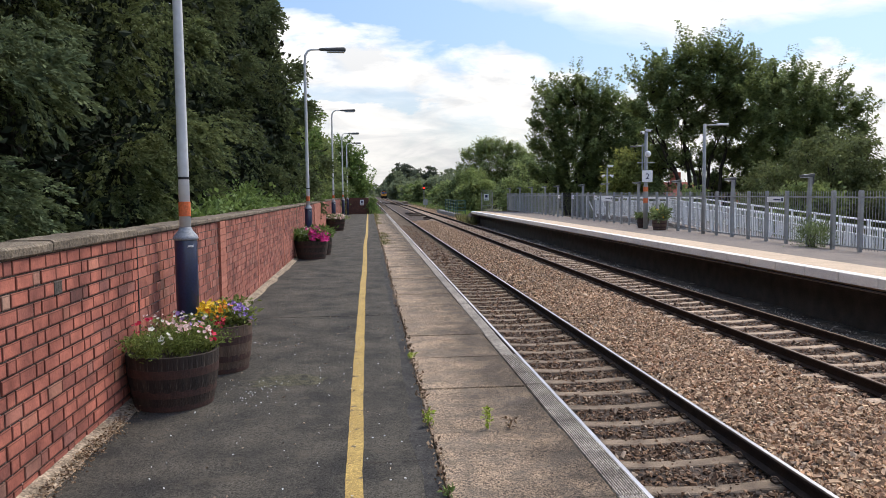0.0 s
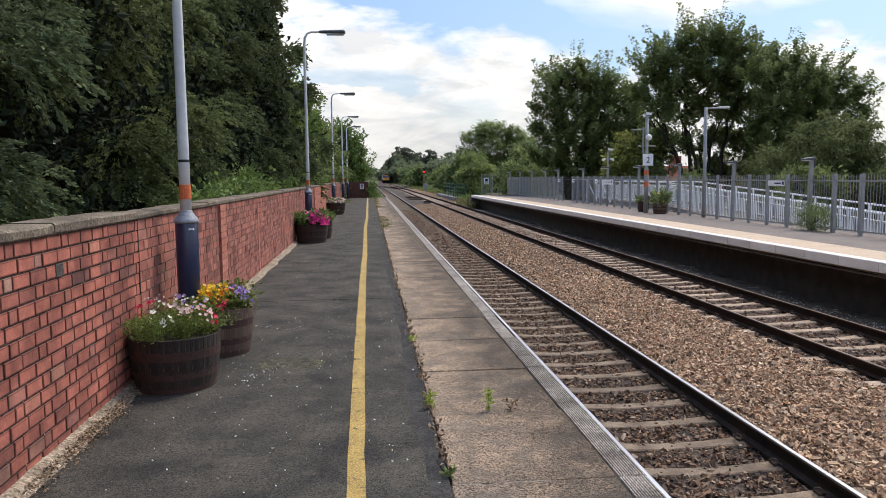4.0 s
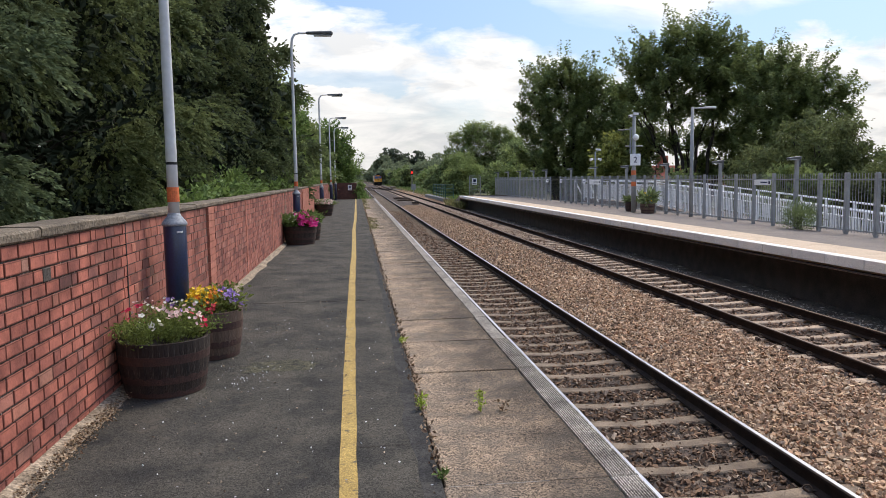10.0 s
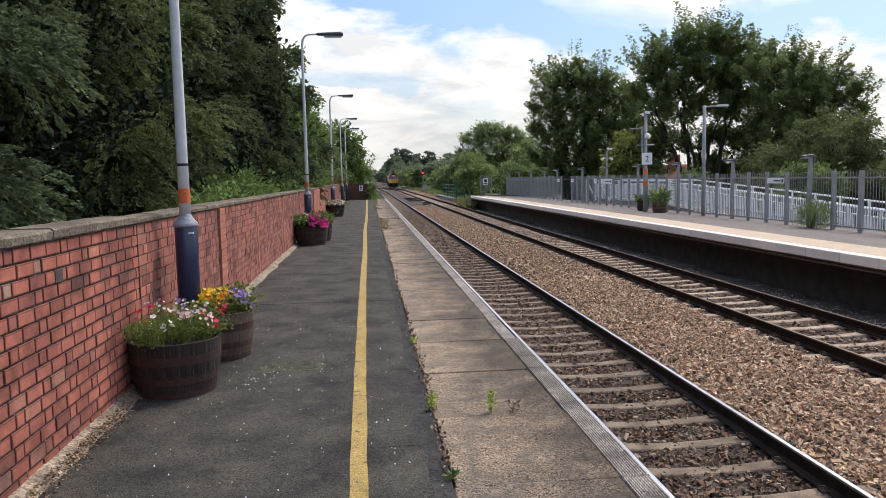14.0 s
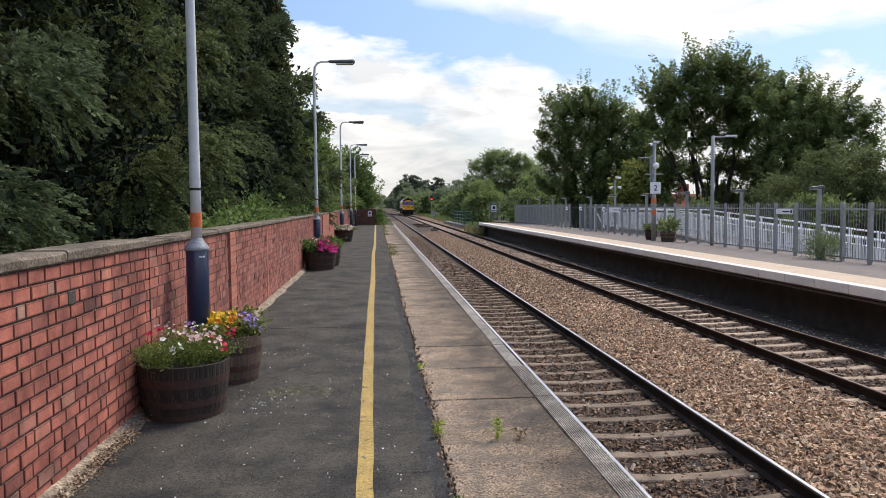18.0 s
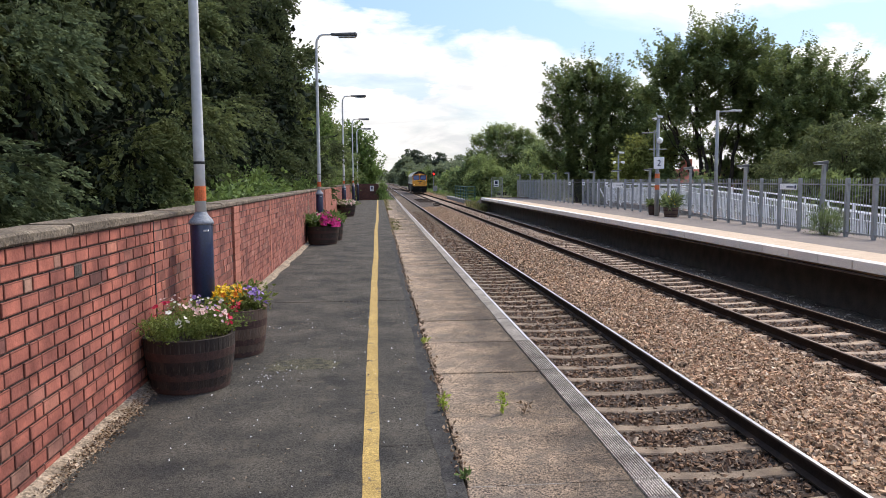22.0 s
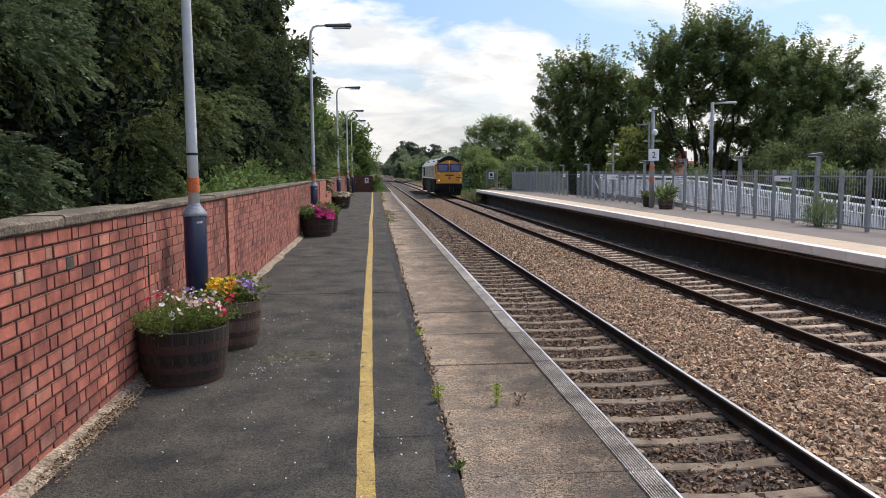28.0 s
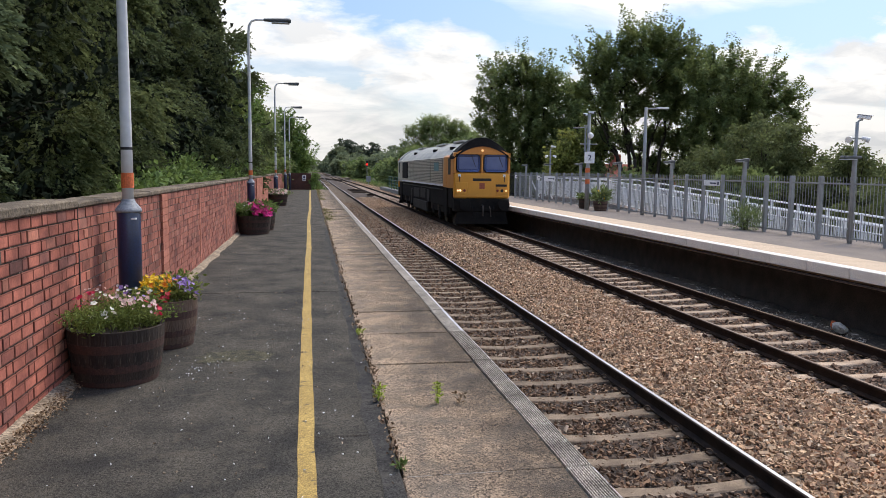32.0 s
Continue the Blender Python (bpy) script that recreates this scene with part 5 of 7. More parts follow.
def blossoms(name, parent, pts, size, material, rng, petals=5):
    """Small flowers: rings of petals round each point, facing up and outward."""
    n = len(pts)
    P = np.repeat(pts, petals, 0)
    nrm = rng.normal(size=(n, 3)) * 0.5 + np.array([0.1, -0.5, 0.8])
    nrm /= np.linalg.norm(nrm, axis=1)[:, None]
    a = np.cross(nrm, rng.normal(size=(n, 3))); a /= np.linalg.norm(a, axis=1)[:, None]
    b = np.cross(nrm, a)
    th = np.tile(np.arange(petals) * 2 * math.pi / petals, n)
    d = np.repeat(a, petals, 0) * np.cos(th)[:, None] + np.repeat(b, petals, 0) * np.sin(th)[:, None] + np.repeat(nrm, petals, 0) * 0.25
    s = np.repeat(size * rng.uniform(0.7, 1.2, n), petals)
    dd = d / np.linalg.norm(d, axis=1)[:, None]
    side = np.cross(dd, np.repeat(nrm, petals, 0))
    L = s[:, None]
    co = np.stack([P, P + dd * L * 0.6 + side * L * 0.45, P + dd * L, P + dd * L * 0.6 - side * L * 0.45], 1)
    return link(name, mesh_np(name, co.reshape(-1, 3), np.arange(4 * len(P)).reshape(-1, 4), material), parent)


def planting(x, y, z, r, h, seed, label, blooms, leaf=LIGHT, n=1500, size=0.06, wide=0.2):
    rng = np.random.default_rng(seed)
    t = thing("bedding_plants", label, "flowers", (x, y, z), "flowers in the planters")
    # a few plants side by side, each one a loose tuft of its own height
    k = 9
    pa, pr = np.arange(k) * 2.4 + rng.random(k), r * np.sqrt((np.arange(k) + 0.4) / k) * 0.92
    ph = h * rng.uniform(0.65, 1.25, k)
    i = rng.integers(0, k, n)
    u = rng.random(n) ** 0.7
    lean = np.stack([np.cos(pa), np.sin(pa)], 1)[i] * (pr[i] / r * 0.35 * ph[i] * u)[:, None]
    sp = r * 0.20 * (0.5 + 0.9 * u)
    p = np.stack([pr[i] * np.cos(pa[i]) + lean[:, 0] + rng.normal(size=n) * sp, pr[i] * np.sin(pa[i]) + lean[:, 1] + rng.normal(size=n) * sp, ph[i] * u], 1)
    a = np.arctan2(p[:, 1], p[:, 0])
    d = np.stack([np.cos(a) * 0.5, np.sin(a) * 0.5, np.full(n, 0.55)], 1) + rng.normal(size=(n, 3)) * 0.7
    link("foliage", leaves_np("foliage", p, d, size * rng.uniform(0.5, 1.5, n), leaf, rng, wide, 0.12, 0.4), t)
    bm = B()
    for k in range(44):
        q, w = rng.uniform(0, 6.28), rng.uniform(0, r * 0.85)
        tube(bm, [(w * math.cos(q) * 0.6, w * math.sin(q) * 0.6, -0.04), (w * math.cos(q), w * math.sin(q), h * rng.uniform(0.5, 1.3))], 0.002, 4)
    part("stem_tuft", bm, leaf, t)
    for nm, m, cnt, sz, (cx, cy, cr), up in blooms:
        q, w = rng.uniform(0, 6.28, cnt), cr * np.sqrt(rng.random(cnt))
        bx, by = cx + w * np.cos(q), cy + w * np.sin(q)
        dist = np.sqrt(bx ** 2 + by ** 2)
        bz = h * np.clip(1.2 - (dist / (r * 1.3)) ** 2, 0.3, 1) * rng.uniform(0.75, 1.25, cnt) + up
        blossoms(nm, t, np.stack([bx, by, bz], 1), sz, m, rng)
    return t


barrel(-1.585, 6.14, 0.30, 0.345, 0.43, "half-barrel planter of dark weathered oak staves with rusty hoops", turn=0.1, staves=20)
planting(-1.585, 6.14, 0.39, 0.345, 0.20, 11, "bedding plants with white, pink and red flowers in a barrel",
         [("white_blossom", P_WHT, 9, 0.026, (-0.04, -0.22, 0.10), 0.0), ("pink_blossom", P_PNK, 30, 0.019, (0.19, -0.08, 0.13), 0.05), ("pink_blossom", P_PNK, 14, 0.018, (0.10, 0.0, 0.2), 0.07), ("white_blossom", P_WHT, 16, 0.014, (0.05, 0.1, 0.2), 0.09), ("pink_blossom", P_PNK, 12, 0.011, (-0.18, 0.05, 0.14), 0.09),
          ("red_blossom", P_RED, 9, 0.020, (-0.24, -0.02, 0.10), 0.06), ("red_blossom", P_RED, 6, 0.024, (0.30, -0.06, 0.06), 0.02), ("violet_blossom", P_PUR, 8, 0.022, (0.05, 0.2, 0.14), 0.07)], BED, 6000, 0.029, 0.19)
barrel(-1.455, 7.30, 0.27, 0.305, 0.44, "tall half-barrel planter of brown weathered oak beside a lamp column", turn=0.3, wood=STAVE_B)
planting(-1.455, 7.30, 0.40, 0.30, 0.19, 12, "yellow, orange and violet pansies in a barrel planter",
         [("yellow_blossom", P_YEL, 90, 0.026, (-0.05, -0.12, 0.17), 0.02), ("orange_blossom", P_ORG, 26, 0.026, (0.02, -0.16, 0.14), 0.0), ("violet_blossom", P_PUR, 90, 0.022, (0.22, -0.02, 0.11), 0.01), ("red_blossom", P_RED, 12, 0.03, (0.05, -0.25, 0.06), -0.03), ("violet_blossom", P_PUR, 20, 0.03, (-0.26, -0.05, 0.06), 0.01)], BED, 1600, 0.05, 0.26)
barrel(-1.50, 19.75, 0.36, 0.42, 0.47, "dark oak half-barrel planter beside a lamp column")
planting(-1.50, 19.75, 0.42, 0.42, 0.32, 13, "magenta petunias spilling over green foliage in a barrel",
         [("magenta_blossom", P_MAG, 150, 0.065, (0.16, -0.18, 0.30), -0.03), ("white_blossom", P_WHT, 12, 0.05, (-0.15, -0.3, 0.12), 0.0)], LIGHT, 1800, 0.10)
barrel(-1.36, 20.9, 0.29, 0.33, 0.46, "smaller oak barrel planter behind a larger one")
planting(-1.36, 20.9, 0.41, 0.32, 0.26, 14, "magenta petunias in a smaller barrel",
         [("magenta_blossom", P_MAG, 90, 0.06, (0.0, -0.05, 0.30), -0.02)], LIGHT, 800, 0.09)
barrel(-1.50, 34.5, 0.34, 0.42, 0.52, "dark round planter tub beside the platform wall")
planting(-1.50, 34.5, 0.47, 0.46, 0.22, 15, "pale pink and white trailing flowers in a tub",
         [("pink_blossom", P_PNK, 110, 0.06, (0, -0.1, 0.42), 0.0), ("white_blossom", P_WHT, 60, 0.06, (0, -0.1, 0.42), 0.0)], MID, 900, 0.09)

# weeds in the slab joints


def weed(x, y, h, n, m, seed, label="bright green weed growing from a slab joint", spread=0.04):
    rng = np.random.default_rng(seed)
    t = thing("weed", label, "weed", (x, y, 0.0), "weeds in the paving")
    bm = B()
    for k in range(3):
        tube(bm, [(0, 0, -0.01), tuple(rng.normal(size=2) * spread * 0.5) + (h * rng.uniform(0.7, 1),)], 0.003, 4)
    part("stem", bm, m, t)
    p = np.stack([rng.normal(0, spread * 0.5, n), rng.normal(0, spread * 0.5, n), rng.uniform(0.1, 1, n) * h], 1)
    d = rng.normal(size=(n, 3)); d[:, 2] = np.abs(d[:, 2]) * 0.7
    link("leaves", leaves_np("leaves", p, d, rng.uniform(0.02, 0.05, n), m, rng, 0.2), t)
    return t


weed(0.815, 5.13, 0.15, 60, WEED, 31)
weed(0.965, 5.13, 0.08, 24, LITTER, 32, "small reddish weed growing from a slab joint")
weed(0.40, 5.25, 0.11, 50, WEED, 33, "green weed at the edge of the tarmac")
weed(0.41, 4.0, 0.05, 30, IVY, 34, "low moss tuft at the edge of the tarmac")
weed(0.40, 7.45, 0.06, 26, WEED, 35, "green weed at the edge of the tarmac")
weed(0.42, 6.0, 0.05, 26, LITTER, 36, "dry weed at the edge of the tarmac")
rng = np.random.default_rng(40)
n = 1500
y = 4 + 50 * rng.random(n) ** 1.3
p = np.stack([0.405 + rng.normal(0, 0.02, n), y, rng.uniform(0, 0.03, n)], 1)
d = rng.normal(size=(n, 3)); d[:, 2] = np.abs(d[:, 2])
tagged(link("moss_fringe", leaves_np("moss_fringe", p, d, rng.uniform(0.015, 0.045, n), LITTER, rng)), "dry moss and crumbs along the slab edge", "moss", kind="stuff")
n = 2600
p = np.stack([0.41 + np.abs(rng.normal(0, 0.16, n)), rng.uniform(24, 61, n), rng.uniform(0, 0.05, n)], 1)
keep = np.array([noise.noise((0, q * 0.5, 5.5)) > 0.0 for q in p[:, 1]])
p = p[keep]
d = rng.normal(size=(len(p), 3)); d[:, 2] = np.abs(d[:, 2]) + 0.4
tagged(link("platform_weeds", leaves_np("platform_weeds", p, d, rng.uniform(0.03, 0.10, len(p)), STRAW, rng, 0.12)), "tufts of dry grass in the joints of the far slabs", "weeds", kind="stuff")
# loose brick-like block in the near track, and pale rubbish under the far platform
o = part("block", box(B(), -0.11, 0.11, -0.05, 0.05, -0.035, 0.035, 0.006), BRICK_NEW)
o.name = "wooden_block"
o.location, o.rotation_euler = (2.02, 4.25, -1.02), (0.1, 0.05, 0.5)
tagged(o, "pale tan broken block lying in the ballast", "block")
bag = thing("rubbish_bag", "crumpled pale plastic bag below the platform edge", "bag", (8.92, 11.35, -1.07))
bm = B()
bmesh.ops.create_icosphere(bm, subdivisions=3, radius=0.13)
for v in bm.verts:
    f = 1 + 0.5 * noise.noise(v.co * 7) + 0.25 * noise.noise(v.co * 17)
    v.co = Vector((v.co.x * f * 0.8, v.co.y * f * 1.1, max(-0.02, v.co.z * f * 0.7 + 0.1)))
part("sack", bm, SACK, bag)
bm = B()
lathe(bm, [(0.02, 0), (0.05, 0.08), (0.03, 0.16)], 8, (0.02, 0.2, 0.02))
part("neck", bm, ORANGE, bag, "orange neck")

# ---- far platform furniture ----
FX = 13.1
PITCH = 1.195
Y0 = 16.5
fence = thing("railing_fence", "galvanised steel railing fence with square posts", "fence")
pm = done("post", box(B(), -0.045, 0.045, -0.045, 0.045, -0.2, 1.66, 0.006), GALV)
bmn, bmn_dark = B(), B()
for b in (bmn, bmn_dark):
    tube(b, [(0, 0, 0.06), (0, 0, 1.64)], 0.009, 6)
rod = done("bar", bmn, GALV)
rod_dark = done("bar", bmn_dark, BLACK)
bars, extra = 0, []
posts = [Y0 + PITCH * k for k in range(-12, 27) if k != 10]
for k, y in enumerate(posts):
    link("post", pm, fence, loc=(FX, y, zf(y)))
    if k + 1 == len(posts):
        break
    z, span = zf(y), posts[k + 1] - y
    part("rail", box(B(), FX - 0.02, FX + 0.02, y + 0.046, y + span - 0.046, z + 0.10, z + 0.14), GALV, fence)
    part("rail", box(B(), FX - 0.02, FX + 0.02, y + 0.046, y + span - 0.046, z + 1.45, z + 1.49), GALV, fence)
    for j in range(1, round(span * 8.37)):
        yy = y + span * j / round(span * 8.37)
        if yy > 14.5 and bars < 290:
            link("bar", rod, fence, loc=(FX, yy, zf(yy)))
            bars += 1
        else:
            extra.append((FX - 0.01, FX + 0.01, yy - 0.01, yy + 0.01, z + 0.06, z + 1.64))
tagged(link("bar_row", blocks_np("bar_row", extra, GALV), fence), kind="stuff")
# the same railing beyond the gateway
pal = thing("railing_fence", "galvanised steel railing fence beyond a gateway", "fence")
for k in range(18):
    y = 50.0 + k * PITCH
    link("post", pm, pal, loc=(FX, y, zf(y)))
    if k < 17:
        for z in (0.10, 1.45):
            part("rail", box(B(), FX - 0.02, FX + 0.02, y + 0.046, y + PITCH - 0.046, zf(y) + z, zf(y) + z + 0.04), GALV, pal)
        for j in range(1, 10):
            link("bar", rod, pal, loc=(FX, y + PITCH * j / 10, zf(y)))
# dark upright bars of the closed gate between the two runs
gate = thing("bar_gate", "closed dark steel bar gate between two runs of railing", "gate")
for y in np.arange(47.95, 49.95, 0.14):
    link("bar", rod_dark, gate, loc=(FX + 0.01, y, zf(y) + 0.02))
for z in (0.14, 1.42):
    part("rail", box(B(), FX - 0.008, FX + 0.03, 47.85, 49.94, zf(49) + z, zf(49) + z + 0.04), BLACK, gate)


def bollard_light(y, h=2.07):
    t = thing("platform_light", "grey post with a flat lamp head behind the railing", "lamp", (FX + 0.02, y, zf(y)), "lights along the railing")
    part("post", box(B(), -0.05, 0.05, -0.05, 0.05, 0, h, 0.006), GALV, t)
    bm = box(B(), -0.30, 0.09, -0.10, 0.10, h, h + 0.10, 0.012)
    for v in bm.verts:
        if v.co.x < -0.2:
            v.co.z = h + 0.012 + (v.co.z - h) * 0.45
    part("lamp_head", bm, LAMP, t, "dark wedge-shaped lamp head")
    part("lens", box(B(), -0.27, -0.06, -0.085, 0.085, h - 0.022, h - 0.001), LENS, t, "pale lens under the lamp head")
    part("back_plate", box(B(), 0.052, 0.075, -0.09, 0.09, h - 0.22, h + 0.02, 0.004), LAMP, t)
    return t


for k in (-1, 1, 2, 3, 4, 6):
    bollard_light(Y0 + k * 4 * PITCH + 0.001)
for y in (51.3, 55.1, 59.7, 64.5, 69.2):
    bollard_light(y)


def cctv_camera(parent, m):
    bm = B()
    box(bm, -0.05, 0.05, -0.16, 0.14, -0.045, 0.045, 0.015)
    box(bm, -0.06, 0.06, -0.20, 0.15, 0.047, 0.06, 0.004)
    c = part("camera_body", bm, WHITE, parent, "white camera housing")
    c.matrix_basis = m
    part("glass", box(B(), -0.04, 0.04, -0.166, -0.161, -0.036, 0.036), BLACK, c, "dark glass")
    return c


def cctv_mast(y):
    t = thing("cctv_mast", "grey mast with security cameras, two loudspeakers and a lamp", "mast", (FX, y, zf(y)), "camera masts")
    bm = B()
    tube(bm, [(0, 0, 0), (0, 0, 2.1), (0, 0, 2.15), (0, 0, 2.98)], [0.058, 0.058, 0.042, 0.04], 14)
    part("pole", bm, GALV, t, smooth=True)
    part("lamp_head", box(B(), -0.36, 0.14, -0.09, 0.09, 2.09, 2.16, 0.02), LAMP, t, "dark flat lamp head")
    part("lens", box(B(), -0.38, 0.0, -0.08, 0.08, 2.06, 2.078), LENS, t)
    part("bracket", tube(B(), [(0, 0, 2.96), (0.05, 0, 3.02), (0.14, 0, 3.04)], 0.022, 8), GALV, t)
    cctv_camera(t, pose(0.16, 0, 3.10, 8, 0, 62))
    part("crossarm", tube(B(), [(-0.22, 0, 2.58), (0.22, 0, 2.58)], 0.02, 8), GALV, t)
    for s in (-1, 1):
        bm = B()
        tube(bm, [(s * 0.15, 0, 2.60), (s * 0.24, -0.06, 2.56), (s * 0.29, -0.1, 2.54)], [0.04, 0.06, 0.08], 12)
        part("loudspeaker", bm, WHITE, t, "pale horn loudspeaker")
    return t


for k in (0, 20):
    cctv_mast(Y0 + k * PITCH + 0.002)

# platform sign on a banded column
t = thing("sign_column", "grey column with orange bands, platform sign and cameras", "sign post", (12.17, 32.15, zf(32, 12.2)))
bm = B()
tube(bm, [(0, 0, 0), (0, 0, 1.9), (0, 0, 1.95), (0, 0, 4.25)], [0.10, 0.10, 0.075, 0.07], 16)
part("pole", bm, GALV, t, smooth=True)
for z in (1.16, 1.66):
    bm = B()
    lathe(bm, [(0.104, z), (0.104, z + 0.20)], 18)
    part("band", bm, ORANGE, t, "orange band")
sgn = part("sign_panel", box(B(), -0.22, 0.25, -0.15, -0.12, 2.07, 2.58, 0.008), WHITE, t, "white platform number sign")
cu = bpy.data.curves.new("digit", "FONT")
cu.body, cu.size, cu.align_x, cu.extrude = "2", 0.36, "CENTER", 0.003
o = link("digit", cu, sgn, "dark blue numeral")
o.matrix_basis = pose(0.015, -0.156, 2.20, 90, 0, 0)
cu.materials.append(INK)
bm = B()
tube(bm, [(-0.5, 0, 3.63), (-0.15, 0, 3.66), (0.0, 0, 3.66)], 0.025, 8)
tube(bm, [(-0.4, 0, 2.92), (0.4, 0, 2.92)], 0.025, 8)
tube(bm, [(-0.16, 0, 2.6), (-0.16, 0, 3.75)], 0.04, 8)
part("crossarm", bm, GALV, t)
part("lamp_head", box(B(), -0.72, -0.42, -0.08, 0.08, 3.59, 3.66, 0.02), LAMP, t)
cctv_camera(t, pose(0.10, 0, 4.32, 8, 0, 30))
cctv_camera(t, pose(-0.16, 0, 4.22, 8, 0, -40))
bm = B()
bmesh.ops.create_icosphere(bm, subdivisions=2, radius=0.14, matrix=Matrix.Translation((0.06, -0.08, 3.3)))
part("dome_camera", bm, WHITE, t, "white dome camera", True)

barrel(12.48, 31.3, 0.26, 0.30, 0.42, "brown half-barrel planter on the far platform", zf(31, 12.5), wood=STAVE_B)
planting(12.48, 31.3, zf(31, 12.5) + 0.37, 0.25, 0.42, 21, "spiky green plant with yellow heads in a barrel", [("yellow_blossom", P_YEL, 10, 0.05, (0, -0.1, 0.25), 0.05)], MID, 300, 0.34, 0.09)
barrel(12.45, 33.2, 0.22, 0.25, 0.45, "small half-barrel planter behind a column", zf(33, 12.3))
planting(12.45, 33.2, zf(33, 12.3) + 0.4, 0.20, 0.18, 22, "green foliage plant in a small barrel", [("pink_blossom", P_PNK, 6, 0.05, (0, 0, 0.2), 0.0)], MID, 300, 0.18)

# tall lamp standard beside the fence, and thinner ones behind
for x, y, h, s in ((FX + 0.03, Y0 + 10 * PITCH, 4.25, 1),):
    t = thing("lamp_standard", "slim grey lamp standard with a short arm behind the railing", "street lamp", (x, y, 0), "lamp standards")
    bm = B()
    tube(bm, [(0, 0, -0.5), (0, 0, h)], [0.075, 0.06], 12)
    part("shaft", bm, GALV, t, smooth=True)
    bm = B()
    tube(bm, [(0, 0, h - 0.06), (s * 0.4, 0, h - 0.04), (s * 0.6, 0, h - 0.03)], 0.028, 8)
    part("arm", bm, GALV, t)
    part("lantern", box(B(), min(s * 0.5, s * 0.95), max(s * 0.5, s * 0.95), -0.09, 0.09, h - 0.06, h + 0.02, 0.02), LENS, t, "pale flat lantern")
# signs along the railing
for y, w_, h_, z in ((23.05, 0.98, 0.17, 1.38), (40.3, 1.9, 0.26, 1.33), (42.3, 0.5, 0.24, 1.36), (47.2, 0.5, 0.22, 1.38), (50.7, 0.5, 0.22, 1.38)):
    t = thing("railing_sign", "narrow white sign with dark lettering on the railing", "sign", (FX - 0.055, y, zf(y) + z), "signs on the railing")
    part("panel", box(B(), -0.012, 0.012, -w_ / 2, w_ / 2, -h_ / 2, h_ / 2, 0.003), WHITE, t)
    part("text_bar", box(B(), -0.017, -0.013, -w_ * 0.32, w_ * 0.1, -0.02, 0.02), INK, t)
    part("symbol", box(B(), -0.017, -0.013, -w_ * 0.47, -w_ * 0.38, -0.05, 0.05), INK, t)
# bush in front of the railing
t = thing("buddleia_bush", "straggly grey-green shrub growing at the railing", "shrub", (12.90, 20.75, zf(21)))
crown("foliage", t, [(0, 0, 0.28, 0.28, 0.55, 0.28), (0, 0.2, 0.62, 0.2, 0.3, 0.3), (0, -0.35, 0.42, 0.2, 0.35, 0.28)], 2200, 0.10, MID, 51, -0.7, 0.26, 12, width=0.10)
bm = B()
rng = np.random.default_rng(52)
for k in range(14):
    limb(bm, (0, rng.uniform(-0.2, 0.2), 0), (rng.uniform(-0.2, 0.2), rng.uniform(-0.5, 0.5), rng.uniform(0.5, 1.0)), 0.012, 0.004, rng, 5)
part("stem_tuft", bm, BARK, t)


# access ramp with pale railings behind the fence
def rz(y):
    return min(1.28, 0.46 + 0.0505 * (y - 19.65))


bm = B()
v = []
for y in (4, 36, 47):
    z = rz(y) - 1.12
    v.append([bm.verts.new(c) for c in ((14.45, y, z), (16.3, y, z), (16.3, y, -1.5), (14.45, y, -1.5))])
for a, b in zip(v, v[1:]):
    for i in range(4):
        bm.faces.new((a[i], a[(i + 1) % 4], b[(i + 1) % 4], b[i]))
bm.faces.new(v[0]); bm.faces.new(v[-1][::-1])
tagged(part("access_ramp", bm, TAR_FAR), "concrete access ramp sloping down behind the platform", "ramp", kind="structure")
baluster = done("baluster", box(B(), -0.009, 0.009, -0.016, 0.016, -1.02, -0.22), RAILWHITE)
for x in (14.5, 16.25):
    t = thing("ramp_railing", "pale grey painted railing with close upright bars along a ramp", "railing", group="ramp railings")
    for nm, dz, r in (("top_rail", 0.0, 0.032), ("handrail", -0.22, 0.024), ("bottom_rail", -1.02, 0.022)):
        bm = B()
        tube(bm, [(x, y, rz(y) + dz) for y in (5, 20, 35.9, 47)], r, 8)
        part(nm, bm, RAILWHITE, t)
    for y in np.arange(5, 47.1, 1.5):
        part("post", box(B(), x - 0.035, x + 0.035, y - 0.035, y + 0.035, rz(y) - 1.12, rz(y)), RAILWHITE, t)
    bx = []
    for y in np.arange(5.1, 47, 0.115):
        if 12.4 < y:
            link("baluster", baluster, t, loc=(x, y, rz(y)))
        else:
            bx.append((x - 0.009, x + 0.009, y - 0.016, y + 0.016, rz(y) - 1.02, rz(y) - 0.22))
    tagged(link("balustrade", blocks_np("balustrade", bx, RAILWHITE), t), kind="stuff")
# paired rails of a stepped access at the ramp's head
t = thing("step_railing", "pale slanted stair handrails behind the railing", "railing")
for y in (43.4, 46.0):
    bm = B()
    tube(bm, [(13.6, y, 1.35), (13.9, y - 1.1, 0.1)], 0.04, 8)
    tube(bm, [(13.6, y, 1.35), (13.6, y, 0)], 0.03, 8)
    part("handrail", bm, RAILWHITE, t)

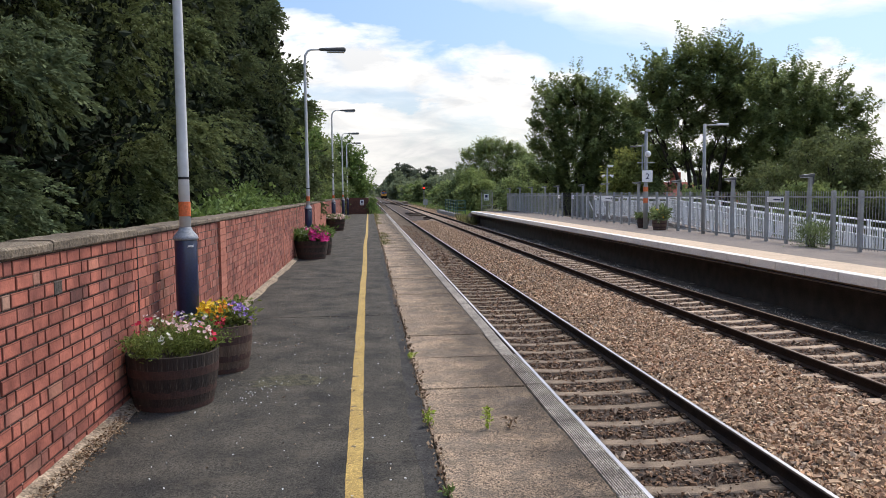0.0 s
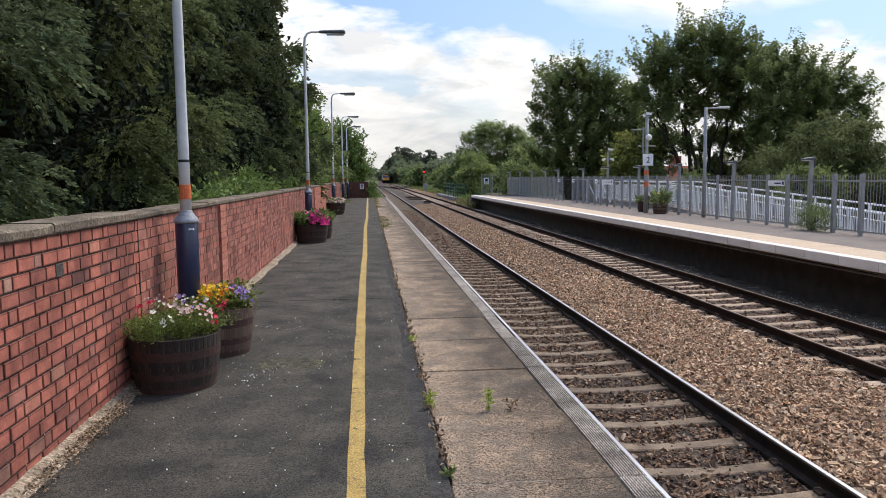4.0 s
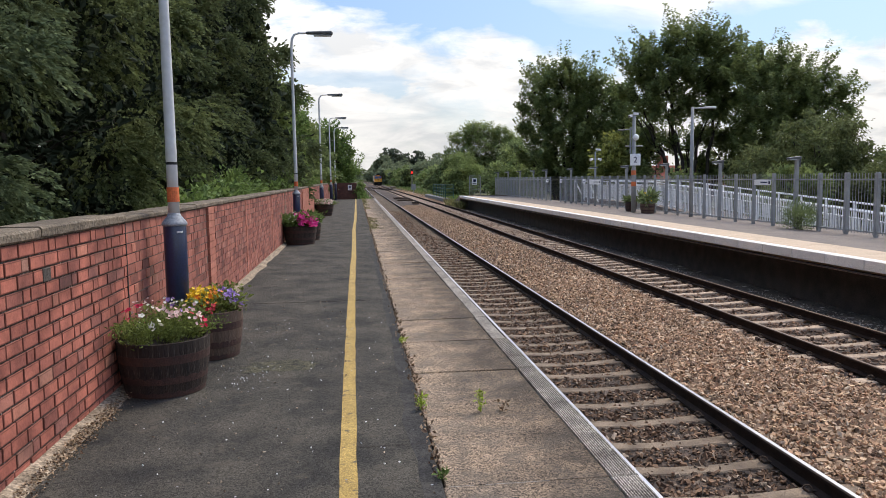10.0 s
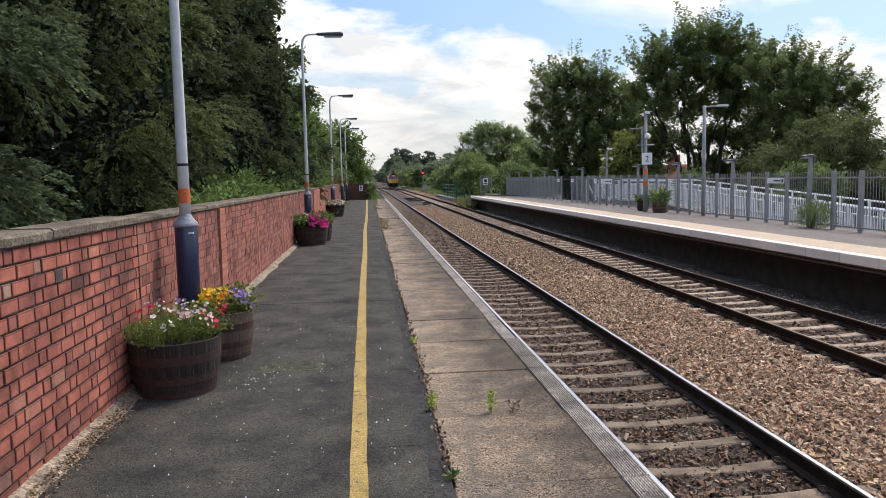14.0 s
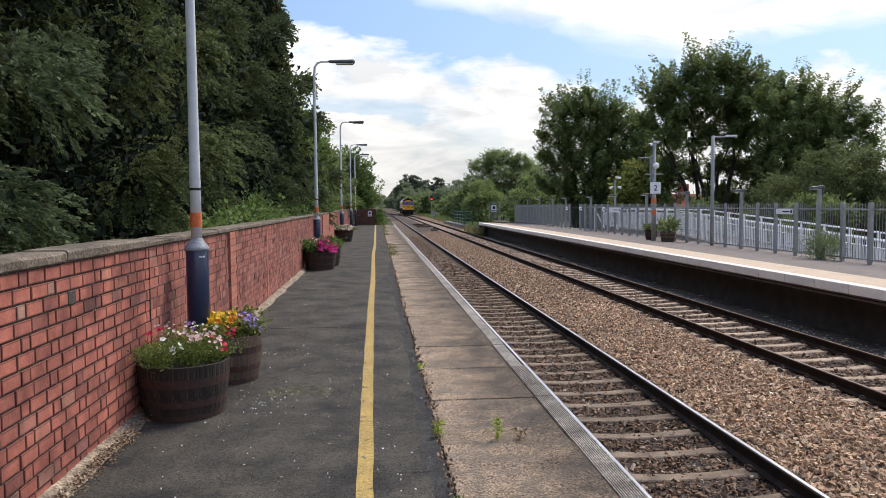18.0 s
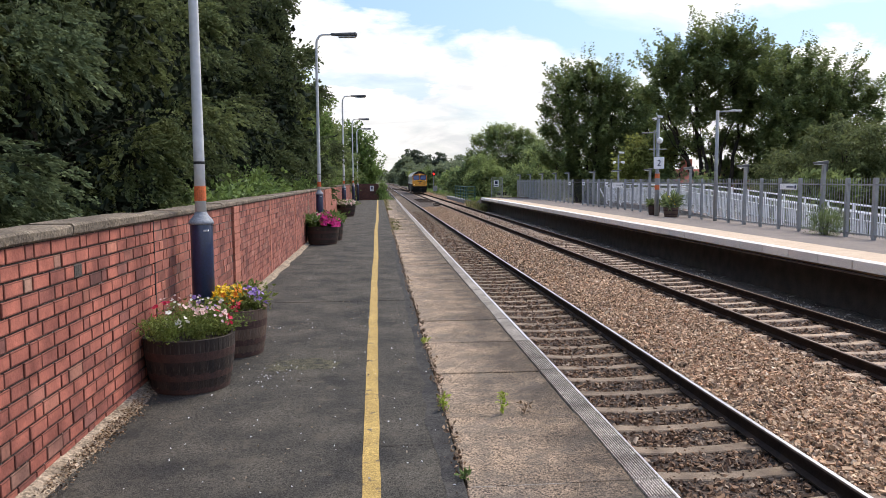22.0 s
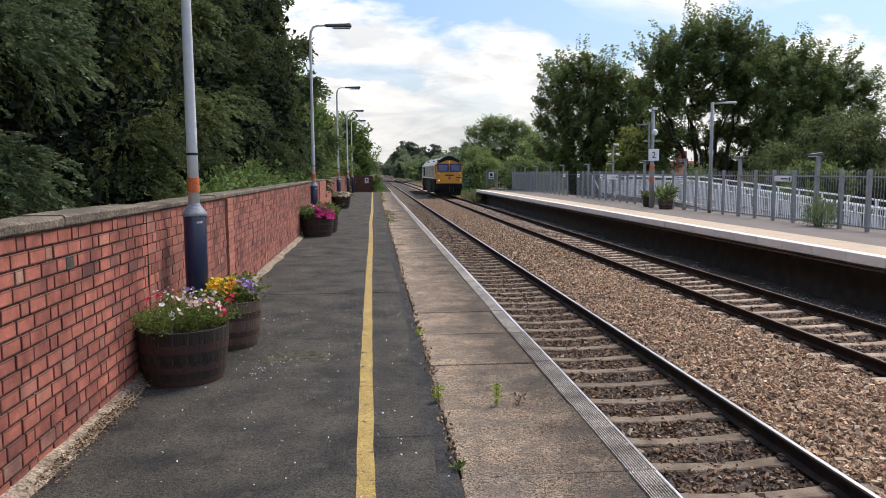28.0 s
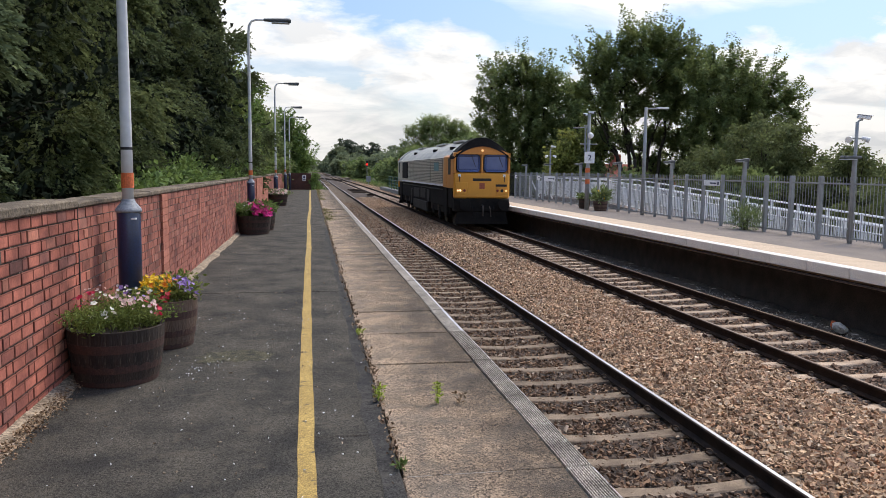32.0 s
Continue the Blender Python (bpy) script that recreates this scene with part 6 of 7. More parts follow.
# ---- beyond the platforms ----
t = thing("mesh_gate", "grey mesh gate panel with a square warning sign", "gate", (13.3, 81.5, -1.15))
for x in (-1.0, 0.2):
    bm = B()
    tube(bm, [(x, 0, 0), (x, 0, 2.9)], 0.05, 8)
    part("post", bm, GALV, t)
gb = [(-1 + 0.1 * k - 0.01, -1 + 0.1 * k + 0.01, -0.01, 0.01, 0.6, 3.0) for k in range(1, 12)] + [(-1, 0.2, -0.012, 0.012, z - 0.02, z + 0.02) for z in (0.6, 1.4, 2.2, 3.0)]
link("mesh", blocks_np("mesh", gb, GALV), t)
s = part("sign_panel", box(B(), -0.75, -0.2, -0.06, -0.03, 1.95, 2.65, 0.01), WHITE, t, "white warning sign")
part("symbol", box(B(), -0.62, -0.33, -0.068, -0.062, 2.25, 2.55), INK, s)
part("text_bar", box(B(), -0.68, -0.27, -0.068, -0.062, 2.05, 2.12), INK, s)

t = thing("bridge_parapet", "low concrete bridge kerb with dark green railings along the line", "bridge parapet", (9.85, 84.0, 0))
part("kerb_wall", box(B(), -0.25, 0.45, 0, 22, -1.45, -0.68, 0.03), PARAPET, t, "grey concrete kerb wall")
for k in range(4):
    part("ledge", box(B(), -0.3, 0.5, -0.35 - 0.02 * k, -0.01, -1.42 + k * 0.19, -1.28 + k * 0.19, 0.01), PARAPET, t)
for z in (-0.35, 0.0, 0.4, 0.8):
    bm = B()
    tube(bm, [(0, 12, z), (0, 0.5, z), (0.06, 0.05, z), (0.45, 0.0, z), (0.95, 0.0, z)], 0.05, 8)
    part("rail", bm, GREEN_P, t)
for x, y in ((0, 12), (0, 9), (0, 6), (0, 3), (0, 1.0), (0.06, 0.05), (0.95, 0.0)):
    bm = B()
    tube(bm, [(x, y, -0.7), (x, y, 0.84)], 0.06, 8)
    part("post", bm, GREEN_P, t)

t = thing("signal_post", "colour light signal showing red beside the line", "railway signal", (13.5, 183.5, -1.2))
bm = B()
tube(bm, [(0, 0, 0), (0, 0, 5.3)], 0.09, 10)
part("post", bm, GALV, t)
part("head", box(B(), -0.32, 0.32, -0.12, 0.12, 3.6, 5.0, 0.03), BLACK, t, "black signal head")
red = mat("signal_red_lamp", (0.9, 0.05, 0.03), None, 5, 0.4, emit=(1.0, 0.02, 0.015, 1.6))
bm = B()
tube(bm, [(0, -0.14, 4.15), (0, -0.17, 4.15)], 0.24, 18)
part("red_lamp", bm, red, t, "glowing red aspect")

# point machine and covers between the tracks
t = thing("point_machine", "rusty point machine with rods between the tracks", "track equipment", (5.3, 96, -0.98))
part("case", box(B(), -0.35, 0.25, -1.6, 1.2, 0, 0.24, 0.03), SLEEP_T, t)
for y in (-9, -6.5, -1.3, 0.6, 3.0):
    part("timber", box(B(), -0.6, 1.3, y - 0.13, y + 0.13, -0.02, 0.10, 0.01), SLEEP_T, t)
t = thing("cable_trough_lid", "dark cable covers lying on the ballast", "track equipment", (5.75, 75, -0.97))
part("lid", box(B(), -0.25, 0.25, -0.3, 0.3, 0, 0.12, 0.02), SLEEP_T, t)
part("lid", box(B(), -0.2, 0.55, 1.0, 1.6, 0, 0.2, 0.02), RUST, t)
t = thing("track_marker", "small grey marker board beside the line", "marker", (10.4, 138, -1.2))
part("post", box(B(), -0.05, 0.05, -0.05, 0.05, 0, 1.2), GALV, t)
part("board", box(B(), -0.4, 0.4, -0.09, -0.06, 0.7, 1.7, 0.02), GALV, t)
t = thing("sleeper_stack", "pale stack of concrete sleepers by the track", "materials", (9.8, 205, -1.2))
part("bundle", box(B(), -0.5, 0.5, -6, 6, 0, 0.7, 0.05), SLEEPER, t)

# house glimpsed through the trees
t = thing("house", "red brick house with tiled roof behind the trees", "house", (36.6, 82.0, -4.4))
part("wall", box(B(), -4, 4, -3, 3, 0, 4.6), BRICK_DARK, t)
bm = B()
v = [bm.verts.new(c) for c in ((-4.3, -3.3, 4.5), (4.3, -3.3, 4.5), (4.3, 3.3, 4.5), (-4.3, 3.3, 4.5), (-4.3, 0, 7.0), (4.3, 0, 7.0))]
for f in ((0, 1, 5, 4), (2, 3, 4, 5), (0, 4, 3), (1, 2, 5), (0, 3, 2, 1)):
    bm.faces.new([v[i] for i in f])
roof = part("roof", bm, ROOF_RED, t)
part("chimney", box(B(), -2.6, -1.7, -0.5, 0.5, 6.2, 8.1, 0.02), ROOF_RED, roof)

# ---- trees and hedges on the near side ----
for i, (x, y, h, s, nb, lv, sz, m, sp, tip) in enumerate((
        (-6.6, 2.2, 11.5, 3.4, 34, 56000, 0.066, YEWD, 1.0, 0.35), (-6.6, 7.4, 12.5, 3.5, 44, 150000, 0.062, YEWD, 1.0, 0.35),
        (-7.0, 10.4, 13.0, 2.7, 36, 60000, 0.066, SYCD, 1.0, 0.3), (-6.2, 13.8, 13.5, 3.2, 44, 105000, 0.070, SYCD, 1.0, 0.45), (-5.9, 19.0, 14.5, 3.2, 46, 84000, 0.084, YEW, 1.15, 0.6),
        (-5.2, 25.2, 14.0, 2.8, 46, 62000, 0.10, YEW, 1.2, 0.75), (-4.6, 30.8, 12.4, 2.4, 44, 42000, 0.12, YEW, 1.3, 0.8))):
    evergreen("tall dense dark evergreen tree behind the platform wall", x, y, -0.9, h, s, nb, lv, sz, m, 100 + i, width=(0.30 if m is SYCD else 0.26), group="evergreens behind the wall", sprig=sp, tip=tip)
for i, (x, y, h, s, lv) in enumerate(((-5.0, 37.5, 9.2, 2.7, 16000), (-4.8, 44.0, 8.6, 2.6, 13000), (-4.4, 51.0, 8.2, 2.5, 14000), (-3.9, 57.5, 7.2, 2.3, 12000), (-2.0, 65.0, 7.2, 2.5, 15000), (-2.4, 72.5, 6.2, 2.3, 9000))):
    tree("leafy green lineside tree behind the platform wall", "tree", x, y, -0.9, h, s, lv, 0.22, (SYC, LIGHT, SYC, MID, LIGHT, LIGHT)[i], 130 + i, low=0.08, droop=0.1, nblob=16, clump=0.5, shoots=1.0, group="lineside trees", name="lineside_tree")
for i in range(11):
    y = 80 + i * 16 + i * i * 1.5
    tree("green lineside bush beside the track", "bush", -4.6 - 0.02 * i - R.uniform(0, 0.8), y, -1.1, 6.5 + R.uniform(0, 2.0), 2.9, 2500, 0.58, (MID, SYC, LIGHT)[i % 3], 160 + i, low=0.02, nblob=12, clump=0.8, group="lineside bushes", name="lineside_bush")
for i, (x, y) in enumerate(((-11.0, 4.0), (-11.5, 11.0), (-11.0, 18.0), (-10.5, 25.0), (-9.5, 32.0))):
    tree("dark evergreen tree in the second row behind the wall", "tree", x, y, -0.9, 12.0, 4.4, 13000, 0.42, YEWD, 120 + i, low=0.02, nblob=18, clump=0.8, group="evergreens behind the wall", name="evergreen_tree")
# hedge of broad leaves standing over the wall
for i, (y, z, s, m, lv) in enumerate(((15.6, 0.85, 0.95, IVY, 4000), (18.5, 0.9, 0.95, LIGHT, 3600), (21.5, 1.0, 0.95, IVY, 3600), (25.0, 0.8, 0.9, LIGHT, 3000), (29.0, 0.9, 1.0, IVY, 2800), (34.0, 1.0, 1.2, LIGHT, 2600), (40.0, 1.0, 1.3, IVY, 2400), (47.0, 1.0, 1.3, LIGHT, 2000))):
    t = thing("hedge_bush", "glossy green bush standing over the platform wall", "bush", (-3.35, y, 0.0), "bushes behind the wall")
    bl = [(R.uniform(-0.3, 0.4), R.uniform(-1.2, 1.2), z + R.uniform(-0.25, 0.45), s * 0.6, s * 0.8, s * 0.55) for k in range(6)]
    bm = B()
    for b in bl:
        limb(bm, (0, 0, -1.2), b[:3], 0.04, 0.012, R, 6)
    part("stem_tuft", bm, BARK, t)
    crown("foliage", t, bl, int(lv * 1.3), 0.12, m, 200 + i, 0.2, 0.26, 26)
bank = box(B(), -30, -2.2, -24, 63, -1.4, -0.9)
tagged(part("bank", bank, GROUND), "shaded earth bank behind the platform wall", "ground", kind="structure")

# ---- trees beyond the far platform ----
G = "trees beyond the far platform"
sycamore("tall multi-stemmed sycamore with an open crown", 18.7, 67.0, -1.4,
         [(-2.6, 0, 11.6, 1.0), (-1.6, 0.5, 12.2, 1.3), (0.0, -0.4, 12.3, 1.5), (1.8, 0, 11.9, 1.4), (2.8, 0.4, 10.6, 1.2), (-2.2, -0.4, 9.6, 1.5), (0.2, 0.3, 9.8, 2.0), (2.3, -0.3, 9.0, 1.7),
          (-2.4, 0.3, 7.2, 1.5), (0.0, -0.6, 7.0, 2.2), (2.6, 0.4, 6.6, 1.8), (-2.6, 0, 4.8, 1.5), (0.2, 0, 4.2, 2.2), (2.8, 0, 4.0, 1.8), (-1.4, 0, 2.4, 1.6), (1.6, 0, 2.2, 1.7)], 5, 90000, 0.21, SYC, 301, 1.3, 0.34, 105, G, spire=1.0, drop=0.9)
sycamore("broad multi-stemmed sycamore standing above the railing", 23.2, 50.5, -1.4,
         [(-3.7, 0, 10.8, 1.2), (-2.2, 0.6, 12.2, 1.3), (-0.3, -0.4, 12.6, 1.5), (1.4, 0.3, 12.4, 1.4), (3.2, 0, 11.4, 1.4), (-3.9, 0.3, 9.0, 1.2), (-1.8, -0.3, 10.2, 1.9), (0.6, 0, 10.4, 2.0), (2.9, 0.4, 9.4, 1.8),
          (-3.6, -0.2, 7.2, 1.3), (-1.6, 0.4, 8.0, 1.6), (1.2, -0.3, 8.0, 1.6), (3.6, 0, 7.4, 1.5), (-3.4, 0.2, 5.0, 1.1), (-3.4, 0, 3.0, 1.0), (3.8, 0.4, 5.2, 1.5), (3.0, 1.0, 3.2, 1.5), (-1.8, 1.2, 5.6, 1.2), (0.4, 1.4, 5.4, 1.2), (1.9, 0.8, 5.8, 1.1), (1.4, 1.6, 3.4, 1.2), (0.4, 1.6, 1.8, 1.1)], 14, 110000, 0.175, SYC, 302, 1.1, 0.31, 105, G, 1.2, 0.8, 0.7)
sycamore("broad sycamore with visible stems and gaps in its crown", 28.4, 46.5, -1.4,
         [(-2.6, 0.3, 10.4, 1.2), (-1.0, 0, 10.2, 1.3), (0.8, 0.3, 9.9, 1.2), (2.4, 0, 8.9, 1.2), (-2.2, -0.3, 8.4, 1.7), (0.2, 0.3, 8.2, 1.7), (2.3, -0.2, 7.2, 1.4), (-2.4, 0, 6.2, 1.6), (0.0, 0.3, 6.0, 1.8), (2.2, 0, 5.4, 1.4),
          (-1.6, 0.4, 4.2, 1.7), (1.0, 0, 3.8, 1.8), (2.8, 0.4, 3.2, 1.4)], 9, 84000, 0.17, SYC, 303, 1.05, 0.30, 105, G, 1.0, 0.9, 1.1)
tree("slender sycamore standing between two larger trees", "tree", 23.5, 66.0, -1.4, 11.0, 2.4, 30000, 0.24, SYC, 304, low=0.05, stems=2, nblob=20, clump=0.5, group="trees beyond the far platform", shoots=1.2)
sycamore("rounded bushy green tree beside the line", 19.8, 120.0, -1.4,
         [(-4.2, 0, 6.4, 1.6), (-3.0, 0.5, 8.8, 1.8), (-1.0, 0, 10.0, 1.9), (1.4, 0.5, 9.9, 2.0), (3.6, 0, 9.2, 1.9), (5.4, 0, 8.2, 1.8), (-3.4, 0, 5.2, 2.2), (-0.4, -0.5, 7.4, 2.6), (2.8, 0, 7.0, 2.6), (5.6, 0, 5.6, 2.2),
          (-4.6, 0, 3.2, 2.0), (-1.2, -0.5, 4.4, 2.6), (2.4, -0.5, 4.2, 2.6), (5.4, 0, 3.4, 2.2), (-2.8, -0.5, 2.0, 2.0), (0.6, -0.5, 2.0, 2.2), (3.8, 0, 2.0, 2.2)], 5, 84000, 0.22, WILLOW, 305, 0.9, 0.5, 40, G)
tree("small rounded green tree beside the line", "tree", 15.2, 108.0, -1.4, 6.4, 2.9, 17000, 0.24, WILLOW, 306, low=0.04, nblob=20, clump=0.6, group=G)
for i, (x, y, h, s, m, lv) in enumerate(((18.9, 52.0, 5.9, 2.2, YGREEN, 20000), (22.4, 40.0, 4.6, 2.6, OLIVE, 14000), (23.5, 36.0, 6.0, 3.3, OLIVE, 38000), (24.6, 31.5, 4.0, 2.4, OLIVE, 26000), (24.0, 30.0, 4.2, 2.4, OLIVE, 9000), (22.0, 25.0, 3.4, 2.4, OLIVE, 7000), (29.0, 27.0, 2.5, 2.4, OLIVE, 6000), (21.0, 20.0, 2.6, 2.2, SYC, 5000), (29.0, 20.0, 2.3, 2.4, SYC, 5000), (20.0, 33.0, 3.3, 2.0, SYC, 6000), (19.2, 44.0, 3.0, 2.0, SYC, 6000), (33.0, 52.0, 4.6, 3.0, SYC, 6000), (16.5, 78.0, 5.5, 2.6, SYC, 5000), (22.5, 72.0, 5.6, 3.4, SYCD, 6000), (18.5, 88.0, 7.4, 3.4, MID, 7000), (14.6, 105.0, 4.4, 2.2, SYC, 4000), (13.8, 121.0, 5.0, 2.6, MID, 4000), (25.5, 98.0, 6.4, 3.6, SYC, 7000))):
    tree("dense green bush beyond the far platform", "bush", x, y, -1.4, h, s, lv, (0.15 if m is OLIVE else 0.135 + 0.0024 * y), m, 320 + i, low=0.05, nblob=18 if m is OLIVE else 14, clump=0.36 if m is OLIVE else 0.5, droop=0.7 if m is OLIVE else 0.3, group="bushes beyond the far platform", name="bush")
for i in range(15):
    y = 135 + i * 15 + i * i * 0.8
    tree("green lineside bush beside the track", "bush", 13.6 + R.uniform(0, 1.6) + 0.01 * i + 2.6 * (y < 190), y, -1.2, 3.6 + R.uniform(0, 1.8) + 0.18 * i, 2.5, 2000, 0.6 + 0.02 * i, (LIGHT, MID, SYC)[i % 3], 350 + i, low=0.02, nblob=12, clump=0.8, group="lineside bushes", name="lineside_bush")
# wooded rise in the distance
for i, (x, y, h, s) in enumerate(((-9, 400, 12, 7), (12.5, 330, 7.5, 3.6), (14.5, 350, 11.5, 4.6), (17.2, 380, 19.4, 5.0), (22.0, 385, 17.4, 5.0), (13.5, 372, 15.0, 4.4), (26.4, 390, 16.2, 4.0), (31.4, 380, 17.6, 3.8), (36, 372, 13.5, 4.6), (42, 380, 15.6, 5.5), (49, 372, 14, 6), (20, 318, 11.5, 5.0), (26, 300, 10.5, 5.0),
                                  (16.5, 285, 8, 3.8), (23, 262, 8.4, 4.2), (31, 275, 10.5, 5.0), (38, 300, 12, 6), (13.0, 640, 9, 4.0), (16.5, 660, 15.5, 5.5), (20.5, 620, 20, 6.5), (14.0, 520, 10.5, 4.2), (18.0, 560, 16, 5.5), (14.2, 450, 10.0, 3.8), (6, 740, 12, 12), (24, 740, 18, 12), (-13, 500, 18, 11), (52, 300, 12, 8), (40, 240, 9, 6), (30, 215, 8.5, 4.6), (21.5, 205, 7.6, 3.2), (25.5, 180, 7.6, 3.6), (36, 160, 9, 5))):
    rng = np.random.default_rng(380 + i)
    t = thing("distant_tree", "distant wooded tree on the horizon beyond the line", "tree", (x, y, -1.4), "distant woodland")
    h *= 0.95
    bl = [(0, 0, h * 0.42, s * 0.95, s * 0.95, h * 0.42), (0, 0, h * 0.66, s * 0.72, s * 0.72, h * 0.32)]
    for k in range(7):
        a = k * 2.4 + rng.random()
        q = s * rng.uniform(0.26, 0.42)
        bl.append((math.cos(a) * s * 0.62, math.sin(a) * s * 0.62, h * rng.uniform(0.45, 0.78), q, q, q * 0.9))
    bm = B()
    limb(bm, (0, 0, -0.3), (0, 0, h * 0.7), 0.3, 0.1, rng, 7)
    part("trunk", bm, BARK, t)
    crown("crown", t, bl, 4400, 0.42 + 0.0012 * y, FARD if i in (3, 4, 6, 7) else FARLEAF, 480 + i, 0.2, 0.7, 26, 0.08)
# far skyline
bm = B()
pts = []
for i in range(0, 241):
    a = 2 * math.pi * i / 240
    r = 1500 + 120 * noise.noise((math.cos(a) * 4, math.sin(a) * 4, 1))
    h = 12 + 9 * noise.noise((math.cos(a) * 30, math.sin(a) * 30, 2)) + 5 * noise.noise((math.cos(a) * 90, math.sin(a) * 90, 3))
    pts.append((bm.verts.new((r * math.cos(a), 400 + r * math.sin(a), -2)), bm.verts.new((r * math.cos(a), 400 + r * math.sin(a), h))))
for a, b in zip(pts, pts[1:]):
    bm.faces.new((a[0], a[1], b[1], b[0]))
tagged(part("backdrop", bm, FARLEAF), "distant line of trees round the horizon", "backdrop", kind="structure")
# lineside grass
def grass(name, n, x0, x1, y0, y1, z, h, m, seed, label):
    rng = np.random.default_rng(seed)
    p = np.stack([rng.uniform(x0, x1, n), y0 + (y1 - y0) * rng.random(n) ** 1.5, np.full(n, z)], 1)
    d = rng.normal(size=(n, 3)) * 0.35; d[:, 2] = 1
    tagged(link(name, leaves_np(name, p, d, h * rng.uniform(0.5, 1.4, n), m, rng, 0.06)), label, "grass", kind="stuff")


grass("verge_grass", 5000, 10.2, 13.5, 72, 260, -1.2, 0.4, STRAW, 61, "dry straw-coloured grass beside the line")
grass("verge_grass", 3500, 11.2, 15.0, 86, 300, -1.2, 0.55, LIGHT, 62, "long green grass beside the line")
grass("verge_grass", 5000, -1.6, 1.3, 63.2, 200, -1.1, 0.8, LIGHT, 63, "long green grass at the platform end")
grass("verge_grass", 900, 8.6, 9.0, 62.5, 74, -1.1, 0.6, STRAW, 64, "dry grass at the far platform end")
t = thing("end_shrub", "green leafy shrub beside the platform end wall", "shrub", (0.22, 62.2, 0))
crown("foliage", t, [(0, 0, 0.5, 0.3, 0.5, 0.5), (0.05, 0.3, 1.0, 0.3, 0.5, 0.4)], 900, 0.14, LIGHT, 66, 0.1, 0.2, 30)
bm = B()
limb(bm, (0, 0, -0.1), (0, 0.1, 1.0), 0.03, 0.01, R, 5)
part("stem_tuft", bm, BARK, t)

# ---- locomotive ----
OR = mat("loco_orange", (0.67, 0.275, 0.058), (0.60, 0.24, 0.052), 1.5, 0.42, 0.02, 30, coord="object", fine=0.06)
YE = mat("loco_yellow", (0.72, 0.335, 0.042), (0.65, 0.29, 0.038), 1.5, 0.42, 0.02, 30, coord="object", fine=0.06)
SILVER = mat("loco_silver_side", (0.50, 0.46, 0.37), (0.42, 0.385, 0.31), 1.5, 0.5, 0.03, 30, coord="object")
ROOFG = mat("loco_roof_grey", (0.46, 0.45, 0.40), (0.31, 0.305, 0.27), 1.0, 0.6, 0.03, 20, coord="object")
DIRT = mat("loco_black_underframe", (0.013, 0.012, 0.012), (0.022, 0.020, 0.018), 3, 0.9, 0.2, 30, coord="object", spec=0.08)
TANK = mat("dusty_grey_tank", (0.022, 0.021, 0.02), (0.04, 0.036, 0.032), 3, 0.8, 0.2, 30, coord="object", spec=0.2)
# The sky's blue reflection is put into the glass colour
GLASS = mat("sky_blue_cab_glass", (0.085, 0.120, 0.26), (0.110, 0.150, 0.31), 2, 0.10, coord="object", fine=0.0, spec=0.6)
HEAD = mat("headlight_glow", (1, 0.9, 0.7), None, 5, 0.3, emit=(1.0, 0.70, 0.34, 1.2), coord="object")
MARK = mat("marker_glow", (1, 0.8, 0.5), None, 5, 0.3, emit=(1.0, 0.48, 0.14, 0.9), coord="object")
TAIL = mat("tail_lamp", (0.25, 0.02, 0.015), None, 5, 0.3, coord="object")
TEAL = mat("teal_badge", (0.10, 0.26, 0.28), None, 5, 0.5, coord="object")
STEEL = mat("wheel_steel", (0.10, 0.085, 0.075), (0.06, 0.05, 0.045), 5, 0.6, 0.1, 40, metal=0.5, coord="object")

loco = thing("diesel_locomotive", "orange and silver diesel locomotive with lit headlights on the track", "locomotive")
HW = 1.285


def loft(bm, secs):
    rings = [[bm.verts.new(c) for c in s] for s in secs]
    n = len(rings[0])
    for a, b in zip(rings, rings[1:]):
        for i in range(n):
            bm.faces.new((a[i], a[(i + 1) % n], b[(i + 1) % n], b[i]))
    bm.faces.new(rings[0][::-1]); bm.faces.new(rings[-1])
    return bm


def section(y, hw, z0, zs, ztop, n=9):
    """Body cross-section: straight sides and an arched roof."""
    pts = [(-hw, y, z0), (-hw, y, zs)]
    for i in range(1, n):
        a = math.pi * (1 - i / n)
        pts.append((hw * math.cos(a) * 0.985, y, arch_z(hw * math.cos(a) * 0.985, hw, zs, ztop)))
    return pts + [(hw, y, zs), (hw, y, z0)]


def arch_z(x, hw, zs, zt):
    return zs + (zt - zs) * max(0.0, 1 - abs(x / hw) ** 1.8) ** 0.9


def arch_band(y0, y1, hw, zs, z_in, z_out):
    """The arched front edge of the roof, open below."""
    bm = B()
    n = 16
    rings = []
    for i in range(n + 1):
        x = -hw + 2 * hw * i / n
        zo = arch_z(x, hw, zs, z_out)
        zi = min(zo - 0.03, arch_z(x, hw, zs - 0.12, z_in))
        rings.append([bm.verts.new(c) for c in ((x, y0, zi), (x, y0 + (y1 - y0) * 0.12, zo), (x, y1, zo + 0.015), (x, y1, zi))])
    for a, b in zip(rings, rings[1:]):
        for k in range(4):
            bm.faces.new((a[k], a[(k + 1) % 4], b[(k + 1) % 4], b[k]))
    bm.faces.new(rings[0]); bm.faces.new(rings[-1][::-1])
    return bm


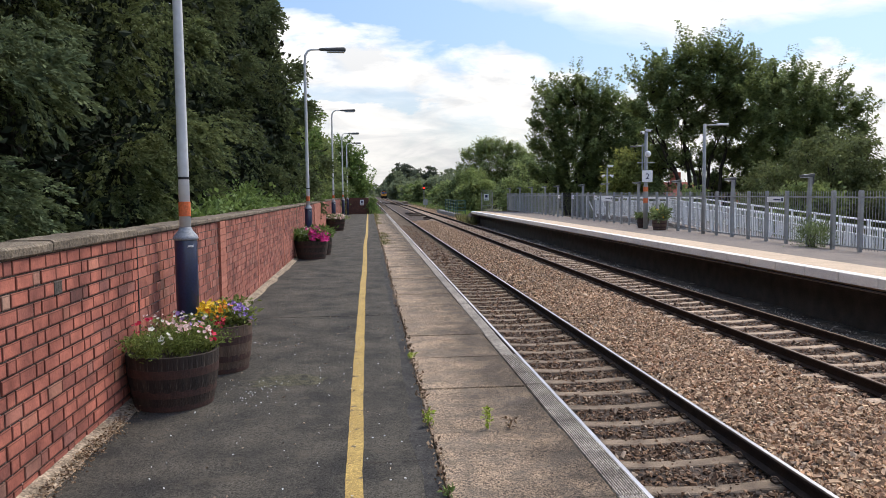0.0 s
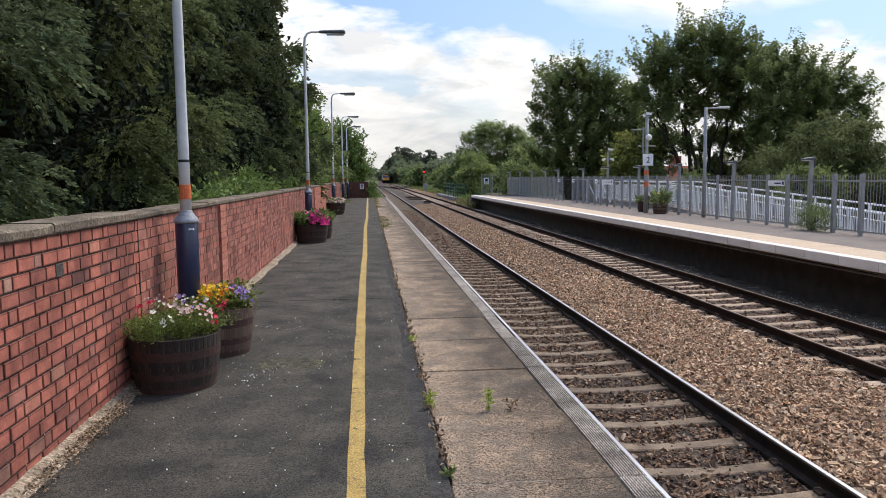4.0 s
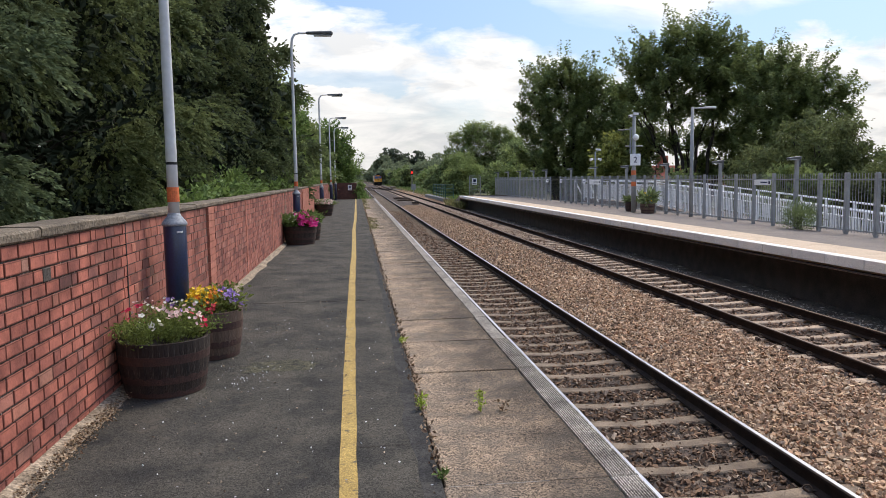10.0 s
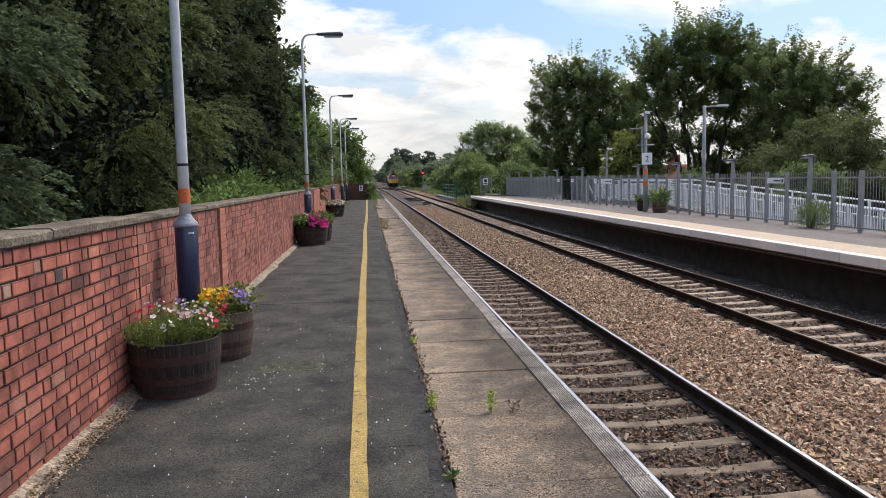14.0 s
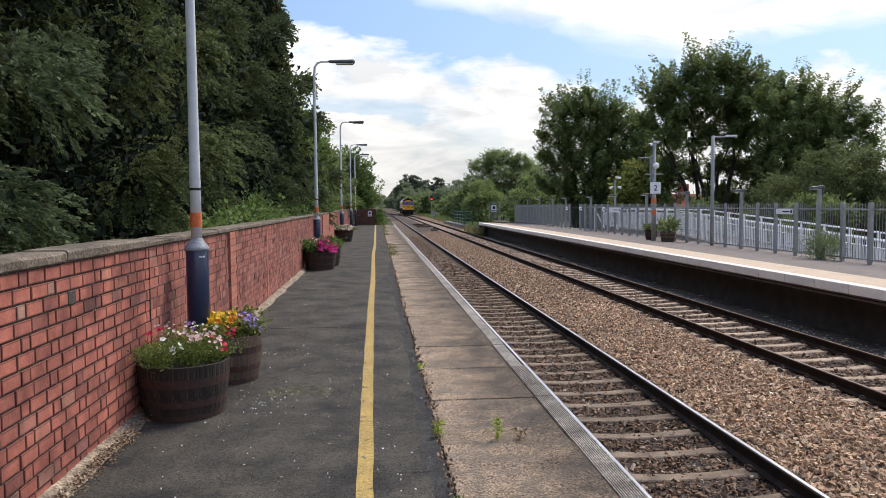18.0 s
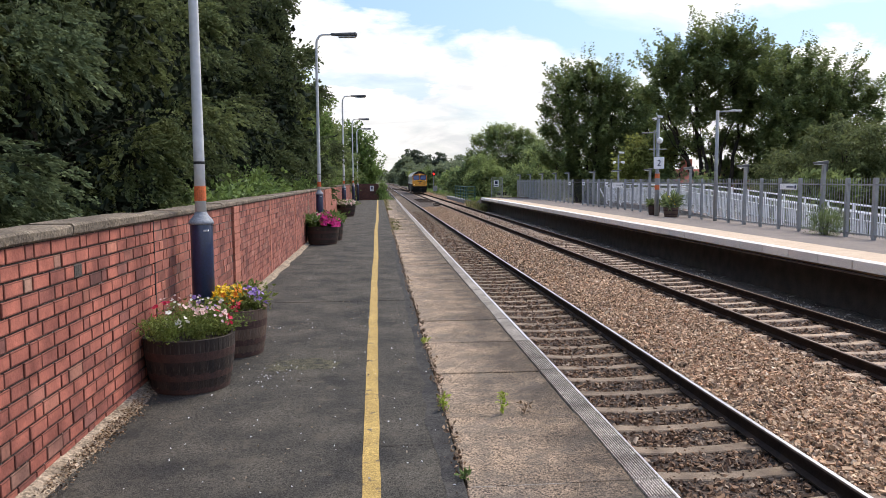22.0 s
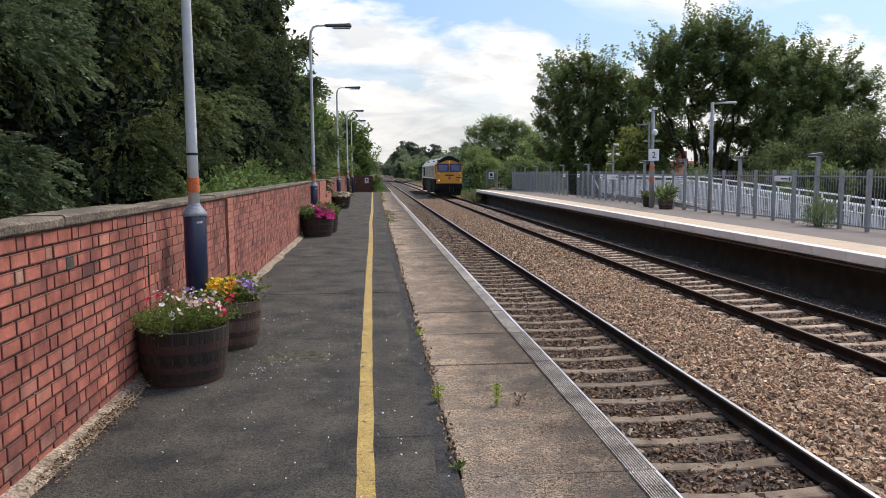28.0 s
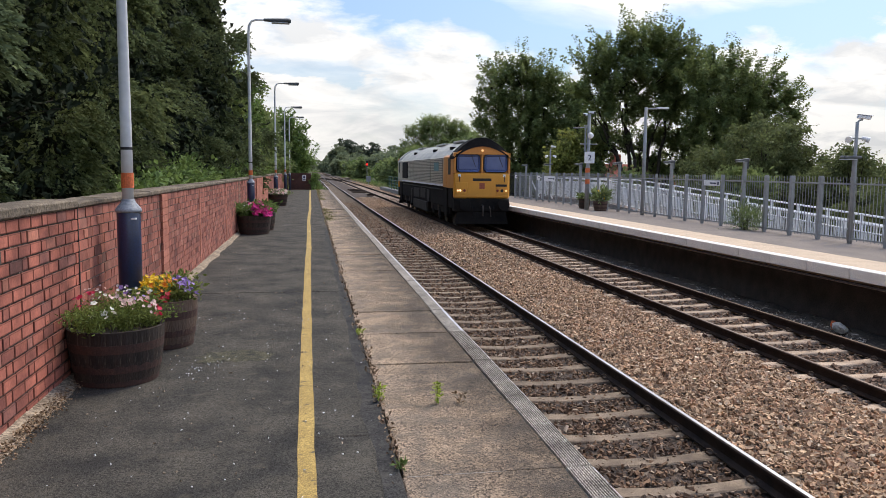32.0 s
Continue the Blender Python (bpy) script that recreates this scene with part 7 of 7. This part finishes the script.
def arch_cap(y0, y1, hw, zs, zt, z0):
    bm = B()
    n = 16
    rings = []
    for i in range(n + 1):
        x = -hw + 2 * hw * i / n
        z = max(z0 + 0.01, arch_z(x, hw, zs, zt))
        rings.append([bm.verts.new(c) for c in ((x, y0, z0), (x, y0, z), (x, y1, z), (x, y1, z0))])
    for a, b in zip(rings, rings[1:]):
        for k in range(4):
            bm.faces.new((a[k], a[(k + 1) % 4], b[(k + 1) % 4], b[k]))
    bm.faces.new(rings[0]); bm.faces.new(rings[-1][::-1])
    return bm


# cab front, with window openings left between the pillars
for y0, y1, nm in ((0.0, 2.6, "front_cab"), (18.8, 21.4, "rear_cab")):
    s = 1 if y0 == 0 else -1
    fy = y0 if s > 0 else y1
    c = part(nm, loft(B(), [section(fy + s * 0.16, HW, 1.75, 3.15, 3.6), section(fy + s * 2.6, HW, 1.75, 3.15, 3.6)]), OR if s > 0 else SILVER, loco, "orange cab" if s > 0 else "silver rear cab")
    part("nose_panel", box(B(), -HW + 0.02, HW - 0.02, min(fy, fy + s * 0.3), max(fy, fy + s * 0.3), 1.32, 2.44, 0.06), YE, c, "yellow lower nose")
    for x in (-0.615, 0.615):
        bm = B()
        box(bm, x - 0.545, x + 0.545, min(fy + s * 0.06, fy + s * 0.2), max(fy + s * 0.06, fy + s * 0.2), 2.46, 3.26, 0.11)
        part("window_frame", bm, BLACK, c, "black window surround")
        bm = B()
        box(bm, x - 0.515, x + 0.515, min(fy + s * 0.045, fy + s * 0.1), max(fy + s * 0.045, fy + s * 0.1), 2.49, 3.23, 0.10)
        part("windscreen", bm, GLASS, c, "windscreen coloured blue like the sky it reflects")
        bm = B()
        tube(bm, [(x + 0.1, fy + s * 0.03, 3.28), (x + 0.32, fy + s * 0.025, 2.7)], 0.012, 5)
        part("wiper", bm, BLACK, c)
        part("light_cluster", box(B(), x * 1.5 - 0.27, x * 1.5 + 0.27, min(fy - s * 0.03, fy), max(fy - s * 0.03, fy), 1.50, 2.02, 0.02), YE, c)
    for x in (-1.02, 1.0):
        part("grab_rail", tube(B(), [(x, fy - s * 0.04, 2.05), (x, fy - s * 0.04, 2.3)], 0.02, 6), BLACK, c)
        part("data_label", box(B(), x - 0.06, x + 0.06, min(fy - s * 0.008, fy), max(fy - s * 0.008, fy), 2.26, 2.38), WHITE, c)
    for x, m, r in ((-1.10, HEAD, 0.042), (-0.99, HEAD, 0.05), (-0.80, TAIL, 0.06), (0.70, TAIL, 0.055), (0.90, BLACK, 0.07), (1.09, MARK, 0.05)):
        part("lamp", tube(B(), [(x, fy - s * 0.045, 1.66), (x, fy + s * 0.05, 1.66)], r, 14), m, c)
    part("top_lamp", tube(B(), [(0, fy - s * 0.0, 3.42), (0, fy + s * 0.2, 3.42)], 0.052, 14), MARK if s > 0 else BLACK, c, "glowing top headlight")
    part("visor", arch_band(fy - s * 0.02, fy + s * 0.95, HW * 1.015, 3.15, 3.60, 4.0), DIRT if s > 0 else ROOFG, c, "black arched front of the roof" if s > 0 else "")
    part("brow", arch_cap(fy + s * 0.02, fy + s * 0.3, HW - 0.01, 3.26, 3.60, 3.25), OR, c, "orange panel over the windscreens")
    for x in (-HW + 0.055, HW - 0.055):
        part("corner_pillar", box(B(), x - 0.05, x + 0.05, min(fy + s * 0.02, fy + s * 0.3), max(fy + s * 0.02, fy + s * 0.3), 2.42, 3.33, 0.02), OR, c)
    part("centre_pillar", box(B(), -0.045, 0.045, min(fy + s * 0.03, fy + s * 0.2), max(fy + s * 0.03, fy + s * 0.2), 2.42, 3.34, 0.01), OR, c)
    part("name_bar", box(B(), -0.42, 0.42, min(fy - s * 0.006, fy), max(fy - s * 0.006, fy), 2.08, 2.20), BLACK, c)
    part("crest", box(B(), -0.12, 0.12, min(fy - s * 0.006, fy), max(fy - s * 0.006, fy), 1.74, 2.0), ROOF_RED, c)
    part("number_bar", box(B(), 0.62, 1.12, min(fy - s * 0.036, fy), max(fy - s * 0.036, fy), 1.84, 1.94), BLACK, c)
    for sd in (-1, 1):
        part("cab_side_window", box(B(), sd * HW - 0.012, sd * HW + 0.012, min(fy + s * 0.75, fy + s * 1.35), max(fy + s * 0.75, fy + s * 1.35), 2.35, 3.08, 0.01), BLACK, c)
        part("cab_door", box(B(), sd * HW - 0.01, sd * HW + 0.01, min(fy + s * 1.65, fy + s * 2.35), max(fy + s * 1.65, fy + s * 2.35), 1.8, 3.1, 0.006), OR if s > 0 else SILVER, c)
        part("steps", box(B(), sd * 1.1, sd * 1.28, min(fy + s * 1.7, fy + s * 2.3), max(fy + s * 1.7, fy + s * 2.3), 0.45, 1.74) if sd > 0 else box(B(), -1.28, -1.1, min(fy + s * 1.7, fy + s * 2.3), max(fy + s * 1.7, fy + s * 2.3), 0.45, 1.74), DIRT, c)
    part("buffer_beam", box(B(), -1.25, 1.25, min(fy + s * 0.02, fy + s * 0.5), max(fy + s * 0.02, fy + s * 0.5), 0.72, 1.31, 0.03), DIRT, loco, "black buffer beam")
    part("snowplough", loft(B(), [[(-1.2, fy + s * a, 0.18), (1.2, fy + s * a, 0.18), (1.1, fy + s * b, 0.72), (-1.1, fy + s * b, 0.72)] for a, b in ((-0.05, 0.02), (0.12, 0.15))]), DIRT, loco)
    for x in (-0.87, 0.87):
        bm = B()
        tube(bm, [(x, fy + s * 0.05, 1.05), (x, fy - s * 0.5, 1.05), (x, fy - s * 0.52, 1.05), (x, fy - s * 0.56, 1.05)], [0.15, 0.15, 0.27, 0.25], 18)
        part("buffer", bm, DIRT, loco)
    bm = B()
    tube(bm, [(0, fy, 1.02), (0, fy - s * 0.2, 1.0), (0, fy - s * 0.26, 0.8), (0, fy - s * 0.24, 0.55)], 0.04, 8)
    part("coupling", bm, STEEL, loco)
    for x in (-0.45, 0.35, 0.52):
        part("air_hose", tube(B(), [(x, fy, 0.95), (x, fy - s * 0.16, 0.85), (x + 0.04, fy - s * 0.16, 0.5)], 0.025, 6), STEEL if x == 0.35 else DIRT, loco)
# body side between the cabs: grilles, doors, stripe
b = part("body_shell", loft(B(), [section(2.6, HW - 0.02, 1.78, 3.12, 3.6), section(18.8, HW - 0.02, 1.78, 3.12, 3.6)]), SILVER, loco, "silver-white body side")
part("roof", loft(B(), [[(p[0] * 0.97, p[1], p[2]) for p in section(y, HW, 3.10, 3.13, 3.95)] for y in (0.44, 1.2, 20.2, 20.96)]), ROOFG, loco, "pale grey roof")
for y in (2.0, 7.0, 14.5):
    part("roof_panel", box(B(), -0.5, 0.5, y, y + 2.4, 3.86, 3.955, 0.02), ROOFG, loco)
    part("roof_vent", box(B(), -0.98, -0.76, y + 0.2, y + 0.7, 3.5, 3.64, 0.02), DIRT, loco)
for sd in (-1, 1):
    for y0, y1 in ((2.9, 6.3), (6.5, 13.0), (13.2, 15.6)):
        for k in range(14):
            z = 1.98 + k * 0.081
            x0, x1 = sorted((sd * (HW - 0.03), sd * (HW + 0.012)))
            part("grille_slat", box(B(), x0, x1, y0, y1, z, z + 0.05), SILVER, b)
        x0, x1 = sorted((sd * (HW - 0.03), sd * (HW - 0.012)))
        # Grey backing stands in for the shade in the gaps between slats
        part("grille_back", box(B(), x0, x1, y0, y1, 1.95, 3.12), PARAPET, b)
    x0, x1 = sorted((sd * (HW - 0.03), sd * (HW + 0.02)))
    part("badge", box(B(), x0, x1 + (0.004 if sd > 0 else 0), 3.9, 5.3, 2.5, 2.92), TEAL, b, "teal badge panel")
    part("radiator_grille", box(B(), x0, x1, 15.9, 18.5, 2.0, 3.05, 0.02), DIRT, b, "dark radiator grille")
    part("sole_stripe", box(B(), x0, x1, 2.6, 18.8, 1.79, 1.87), WHITE, b, "pale stripe along the sill")
part("underframe", box(B(), -1.22, 1.22, 0.6, 20.8, 0.85, 1.77), DIRT, loco)
part("fuel_tank", box(B(), -1.25, 1.25, 8.0, 13.4, 0.28, 0.9, 0.08), TANK, loco, "dark grey fuel tank")
for sd in (-1, 1):
    for y0, y1, z0, z1 in ((6.9, 7.8, 0.9, 1.5), (8.3, 10.2, 1.0, 1.55), (10.6, 13.0, 0.95, 1.5), (13.7, 14.3, 0.5, 1.4)):
        x0, x1 = sorted((sd * 1.2, sd * 1.27))
        part("equipment_box", box(B(), x0, x1, y0, y1, z0, z1, 0.015), TANK, loco)
    part("pipe", tube(B(), [(sd * 1.25, 2.7, 1.62), (sd * 1.25, 18.6, 1.62)], 0.03, 6), TANK, loco)
wheelsets = []
for yb in (4.2, 17.2):
    for sd in (-1, 1):
        x0, x1 = sorted((sd * 0.98, sd * 1.15))
        bg_ = part("bogie_frame", box(B(), x0, x1, yb - 2.7, yb + 2.7, 0.5, 0.85, 0.04), DIRT, loco)
        for dy_ in (-2.0, 0, 2.0):
            part("axle_box", box(B(), x0 - 0.03, x1 + 0.05, yb + dy_ - 0.2, yb + dy_ + 0.2, 0.33, 0.72, 0.03), DIRT, bg_)
            part("spring", tube(B(), [(sd * 1.1, yb + dy_ + 0.45, 0.55), (sd * 1.1, yb + dy_ + 0.45, 0.98)], 0.1, 10), STEEL, bg_)
    for dy_ in (-2.0, 0.0, 2.0):
        ws = link("wheelset", None, loco)
        for sd in (-1, 1):
            bm = B()
            tube(bm, [(sd * 0.70, 0, 0), (sd * 0.72, 0, 0), (sd * 0.735, 0, 0), (sd * 0.83, 0, 0)], [0.50, 0.555, 0.533, 0.525], 28)
            part("wheel", bm, STEEL, ws)
        part("axle", tube(B(), [(-1.0, 0, 0), (1.0, 0, 0)], 0.09, 10), STEEL, ws)
        wheelsets.append((ws, yb + dy_))


def motions():
    """The locomotive comes on along the far track at a steady pace, its wheels turning."""
    v, y_end = 10.19, 32.5
    walk(loco, [(t, pose(FAR + 0.06, y_end + v * (32.0 - t), ZR)) for t in (0.0, 8.0, 16.0, 24.0, 32.0)])
    step = 2 / 30
    for ws, y in wheelsets:
        rows = []
        for k in range(0, 481):
            t = min(32.0, k * step)
            rows.append((t, pose(0, y, 0.533, math.degrees(v * t / 0.533) % 360)))
        walk(ws, rows)


motions()
